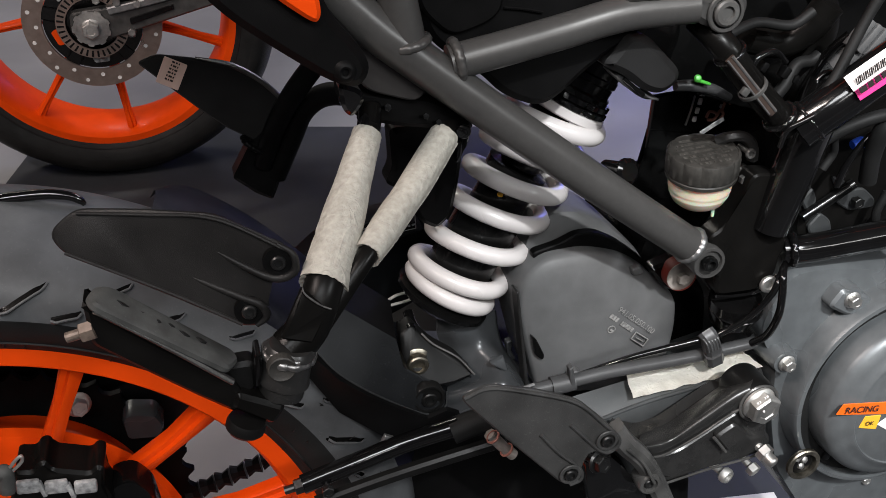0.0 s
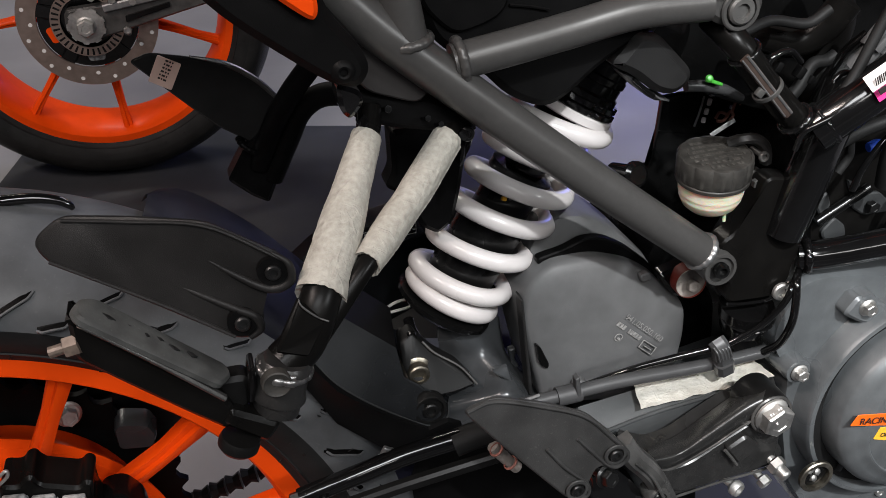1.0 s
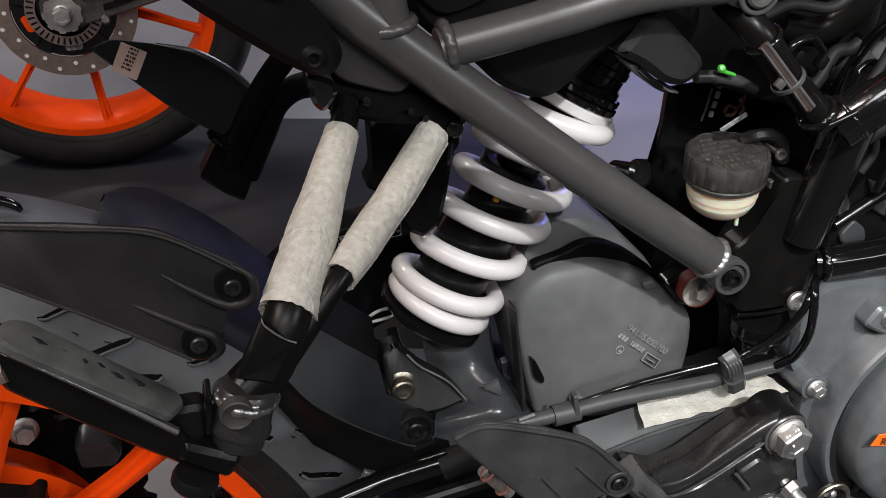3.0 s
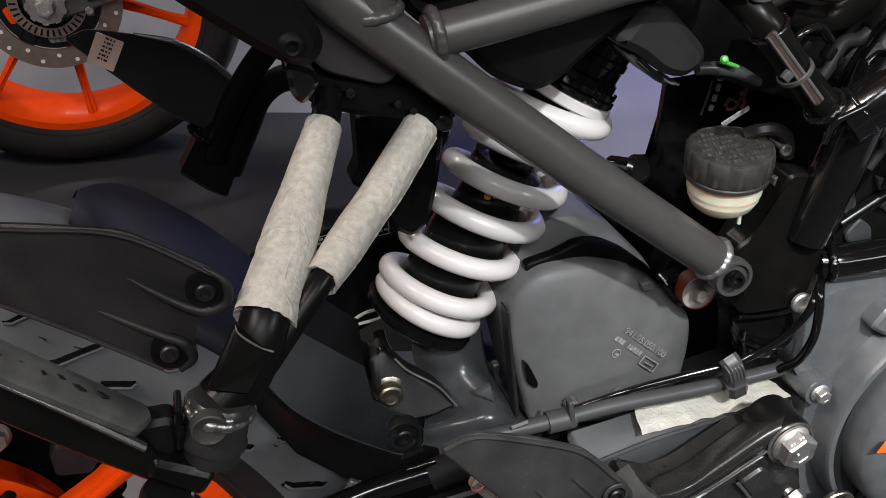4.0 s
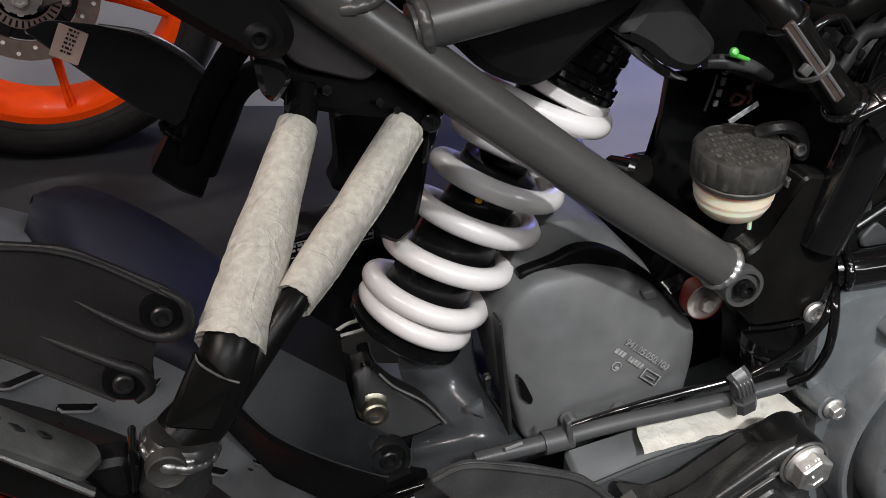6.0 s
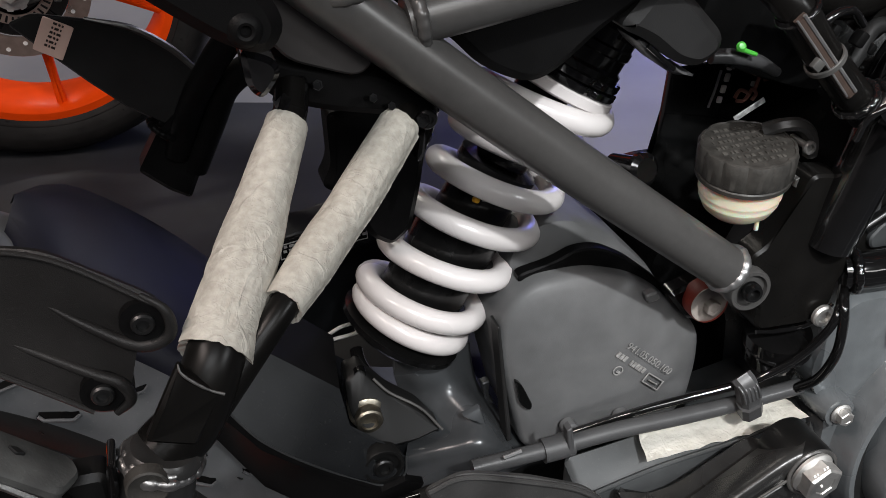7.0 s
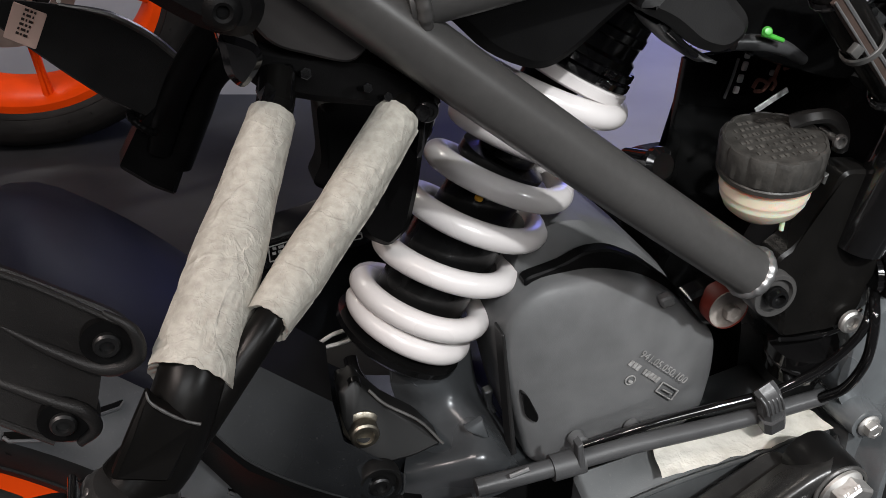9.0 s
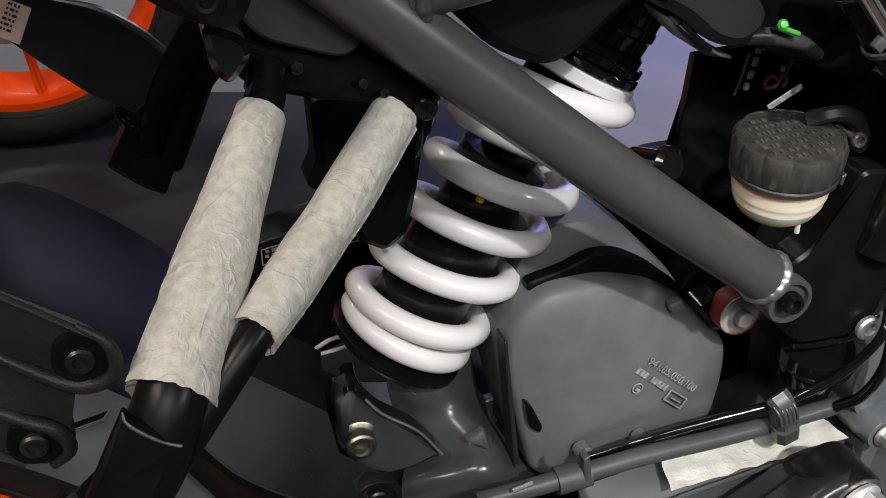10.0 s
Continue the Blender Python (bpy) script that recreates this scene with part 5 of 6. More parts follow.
tank = part("fluid_reservoir", lathe(RC - RA * 0.0245, RA, [(0, 0), (0.008, 0.0002), (0.0125, 0.0014), (0.0162, 0.0048), (0.0181, 0.009), (0.0184, 0.0096), (0.0183, 0.0102), (0.0189, 0.0128), (0.0192, 0.0134), (0.0191, 0.014), (0.0195, 0.0165), (0.0195, 0.023), (0, 0.023)], 48), CUP, moto, "milky brake fluid reservoir with black cap")
cap = part("cap", lathe(RC - RA * 0.004, RA, [(0.0, 0), (0.0205, 0), (0.0217, 0.0008), (0.0219, 0.0028), (0.0213, 0.0034), (0.0212, 0.0045), (0.0214, 0.0150), (0.0206, 0.0168), (0.0195, 0.0172), (0.0193, 0.0168), (0, 0.0168)], 132, lambda i, a: 0.05 * abs(math.sin(6 * a)) ** 0.5 if 4 < i < 9 else (0.0 if i < 5 else 0.045 * abs(math.sin(6 * a)) ** 0.5 if i < 11 else 0.0)), CAP, tank, "ribbed black screw cap")
ex = (Vector((1, 0, 0)) - RA * RA.x).normalized()
ey = RA.cross(ex)
rnd = random.Random(11)
for row in range(7):
    w = math.sqrt(max(0.0, 0.0175 ** 2 - (0.0046 * (row - 3)) ** 2)) * 0.92
    bm = bmesh.new()
    u = -w
    while u < w:
        ln = rnd.uniform(0.0008, 0.0022)
        c = RC + RA * 0.0129 + ex * (u + ln / 2) + ey * (0.0046 * (row - 3))
        bmesh.ops.create_cube(bm, size=1, matrix=Matrix.Translation(c) @ Matrix((ex, ey, RA)).transposed().to_4x4() @ Matrix.Diagonal((ln, 0.0019, 0.0007, 1)))
        u += ln + rnd.choice([0.0005, 0.0007, 0.002])
    part("raised_lettering_bar", bm, CAP_WORN, cap)
part("drip_nib", tube([(0.2990, -0.0920, 0.6438), (0.2993, -0.0920, 0.6384)], 0.0011, 8), CUP, tank)
strap = part("cap_bracket", flat_bar([(0.3021, -0.0800, 0.6834), (0.3077, -0.0840, 0.6868), (0.3152, -0.0860, 0.6872), (0.3212, -0.0870, 0.6836), (0.3244, -0.0870, 0.6777), (0.3258, -0.0860, 0.6708)], 0.0062, 0.005, (0.1, -1, 0.5)), HANGER_BLACK, tank)
part("bracket_leg", plate([(0.3176, -0.0840, 0.6651), (0.3247, -0.0840, 0.6662), (0.3294, -0.0840, 0.6566), (0.3287, -0.0840, 0.6501), (0.3208, -0.0840, 0.6524)], 0.006, 0.001, 0.002), CAP, strap)
socket_bolt((0.3194, -0.0905, 0.6777), 0.0066, HANGER, strap, high=0.4)
hex_bolt((0.3205, -0.0865, 0.6591), 0.0062, HANGER, strap)

# -- black main frame
mainframe = part("main_frame", tube([(0.3560, -0.1050, 0.7221), (0.3489, -0.1040, 0.6964), (0.3444, -0.1000, 0.6643), (0.3385, -0.0950, 0.6280)], [0.013, 0.013, 0.013, 0.013], 24), FRAME_BLACK, moto, "gloss black steel trellis frame")
part("pivot_plate", plate([(0.2973, -0.0950, 0.6247), (0.3066, -0.0950, 0.6301), (0.3170, -0.0960, 0.6490), (0.3199, -0.0980, 0.6669), (0.3387, -0.0980, 0.6646), (0.3459, -0.0980, 0.6431), (0.3466, -0.0980, 0.6246), (0.3539, -0.0980, 0.6139), (0.3483, -0.0980, 0.6051), (0.3486, -0.0980, 0.5934), (0.3373, -0.0980, 0.5829), (0.3089, -0.0960, 0.5817), (0.3072, -0.0950, 0.5870), (0.3088, -0.0950, 0.5934), (0.3022, -0.0950, 0.6027)], 0.016, 0.0014, 0.006), BRACKET, mainframe)
part("plate_lip", tube([(0.3075, -0.0970, 0.5822), (0.3207, -0.0980, 0.5812), (0.3366, -0.0990, 0.5830), (0.3479, -0.0990, 0.5932)], 0.0011, 8), FRAME_BLACK, mainframe)
part("lower_boss", tube([(0.3281, -0.0880, 0.5739), (0.3292, -0.0860, 0.5638), (0.3303, -0.0840, 0.5557)], [0.017, 0.0165, 0.015], 24), FRAME_BLACK, mainframe)
part("boss_seam", ring_of((0.3299, -0.0870, 0.5665), Vector((0.3323, -0.0800, 0.5439)) - Vector((0.3294, -0.0880, 0.5758)), 0.018, 0.016, 0.0015, 40), FRAME_BLACK, mainframe)
rt = part("rear_tube", tube([(0.2700, -0.0960, 0.7640), (0.2783, -0.1130, 0.7525), (0.2973, -0.1150, 0.7304), (0.3277, -0.1120, 0.7014)], 0.0078, 20), BRACKET, mainframe)
part("flat_strip", flat_bar([(0.2768, -0.1228, 0.7490), (0.2923, -0.1228, 0.7326), (0.3091, -0.1220, 0.7153)], 0.0052, 0.003), STRIP, rt)
# Alloy tubes draw the bright highlights along both sides of the strip.
part("strip_highlight", tube([Vector((0.2774, -0.1243, 0.7503)), Vector((0.2929, -0.1243, 0.7340)), Vector((0.3096, -0.1236, 0.7168))], 0.0008, 6), ALLOY, rt)
part("strip_highlight", tube([Vector((0.2747, -0.1243, 0.7483)), Vector((0.2897, -0.1243, 0.7324)), Vector((0.3060, -0.1236, 0.7151))], 0.0005, 6), ALLOY, rt)
part("upper_tube", tube([(0.3315, -0.1150, 0.7004), (0.3504, -0.1200, 0.7174), (0.3844, -0.1250, 0.7441)], 0.0125, 20), FRAME_BLACK, mainframe)
part("lower_tube", tube([(0.3528, -0.0940, 0.6086), (0.3711, -0.1000, 0.6108), (0.4370, -0.1100, 0.6205)], 0.0095, 20), FRAME_BLACK, mainframe)
weld((0.3202, -0.1130, 0.7087), Vector((0.3277, -0.1120, 0.7014)) - Vector((0.2973, -0.1150, 0.7304)), 0.0085, 0.002, FRAME_BLACK, mainframe, 0.06)
weld((0.3379, -0.1160, 0.7057), Vector((0.3504, -0.1200, 0.7174)) - Vector((0.3315, -0.1150, 0.7004)), 0.0118, 0.002, FRAME_BLACK, mainframe, 0.06)
weld((0.3575, -0.0960, 0.6094), Vector((0.3711, -0.1000, 0.6108)) - Vector((0.3528, -0.0940, 0.6086)), 0.0098, 0.0026, FRAME_BLACK, mainframe, 0.06)
weld((0.2812, -0.1150, 0.7492), Vector((0.2973, -0.1150, 0.7304)) - Vector((0.2783, -0.1150, 0.7525)), 0.0082, 0.0013, FRAME_BLACK, mainframe, 0.06)
socket_bolt((0.3419, -0.0990, 0.5882), 0.012, STEEL, mainframe, high=0.3)
tie = part("cable_tie", ring_of((0.2964, -0.1168, 0.7297), Vector((0.3140, -0.1150, 0.7124)) - Vector((0.2816, -0.1150, 0.7463)), 0.0087, 0.0077, 0.0026, 32, 0.0003), TIE, mainframe, "black nylon cable tie")
part("tie_lock", box((0.2873, -0.1250, 0.7303), (0.0045, 0.003, 0.0045), (0, 38, 0), 0.0006), TIE, tie)
label = part("barcode_label", flat_bar([(0.3451, -0.1340, 0.7323), (0.3568, -0.1360, 0.7415), (0.3720, -0.1380, 0.7528)], 0.0095, 0.0006, (0.1, -1, 0.75)), PAPER, mainframe, "white and pink barcode label on the tube")
part("pink_half", flat_bar([(0.3512, -0.1345, 0.7262), (0.3627, -0.1365, 0.7348), (0.3771, -0.1385, 0.7454)], 0.0085, 0.0006, (0.1, -1, 0.35)), PINK, label)
LD = Vector((0.3630, -0.1370, 0.7464)) - Vector((0.3451, -0.1340, 0.7323))
for i in range(24):
    p = Vector((0.3446, -0.1362, 0.7358)) + LD * (0.08 + 0.05 * i) + Vector((0, -0.0012, 0.0003))
    part("barcode_bar", flat_bar([p, p + Vector((0.0014, -0.0006, -0.004))], 0.0004 + 0.0003 * ((i * 7) % 3), 0.0004, (0.1, -1, 0.6), 2), INK, label)
bars((0.3507, -0.1385, 0.7282), LD, [0.004, 0.003, 0.003, 0.004, 0.004], 0.0035, INK, label)
part("red_bush", lathe((0.2965, -0.0680, 0.5838), RIGHT, [(0, -0.008), (0.0105, -0.008), (0.0108, -0.005), (0.0108, 0.002), (0.01, 0.004), (0, 0.004)], 28), RED, moto, "red rubber mounting bush")
hex_bolt((0.2950, -0.0722, 0.5855), 0.0075, WASHER, moto, washer=0.0102, label="zinc hexagon bolt with a wide washer")
part("bush_arm", plate([(0.2773, -0.0620, 0.5872), (0.2971, -0.0620, 0.5943), (0.3149, -0.0620, 0.5853), (0.3109, -0.0620, 0.5683), (0.2919, -0.0620, 0.5689)], 0.012, 0.002, 0.004), SHOCK_BLACK, mainframe)

# -- engine
EC = Vector((0.4494, -0.1200, 0.4970))
engine = part("engine_case", lathe(EC, RIGHT, [(0, -0.1), (0.081, -0.1), (0.081, -0.003), (0.0795, -0.0005), (0.0768, 0.0), (0.0758, -0.004), (0.0752, -0.022), (0.0672, -0.022), (0.066, -0.004), (0.065, 0.0075), (0.0638, 0.01), (0.061, 0.0128), (0.056, 0.0152), (0.0515, 0.0165), (0.0498, 0.0182), (0.0482, 0.0186),
                                            (0.0475, 0.0178), (0.0468, 0.0178), (0.0462, 0.0182), (0, 0.0183)], 96), ENGINE, moto, "grey painted engine case with round clutch cover")
# Black ring puts the groove's shade into colour.
part("groove_shade", ring_of(EC + Vector((0, 0.012, 0)), RIGHT, 0.0756, 0.0655, 0.004, 96), RUBBER, engine, "black ring standing in for shade in the clutch cover groove")
part("crankcase", dome([(0.3577, -0.1000, 0.5953), (0.3869, -0.1000, 0.5953), (0.4636, -0.1000, 0.5843), (0.5397, -0.1000, 0.3486), (0.4099, -0.1000, 0.3743), (0.3760, -0.1000, 0.4265), (0.3635, -0.1000, 0.4756), (0.3591, -0.1000, 0.5245), (0.3438, -0.1000, 0.5455), (0.3427, -0.1000, 0.5634)], [(1.0, 0.15), (1.0, 0.006), (0.97, 0.0), (0.6, -0.001)], 0.012), ENGINE, engine)
for q, m2 in (((0.3588, -0.1120, 0.5312), 1), ((0.3993, -0.1120, 0.5741), 1)):
    part("bolt_boss", lathe(Vector(q) + Vector((0, 0.03, 0)), RIGHT, [(0.0105, 0), (0.009, 0.026), (0.0085, 0.029), (0, 0.0295)], 24), ENGINE, engine)
    hex_bolt(q, 0.0075, STEEL, engine, washer=0.006)
part("case_lug", plate([(0.3831, -0.1120, 0.5706), (0.3917, -0.1120, 0.5834), (0.4129, -0.1120, 0.5746), (0.4259, -0.1120, 0.5572), (0.3988, -0.1120, 0.5616)], 0.02, 0.002, 0.004), ENGINE, engine)
part("case_slot", box((0.4086, -0.1120, 0.4461), (0.006, 0.004, 0.014), (0, 20, 0), 0.0008), SHOCK_BLACK, engine)
part("case_slot", box((0.4279, -0.1120, 0.4435), (0.006, 0.004, 0.014), (0, 20, 0), 0.0008), SHOCK_BLACK, engine)
sg = part("sight_glass", ring_of((0.3761, -0.1260, 0.4543), RIGHT, 0.0125, 0.0092, 0.004, 36), BRASSY, engine, "brass-rimmed oil sight glass")
part("glass_face", lathe((0.3756, -0.1265, 0.4548), RIGHT, [(0.0095, 0), (0.0085, 0.0008), (0.005, 0.0018), (0, 0.002)], 28), SHOCK_BLACK, sg)
# Steel beads stand in for glints on the glass.
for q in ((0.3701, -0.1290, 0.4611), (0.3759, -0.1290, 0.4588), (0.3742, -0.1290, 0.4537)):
    part("glint_bead", lathe(q, (0.2, -1, 0.4), [(0.0028, -0.002), (0.0026, 0.0004), (0.0014, 0.001), (0, 0.0011)], 6), STEEL, sg)
hex_bolt((0.4593, -0.1000, 0.3978), 0.006, STEEL, engine)
sk = part("orange_sticker", plate([(0.3844, -0.1388, 0.5029), (0.3886, -0.1388, 0.5109), (0.4552, -0.1388, 0.5017), (0.4586, -0.1388, 0.4895)], 0.0008, 0.0002, 0.0006), STICKER_ORANGE, engine, "orange sticker with dark lettering bars")
writing("RACING", (0.3897, -0.1394, 0.5037), Vector((0.4199, -0.1388, 0.5001)) - Vector((0.3903, -0.1388, 0.5036)), 0.0072, INK, sk, "printed_word")
oks = part("yellow_sticker", plate([(0.4052, -0.1388, 0.4878), (0.4084, -0.1388, 0.4967), (0.4210, -0.1388, 0.4956), (0.4194, -0.1388, 0.4839)], 0.0008, 0.0002, 0.0006), YELLOW, engine, "yellow check sticker")
writing("OK", (0.4089, -0.1392, 0.4898), Vector((0.4229, -0.1388, 0.4880)) - Vector((0.4093, -0.1388, 0.4894)), 0.0045, INK, oks, "printed_word")
part("white_sticker", plate([(0.4194, -0.1388, 0.4878), (0.4270, -0.1388, 0.4930), (0.4363, -0.1388, 0.4882), (0.4291, -0.1388, 0.4810)], 0.0008, 0.0002, 0.0006), PAPER, engine)
# cylinder and gearbox behind the frame
part("cylinder", dome([(0.3785, -0.0700, 0.6518), (0.3876, -0.0700, 0.6878), (0.4541, -0.0700, 0.7063), (0.4998, -0.0700, 0.5584), (0.3898, -0.0700, 0.5744), (0.3760, -0.0700, 0.6111)], [(1.0, 0.16), (1.0, 0.006), (0.96, 0.0), (0.5, -0.002)], 0.01), BRACKET, engine)
part("gearbox", dome([(0.2992, 0.0000, 0.5779), (0.3291, 0.0000, 0.5925), (0.3888, 0.0000, 0.5943), (0.4695, 0.0000, 0.5552), (0.5129, 0.0000, 0.3576), (0.4150, 0.0000, 0.3406), (0.3283, 0.0000, 0.3957), (0.3016, 0.0000, 0.5097)], [(1.0, 0.1), (1.0, 0.006), (0.96, 0.0), (0.5, -0.002)], 0.012), SHOCK_BLACK, engine)

# -- dark parts between the frame tubes
inner = part("inner_fender", plate([(0.3166, 0.0300, 0.6731), (0.3474, 0.0300, 0.6755), (0.3944, 0.0300, 0.6671), (0.4250, 0.0300, 0.6400), (0.3840, 0.0300, 0.6538), (0.3609, 0.0300, 0.6402), (0.3154, 0.0300, 0.6484)], 0.006, 0.0006, 0), SHOCK_BLACK, moto, "gloss black inner fender panel with a slit")
part("lower_panel", plate([(0.3154, 0.0300, 0.6484), (0.3609, 0.0300, 0.6402), (0.3643, 0.0300, 0.6358), (0.3882, 0.0300, 0.6501), (0.3840, 0.0300, 0.6538), (0.4250, 0.0300, 0.6400), (0.4459, 0.0300, 0.6216), (0.4512, 0.0300, 0.5427), (0.3393, 0.0300, 0.5576), (0.2945, 0.0300, 0.6060), (0.2995, 0.0300, 0.6155), (0.3092, 0.0300, 0.6175), (0.3139, 0.0300, 0.6247)], 0.006, 0.0006, 0), SHOCK_BLACK, inner)
# White boxes stand in for light showing through the panel's slots.
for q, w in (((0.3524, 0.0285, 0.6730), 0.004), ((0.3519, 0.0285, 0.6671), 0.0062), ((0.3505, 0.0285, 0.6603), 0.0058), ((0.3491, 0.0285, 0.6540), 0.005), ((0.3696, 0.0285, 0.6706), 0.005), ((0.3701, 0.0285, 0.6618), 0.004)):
    part("lit_slot", box(q, (0.0034, 0.002, w * 0.85), (0, 10, 0), 0.0009), PAPER, inner)
for lp in ([(0.3532, 0.0200, 0.6576), (0.3560, 0.0200, 0.6621), (0.3617, 0.0200, 0.6595), (0.3595, 0.0200, 0.6557), (0.3547, 0.0200, 0.6558)], [(0.3619, 0.0200, 0.6582), (0.3641, 0.0200, 0.6620), (0.3669, 0.0200, 0.6591), (0.3648, 0.0200, 0.6552)], [(0.3654, 0.0200, 0.6612), (0.3677, 0.0200, 0.6698), (0.3718, 0.0200, 0.6715), (0.3740, 0.0200, 0.6679), (0.3705, 0.0200, 0.6669)]):
    part("wire_clip", tube(lp, 0.0011, 8), SALMON, inner)
# Alloy line put in as the shine on the panel's edge.
part("edge_shine", tube([(0.3421, 0.0280, 0.6500), (0.3448, 0.0280, 0.6602), (0.3469, 0.0280, 0.6720)], 0.0008, 8), ALLOY, inner)
# Pale bar stands in for the lit floor behind the slit.
part("lit_gap_bar", flat_bar([(0.3206, -0.0300, 0.6674), (0.3285, -0.0300, 0.6720), (0.3364, -0.0300, 0.6765)], 0.003, 0.0008), INSET, inner, "pale bar standing in for lit floor behind the slit")
part("throttle_body", dome([(0.2881, -0.0200, 0.7762), (0.3011, -0.0200, 0.7333), (0.2918, -0.0200, 0.7118), (0.3188, -0.0200, 0.6904), (0.3678, -0.0200, 0.6740), (0.4308, -0.0200, 0.6681), (0.4975, -0.0200, 0.6952), (0.4738, -0.0200, 0.7808)], [(1.0, 0.1), (1.0, 0.006), (0.96, 0.0), (0.5, -0.004)], 0.012), SHOCK_BLACK, moto, "black throttle body and airbox joint")
hose2 = part("vent_hose", tube([(0.2812, -0.0600, 0.7134), (0.2927, -0.0600, 0.7125), (0.3077, -0.0580, 0.7084), (0.3254, -0.0500, 0.6990)], [0.0034, 0.0036, 0.0034, 0.0025], 14), HOSE, moto, "thin black vent hose with a green plug")
part("green_plug", tube([(0.2913, -0.0660, 0.7187), (0.2945, -0.0660, 0.7171), (0.3009, -0.0660, 0.7147)], [0.002, 0.0012, 0.001], 12), GREEN, hose2)
part("plug_head", lathe((0.2918, -0.0670, 0.7194), (-0.3, -1, 0.5), [(0, -0.0015), (0.002, -0.001), (0.0023, 0), (0.0014, 0.0014), (0, 0.0016)], 16), GREEN, hose2)
loom = part("wiring_loom", tube([(0.3225, -0.0900, 0.7028), (0.3385, -0.0850, 0.7155), (0.3490, -0.0800, 0.7270), (0.3583, -0.0800, 0.7287), (0.3634, -0.0800, 0.7318)], 0.0038, 12), RUBBER, moto, "black wiring loom and hoses")
part("cable", tube([(0.3527, -0.0800, 0.6983), (0.3590, -0.0800, 0.7157), (0.3653, -0.0850, 0.7341), (0.3741, -0.0900, 0.7460)], 0.003, 12), FRAME_BLACK, loom)
part("hose", tube([(0.3182, -0.0700, 0.7437), (0.3417, -0.0700, 0.7385), (0.3559, -0.0750, 0.7474), (0.3644, -0.0800, 0.7631)], 0.0095, 16), BRACKET, loom)
part("hose", tube([(0.3668, -0.0500, 0.7148), (0.3800, -0.0550, 0.7334), (0.3765, -0.0600, 0.7525), (0.3644, -0.0600, 0.7735)], 0.0085, 16), BRACKET, loom)
con = part("connector", tube([(0.3723, -0.0850, 0.7249), (0.3771, -0.0880, 0.7323), (0.3805, -0.0900, 0.7412)], [0.006, 0.0075, 0.0075], 14), PLASTIC_GREY, loom)
for i in range(3):
    part("connector_rib", box(Vector((0.3763, -0.0950, 0.7472)) + Vector((0.0055 * i, 0, 0.001 - 0.003 * i)), (0.0045, 0.008, 0.019), (0, 38, 0), 0.0008), PLASTIC_GREY, con)
part("clip_ring", tube([(0.3272, -0.0800, 0.7219), (0.3272, -0.0800, 0.7173), (0.3318, -0.0800, 0.7127), (0.3318, -0.0800, 0.7169)], 0.0013, 8), PAD, loom)
part("coolant_hose", tube([(0.3565, -0.1000, 0.6815), (0.3701, -0.1050, 0.6929), (0.3916, -0.1100, 0.7015), (0.4153, -0.1100, 0.7011)], 0.004, 14), RUBBER, loom)
part("coolant_hose", tube([(0.4143, -0.1100, 0.7047), (0.3966, -0.1100, 0.6939), (0.3957, -0.1050, 0.6757), (0.4005, -0.1000, 0.6541)], 0.0056, 14), RUBBER, loom)
part("blue_connector", tube([(0.4001, -0.0800, 0.6704), (0.4057, -0.0800, 0.6713), (0.4111, -0.0800, 0.6716)], [0.003, 0.0042, 0.003], 10), BLUE, loom)
part("brace_rod", tube([(0.3775, -0.0750, 0.6196), (0.3964, -0.0750, 0.6309), (0.4115, -0.0750, 0.6401)], 0.0038, 12), SHOCK_BLACK, loom)
for pl in ([(0.3949, -0.0740, 0.6469), (0.4076, -0.0740, 0.6414), (0.4003, -0.0740, 0.6357)], [(0.4016, -0.0750, 0.6269), (0.4095, -0.0750, 0.6355), (0.4211, -0.0750, 0.6357), (0.4321, -0.0750, 0.6261), (0.4323, -0.0750, 0.6202), (0.4131, -0.0750, 0.6197)],
           [(0.3841, -0.0740, 0.6111), (0.3920, -0.0740, 0.6206), (0.4008, -0.0740, 0.6140), (0.4040, -0.0740, 0.6051), (0.3867, -0.0740, 0.6048)], [(0.3749, -0.0740, 0.6318), (0.3824, -0.0740, 0.6402), (0.3876, -0.0740, 0.6294), (0.3822, -0.0740, 0.6206)]):
    part("casting_web", plate(pl, 0.01, 0.001, 0.003), ARM, engine)
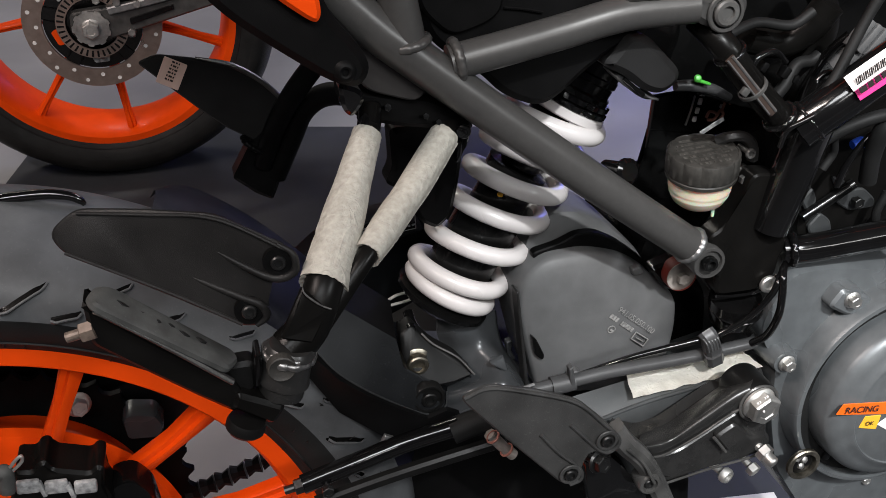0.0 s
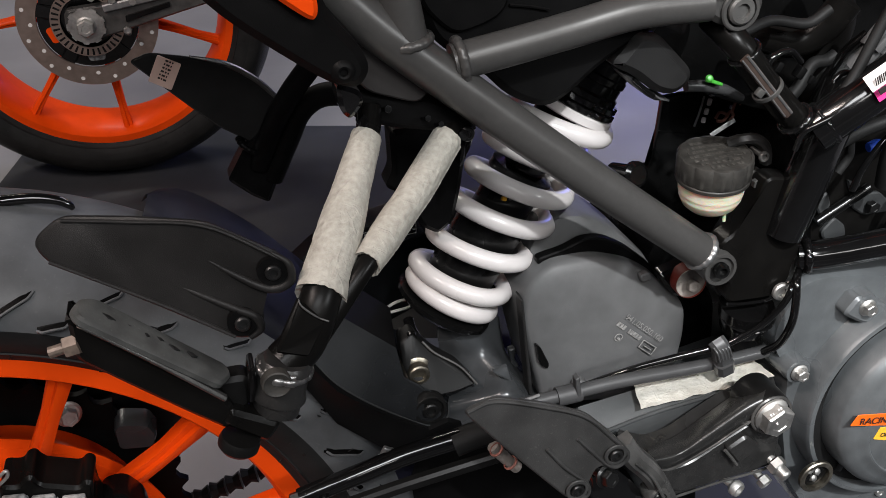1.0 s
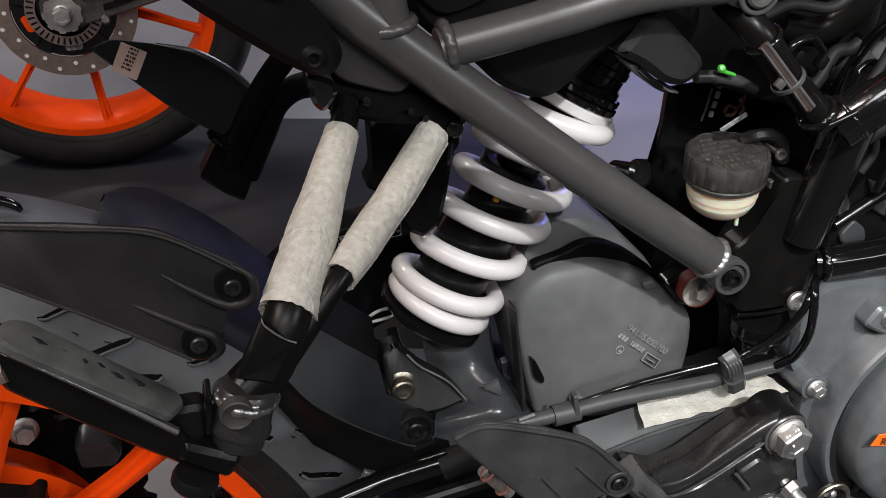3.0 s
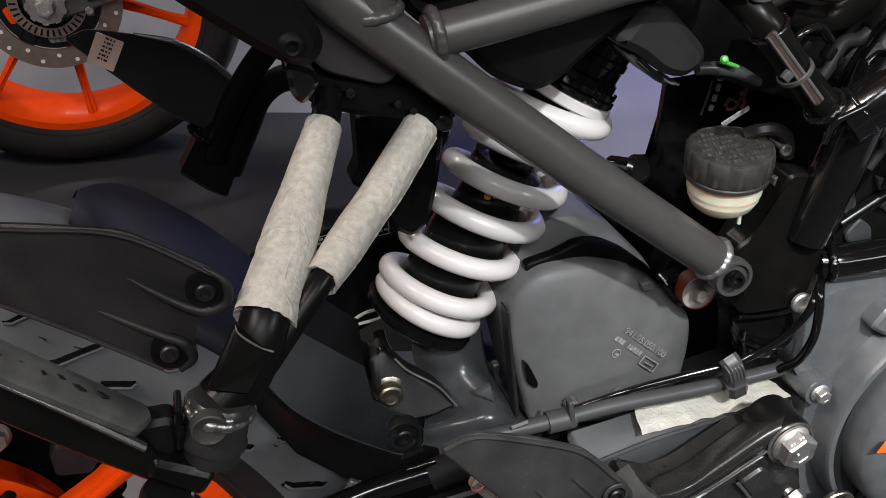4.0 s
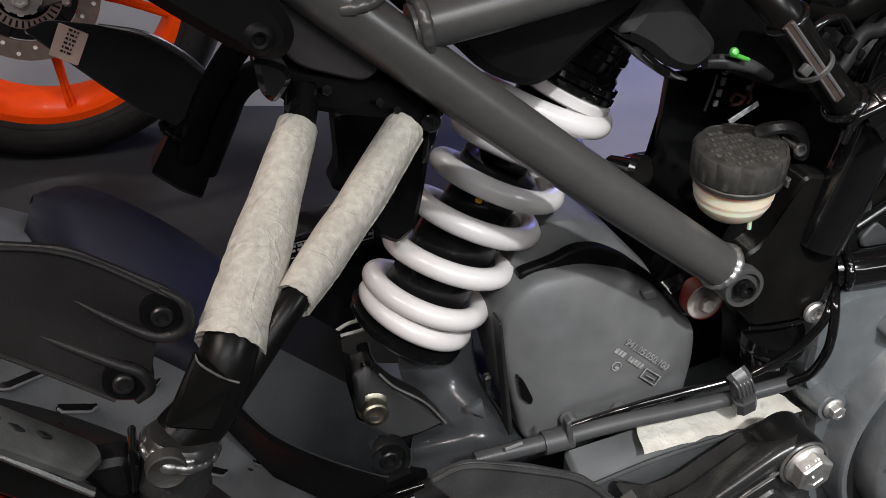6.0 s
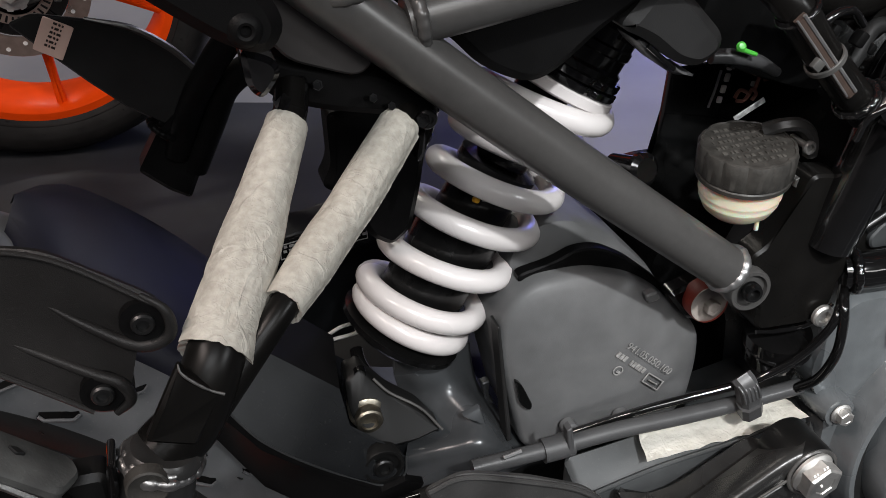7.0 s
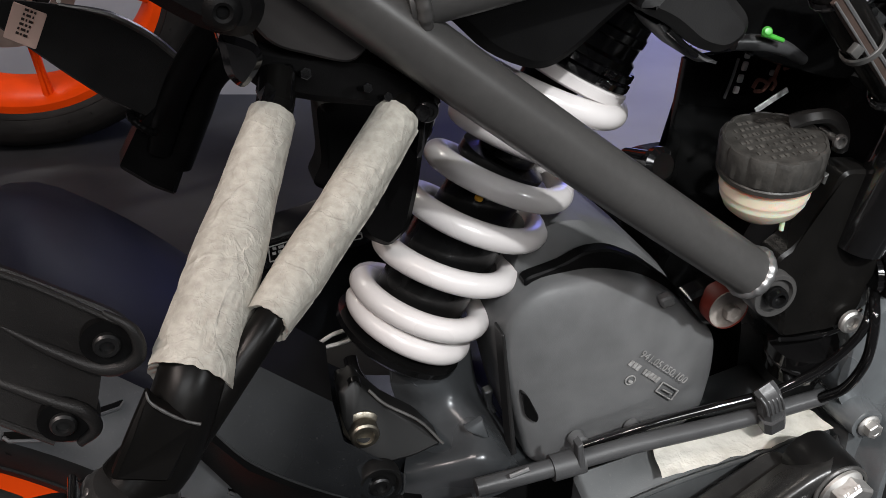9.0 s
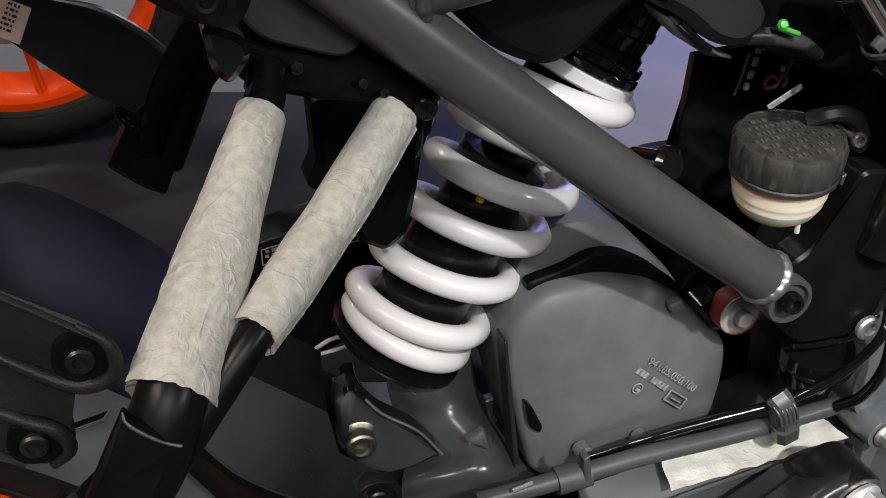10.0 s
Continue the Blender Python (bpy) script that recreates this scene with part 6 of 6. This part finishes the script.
for pl, r in (([(0.3055, -0.1000, 0.7348), (0.3098, -0.1000, 0.7410), (0.3206, -0.0980, 0.7422), (0.3304, -0.0950, 0.7347)], 0.002), ([(0.3484, -0.1000, 0.7212), (0.3546, -0.1000, 0.7275), (0.3628, -0.1000, 0.7275), (0.3685, -0.1000, 0.7324)], 0.0018), ([(0.2912, -0.0950, 0.7539), (0.3112, -0.0900, 0.7576), (0.3335, -0.0900, 0.7545), (0.3467, -0.0900, 0.7617)], 0.003),
              ([(0.3298, -0.1200, 0.7109), (0.3460, -0.1180, 0.7272), (0.3623, -0.1150, 0.7605), (0.3695, -0.1150, 0.7756)], 0.0032), ([(0.3785, -0.1000, 0.6528), (0.3832, -0.1000, 0.6675), (0.3952, -0.1000, 0.6849), (0.4093, -0.1000, 0.6927)], 0.0022), ([(0.3696, -0.0950, 0.6632), (0.3753, -0.0950, 0.6739), (0.3705, -0.1000, 0.6892), (0.3844, -0.1000, 0.6969)], 0.0026),
              ([(0.4282, -0.0900, 0.6056), (0.4217, -0.0900, 0.6231), (0.4264, -0.0900, 0.6389)], 0.003), ([(0.3187, -0.1200, 0.6933), (0.3187, -0.1250, 0.7054), (0.3312, -0.1280, 0.7136)], 0.0016)):
    part("cable", tube(pl, r, 10), RUBBER if r > 0.0025 else FRAME_BLACK, loom)
for q, s in (((0.3194, -0.0900, 0.7314), 0.006), ((0.3452, -0.0850, 0.7202), 0.005), ((0.3614, -0.1000, 0.7132), 0.0055), ((0.3343, -0.0900, 0.7268), 0.007), ((0.4299, -0.0800, 0.6110), 0.008)):
    part("clip_block", box(q, (s * 0.7, 0.006, s), (0, 30, 0), 0.001), PLASTIC, loom)
hex_bolt((0.4143, -0.0780, 0.6280), 0.007, DARK_STEEL, engine)
part("frame_bolt", lathe((0.2579, -0.0500, 0.6558), (0.2, -1, 0.3), [(0, -0.02), (0.006, -0.02), (0.006, 0), (0.0085, 0.001), (0.0085, 0.004), (0.006, 0.006), (0, 0.006)], 20), FRAME_BLACK, mainframe)

# -- rear wheel
WC = Vector((-0.166, 0.0, 0.370))
RIM = [(0.208, 0), (0.229, 0), (0.2298, 0.002), (0.228, 0.005), (0.214, 0.009), (0.204, 0.04), (0.204, 0.07), (0.214, 0.101), (0.228, 0.105), (0.2298, 0.108), (0.2285, 0.1102), (0.2125, 0.1105), (0.2105, 0.108), (0.204, 0.092), (0.2, 0.055), (0.204, 0.018), (0.208, 0)]
TYRE_HALF = [(0.219, -0.05), (0.226, -0.0575), (0.236, -0.064), (0.248, -0.0695), (0.26, -0.07), (0.271, -0.0635), (0.28, -0.051), (0.287, -0.034), (0.291, -0.017), (0.2925, 0.0)]
TYRE_PROFILE = [(r, -y) for r, y in TYRE_HALF] + [(r, y) for r, y in TYRE_HALF[-2::-1]]

TREAD_HALF = [(0.2505, -0.0694)] + TYRE_HALF[4:]


def tyre_point(c, r_index, angle, lift=0.0):
    """A point on the near side of the tyre, by its place on the half profile (0 to 9)."""
    i = min(int(r_index), 8)
    f = r_index - i
    r = TYRE_HALF[i][0] * (1 - f) + TYRE_HALF[i + 1][0] * f
    y = TYRE_HALF[i][1] * (1 - f) + TYRE_HALF[i + 1][1] * f
    a = radians(angle)
    return c + Vector((math.cos(a) * (r + lift * 0.6), y - lift * 0.6, math.sin(a) * (r + lift * 0.6)))


def build_wheel(parent, c, spokes, label, rubber, grooves):
    w = part("rear_wheel", lathe(c + Vector((0, 0.055, 0)), RIGHT, RIM, 128), ORANGE, parent, label)
    t = part("tyre", lathe(c, RIGHT, TYRE_PROFILE, 160), RUBBER, w, "black road tyre with black groove strips")
    part("tread_band", lathe(c, RIGHT, [(r + 0.0006, -y * 1.004) for r, y in TREAD_HALF] + [(r + 0.0006, y * 1.004) for r, y in TREAD_HALF[-2::-1]], 160), rubber, t, "tyre tread band")
    for k in range(grooves):
        a0 = 79.2 - 16.364 * k
        for start, step, turn, slope, n in ((3.8, 0.18, 0.3, 0.61, 9), (3.6, 0.08, -5.8, 0.47, 8), (5.0, 0.11, -11.0, 0.42, 8)):
            path = [tyre_point(c, start + step * j, a0 + turn - slope * j, 0.0004) for j in range(n)]
            fine, bm = spline(path, 3), bmesh.new()
            last = len(fine) - 1
            strip = []
            for j, p in enumerate(fine):
                ahead = (fine[min(j + 1, last)] - fine[max(j - 1, 0)]).normalized()
                out = Vector((p.x - c.x, (p.y - c.y) * 1.6, p.z - c.z)).normalized()
                across = ahead.cross(out).normalized()
                half = 0.0042 * min(1.0, 0.55 + 3 * min(j, last - j) / last)
                strip.append((p + across * half, p - across * half, out))
            edge = [[bm.verts.new(a), bm.verts.new(b), bm.verts.new(b - o * 0.002), bm.verts.new(a - o * 0.002)] for a, b, o in strip]
            for u, v in zip(edge, edge[1:]):
                for q in range(4):
                    bm.faces.new((u[q], u[(q + 1) % 4], v[(q + 1) % 4], v[q]))
            # Black strip on the tread; the groove's shade is in its colour.
            g = part("groove_strip", bm, SHOCK_BLACK, t)
            add_lip = tube([a for a, b, o in strip], 0.0008, 6, 1, smooth=False)
            add_tube(add_lip, [b for a, b, o in strip], 0.0008, 6, 1, smooth=False)
            part("groove_lip", add_lip, rubber, g)
    hair = bmesh.new()
    rnd = random.Random(4)
    for k in range(120):
        p = tyre_point(c, rnd.choice([1.0, 2.6, 4.6]), rnd.random() * 360)
        add_tube(hair, [p, p + Vector((rnd.uniform(-0.002, 0.002), -0.003, 0.002)), p + Vector((rnd.uniform(-0.003, 0.003), -0.004, 0.0045))], 0.0003, 4, 2)
    tagged(part("rubber_hair", hair, RUBBER, t), kind="stuff")
    part("sidewall_ridge", lathe(c, RIGHT, [(0.2285, 0.0585), (0.2315, 0.0622), (0.234, 0.0608)], 128), RUBBER, t)
    for a in spokes:
        a = radians(a)
        d = Vector((math.cos(a), 0, math.sin(a)))
        s = Vector((-math.sin(a), 0, math.cos(a)))
        bm = bmesh.new()
        rows = []
        for q, y, half in ((0.09, -0.018, 0.0085), (0.135, -0.024, 0.0065), (0.17, -0.032, 0.0058), (0.207, -0.036, 0.0078)):
            o = c + d * q
            sec = [(-half, 0.009), (-half, -0.002), (-half * 0.75, -0.0035), (-half * 0.25, -0.006), (half * 0.1, -0.006), (half * 0.3, -0.0025), (half * 0.85, -0.0025), (half, -0.001), (half, 0.004), (half, 0.009)]
            rows.append([bm.verts.new(o + s * u + Vector((0, y + v, 0))) for u, v in sec])
        for u, v in zip(rows, rows[1:]):
            for i in range(10):
                bm.faces.new((u[i], u[(i + 1) % 10], v[(i + 1) % 10], v[i]))
        part("spoke", bm, ORANGE, w)
    return w


wheel = build_wheel(moto, WC, [69 - 25.7 * k for k in range(14)], "orange cast rear wheel with wide black tyre", TYRE, 22)
part("hub", lathe(WC + Vector((0, 0.05, 0)), RIGHT, [(0, 0), (0.1, 0), (0.114, 0.035), (0.125, 0.045), (0.128, 0.052), (0.125, 0.058), (0.088, 0.066), (0.06, 0.075), (0.05, 0.1), (0, 0.1)], 72), ORANGE, wheel)
part("sprocket", lathe(WC + Vector((0, 0.06, 0)), RIGHT, [(0.05, 0), (0.124, 0), (0.124, -0.006), (0.05, -0.006), (0.05, 0)], 168, lambda i, a: 0.045 * max(-0.3, math.sin(42 * a)) if i in (1, 2) else 0), PLASTIC, wheel)
chain = bmesh.new()
for k in range(26):
    p = WC + Vector((0, 0.064, 0)) + Vector((0.0125 * k + 0.125, 0, -0.012 + 0.0043 * k))
    add_tube(chain, [p + Vector((-0.0055, 0, -0.0012)), p + Vector((0.0055, 0, 0.0012))], [0.0078, 0.0052, 0.0078], 8, 4)
part("drive_chain", chain, SATIN, moto, "dark roller drive chain")
cal = part("brake_caliper", plate([(-0.1280, -0.0850, 0.5243), (-0.1183, -0.0850, 0.5221), (-0.1149, -0.0850, 0.5273), (-0.1104, -0.0850, 0.5280), (-0.1079, -0.0850, 0.5215), (-0.0876, -0.0850, 0.5143), (-0.0837, -0.0850, 0.5186), (-0.0791, -0.0850, 0.5159), (-0.0817, -0.0850, 0.5033), (-0.0783, -0.0850, 0.4914), (-0.0821, -0.0850, 0.4671), (-0.1411, -0.0850, 0.4820), (-0.1324, -0.0850, 0.5099)], 0.028, 0.002, 0.003), BRACKET, moto, "black brake caliper with pale cast insets")
for x0 in ((-0.1220, -0.0875, 0.5144), (-0.1070, -0.0875, 0.5109), (-0.0912, -0.0875, 0.5073)):
    part("inset", box(x0, (0.013, 0.004, 0.009), (0, 5, 0), 0.0015), INSET, cal)
for x0 in ((-0.1149, -0.0875, 0.5110), (-0.0997, -0.0875, 0.5062)):
    part("inset", box(x0, (0.0028, 0.004, 0.011), (0, -12, 0), 0.0008), INSET, cal)
part("wire_clip", tube([(-0.1282, -0.0950, 0.5344), (-0.1221, -0.0950, 0.5412), (-0.1195, -0.0950, 0.5423), (-0.1203, -0.0950, 0.5384), (-0.1261, -0.0950, 0.5331)], 0.001, 8), STEEL, cal)
part("bleed_cap", tube([(-0.1333, -0.0950, 0.5331), (-0.1298, -0.0950, 0.5323), (-0.1312, -0.0950, 0.5193)], 0.0045, 12), PAD, cal)
part("caliper_mount", dome([(-0.0799, -0.0750, 0.4943), (-0.0662, -0.0750, 0.4966), (-0.0562, -0.0750, 0.4833), (-0.0531, -0.0750, 0.4552), (-0.0863, -0.0750, 0.4635)], [(1.0, 0.02), (1.0, 0.003), (0.9, 0.0)], 0.006), SHOCK_BLACK, cal)
part("chain_adjuster", dome([(-0.0823, 0.0450, 0.4537), (-0.0776, 0.0450, 0.4580), (-0.0580, 0.0450, 0.4541), (-0.0526, 0.0450, 0.4424), (-0.0568, 0.0450, 0.4325), (-0.0810, 0.0450, 0.4350)], [(1.0, 0.02), (1.0, 0.003), (0.9, 0.0)], 0.004), CAST, swing)
hex_bolt((-0.1103, 0.0500, 0.4706), 0.011, STEEL, swing, axis=(0.25, -1, 0.2), washer=0.0095, high=0.8, shank=0.04)

# Black box added to darken the gap under the swingarm.
part("dark_fill_box", dome([(0.06, -0.02, 0.44), (0.2, -0.02, 0.47), (0.36, -0.02, 0.44), (0.38, -0.02, 0.24), (0.1, -0.02, 0.24)], [(1.0, 0.16), (1.0, 0.02), (0.93, 0.0), (0.5, -0.004)], 0.03), PLASTIC, moto, "black box added under the swingarm to darken the gap")
# Black plate added behind the spokes to hide the bright floor.
part("dark_fill_plate", plate([(-0.4, 0.078, 0.6), (-0.12, 0.078, 0.59), (-0.02, 0.078, 0.54), (0.02, 0.078, 0.5), (-0.02, 0.078, 0.475), (-0.1, 0.078, 0.505), (-0.2, 0.078, 0.5), (-0.4, 0.078, 0.48)], 0.012, 0.002, 0.01), PLASTIC, moto, "black plate added behind the wheel to darken the gap")
# hugger over the tyre
hug = bmesh.new()
rows = []
for i in range(22):
    a = radians(64 - 50 * i / 21)
    end = math.sqrt(max(0.05, 1 - max(0, 1 - i / 3) ** 2))
    row = []
    for y0, rr in ((-0.071, 0.262), (-0.069, 0.283), (-0.064, 0.291), (-0.056, 0.2955), (-0.045, 0.299), (-0.03, 0.3025), (0.0, 0.3055), (0.03, 0.3025), (0.06, 0.2935)):
        y = 0.022 + y0 * end
        row.append(hug.verts.new(WC + Vector((math.cos(a) * rr, y, math.sin(a) * rr))))
    rows.append(row)
for u, v in zip(rows, rows[1:]):
    for j in range(8):
        hug.faces.new((u[j], u[j + 1], v[j + 1], v[j]))
bmesh.ops.solidify(hug, geom=hug.faces[:], thickness=0.003)
part("hugger", hug, HUGGER, moto, "black hugger over the rear tyre with blue light in its colour")
part("plate_holder", tube([(-0.1254, 0.0000, 0.6586), (-0.1097, 0.0000, 0.6593), (-0.0939, 0.0000, 0.6592), (-0.0816, 0.0000, 0.6567), (-0.0751, 0.0000, 0.6529), (-0.0730, 0.0000, 0.6500)], [0.0034, 0.0034, 0.0032, 0.0028, 0.0024, 0.0015], 12), FRAME_BLACK, moto, "gloss black curved rear holder")

# ---- the second motorcycle behind ----
BW = Vector((-0.5989, 1.6270, 0.3278))
other = thing("motorcycle", "second orange-wheeled motorcycle standing behind on the floor", "motorcycle", Matrix.Translation(BW) @ pose(0, 0, 0, 0, 0, 12) @ Matrix.Scale(1.0425, 4))
O = Vector((0, 0, 0))
# Tread takes the darker GUARD colour in place of the shade there.
ow = build_wheel(other, O, [186, 234, 277, 342, 30, 70, 110, 150], "orange cast rear wheel with drilled disc", GUARD, 0)
disc = bmesh.new()
add_lathe(disc, Vector((0, -0.075, 0)), RIGHT, [(0.077, 0), (0.106, 0), (0.1065, 0.0005), (0.1065, 0.0045), (0.106, 0.005), (0.077, 0.005), (0.077, 0)], 72)
bd = part("brake_disc", disc, DISC, ow, "drilled steel brake disc")
for k in range(24):
    a = 2 * math.pi * k / 24
    r = 0.086 + 0.011 * (k % 2)
    part("drill_hole", lathe(Vector((r * math.cos(a), -0.0795, r * math.sin(a))), RIGHT, [(0.0032, 0), (0.0032, 0.0008), (0, 0.0008)], 12), PAPER, bd)
part("hub", lathe(Vector((0, 0.05, 0)), RIGHT, [(0, 0), (0.07, 0), (0.085, 0.035), (0.088, 0.045), (0.086, 0.055), (0.055, 0.066), (0.045, 0.09), (0, 0.09)], 60), ORANGE, ow)
part("carrier_ring", lathe(Vector((0, -0.0705, 0)), RIGHT, [(0.036, 0), (0.076, 0), (0.0765, 0.002), (0.076, 0.004), (0.036, 0.004), (0.036, 0)], 72), SHOCK_BLACK, ow)
for k in range(5):
    ca = radians(72 * k - 16)
    cd, cs = Vector((math.cos(ca), 0, math.sin(ca))), Vector((-math.sin(ca), 0, math.cos(ca)))
    off = Vector((0, -0.0752, 0))
    part("carrier_window", plate([off + cd * 0.056 - cs * 0.014, off + cd * 0.067 - cs * 0.012, off + cd * 0.067 + cs * 0.012, off + cd * 0.056 + cs * 0.014], 0.001, 0.0002, 0.004), ORANGE if k % 2 else INSET, ow)
for k in range(5):
    ca = radians(72 * k + 20)
    cd, cs = Vector((math.cos(ca), 0, math.sin(ca))), Vector((-math.sin(ca), 0, math.cos(ca)))
    off = Vector((0, -0.076, 0))
    part("carrier_arm", plate([off + cd * 0.03 - cs * 0.016, off + cd * 0.06 - cs * 0.009, off + cd * 0.084 - cs * 0.012, off + cd * 0.084 + cs * 0.012, off + cd * 0.06 + cs * 0.009, off + cd * 0.03 + cs * 0.016], 0.006, 0.001, 0.003), SHOCK_BLACK, ow)
part("carrier_hub", lathe(Vector((0, -0.07, 0)), RIGHT, [(0, -0.04), (0.036, -0.04), (0.04, 0.0), (0.038, 0.006), (0, 0.007)], 36), SHOCK_BLACK, ow)
sr = part("sensor_ring", ring_of(Vector((0, -0.083, 0)), RIGHT, 0.056, 0.041, 0.002, 72, 0.0004), DISC, ow, "slotted brass sensor ring")
for k in range(36):
    ca = radians(10 * k)
    cd, cs, off = Vector((math.cos(ca), 0, math.sin(ca))), Vector((-math.sin(ca), 0, math.cos(ca))), Vector((0, -0.0853, 0))
    part("ring_slot", plate([off + cd * 0.0435 - cs * 0.0014, off + cd * 0.054 - cs * 0.0018, off + cd * 0.054 + cs * 0.0018, off + cd * 0.0435 + cs * 0.0014], 0.0008, 0.0001, 0), SHOCK_BLACK, sr)
hex_bolt((0, -0.102, 0), 0.024, STEEL, ow, washer=0.016, high=0.5)
part("axle_washer", lathe((0, -0.1035, 0), RIGHT, [(0, -0.002), (0.027, -0.002), (0.027, 0.0008), (0, 0.001)], 120, lambda i, a: 0.09 * (1 if math.sin(9 * a) > 0.1 else 0) if i in (1, 2) else 0), STEEL, ow, "notched steel axle washer")
arm = part("swingarm", plate([(-0.03, -0.1, 0.025), (-0.032, -0.1, -0.012), (0.015, -0.1, -0.024), (0.15, -0.1, 0.012), (0.6, -0.1, 0.13), (0.6, -0.1, 0.17), (0.15, -0.1, 0.042)], 0.02, 0.003, 0.01), HANGER, other)
part("arm_bar", flat_bar([(0.03, -0.104, 0.026), (0.15, -0.104, 0.05), (0.4, -0.104, 0.12)], 0.012, 0.006), ALLOY, arm)
part("slot", plate([(0.06, -0.103, 0.012), (0.06, -0.103, 0.002), (0.13, -0.103, 0.022), (0.13, -0.103, 0.03)], 0.004, 0.0005, 0.002), SHOCK_BLACK, arm)
for p in ((0.045, 0.04), (0.06, -0.01), (0.075, 0.035), (0.015, 0.045)):
    hex_bolt((p[0], -0.102, p[1]), 0.011, STEEL, arm)
part("caliper", dome([(-0.02, -0.1, 0.05), (0.09, -0.1, 0.06), (0.1, -0.1, 0.12), (0.0, -0.1, 0.13)], [(1.0, 0.05), (1.0, 0.004), (0.9, 0.0)], 0.01), SHOCK_BLACK, other)
# Engine block, seat and tank are plain shapes added to shade the floor.
part("engine_block", dome([(0.42, -0.14, 0.02), (0.85, -0.14, -0.05), (0.9, -0.14, 0.35), (0.5, -0.14, 0.4)], [(1.0, 0.28), (1.0, 0.02), (0.9, 0.0)], 0.03), SHOCK_BLACK, other)
part("seat", dome([(-0.2, -0.12, 0.55), (0.35, -0.14, 0.48), (0.4, 0.14, 0.48), (-0.2, 0.12, 0.55)], [(0.9, 0.0), (1.0, 0.01), (1.0, 0.05), (0.8, 0.08)], 0.03, (0, 0, 1)), PLASTIC, other)
part("unseen_tank", dome([(0.4, -0.14, 0.5), (0.85, -0.15, 0.52), (0.85, 0.15, 0.52), (0.4, 0.14, 0.5)], [(0.9, 0.0), (1.0, 0.03), (1.0, 0.1), (0.7, 0.18)], 0.04, (0, 0, 1)), ORANGE, other)
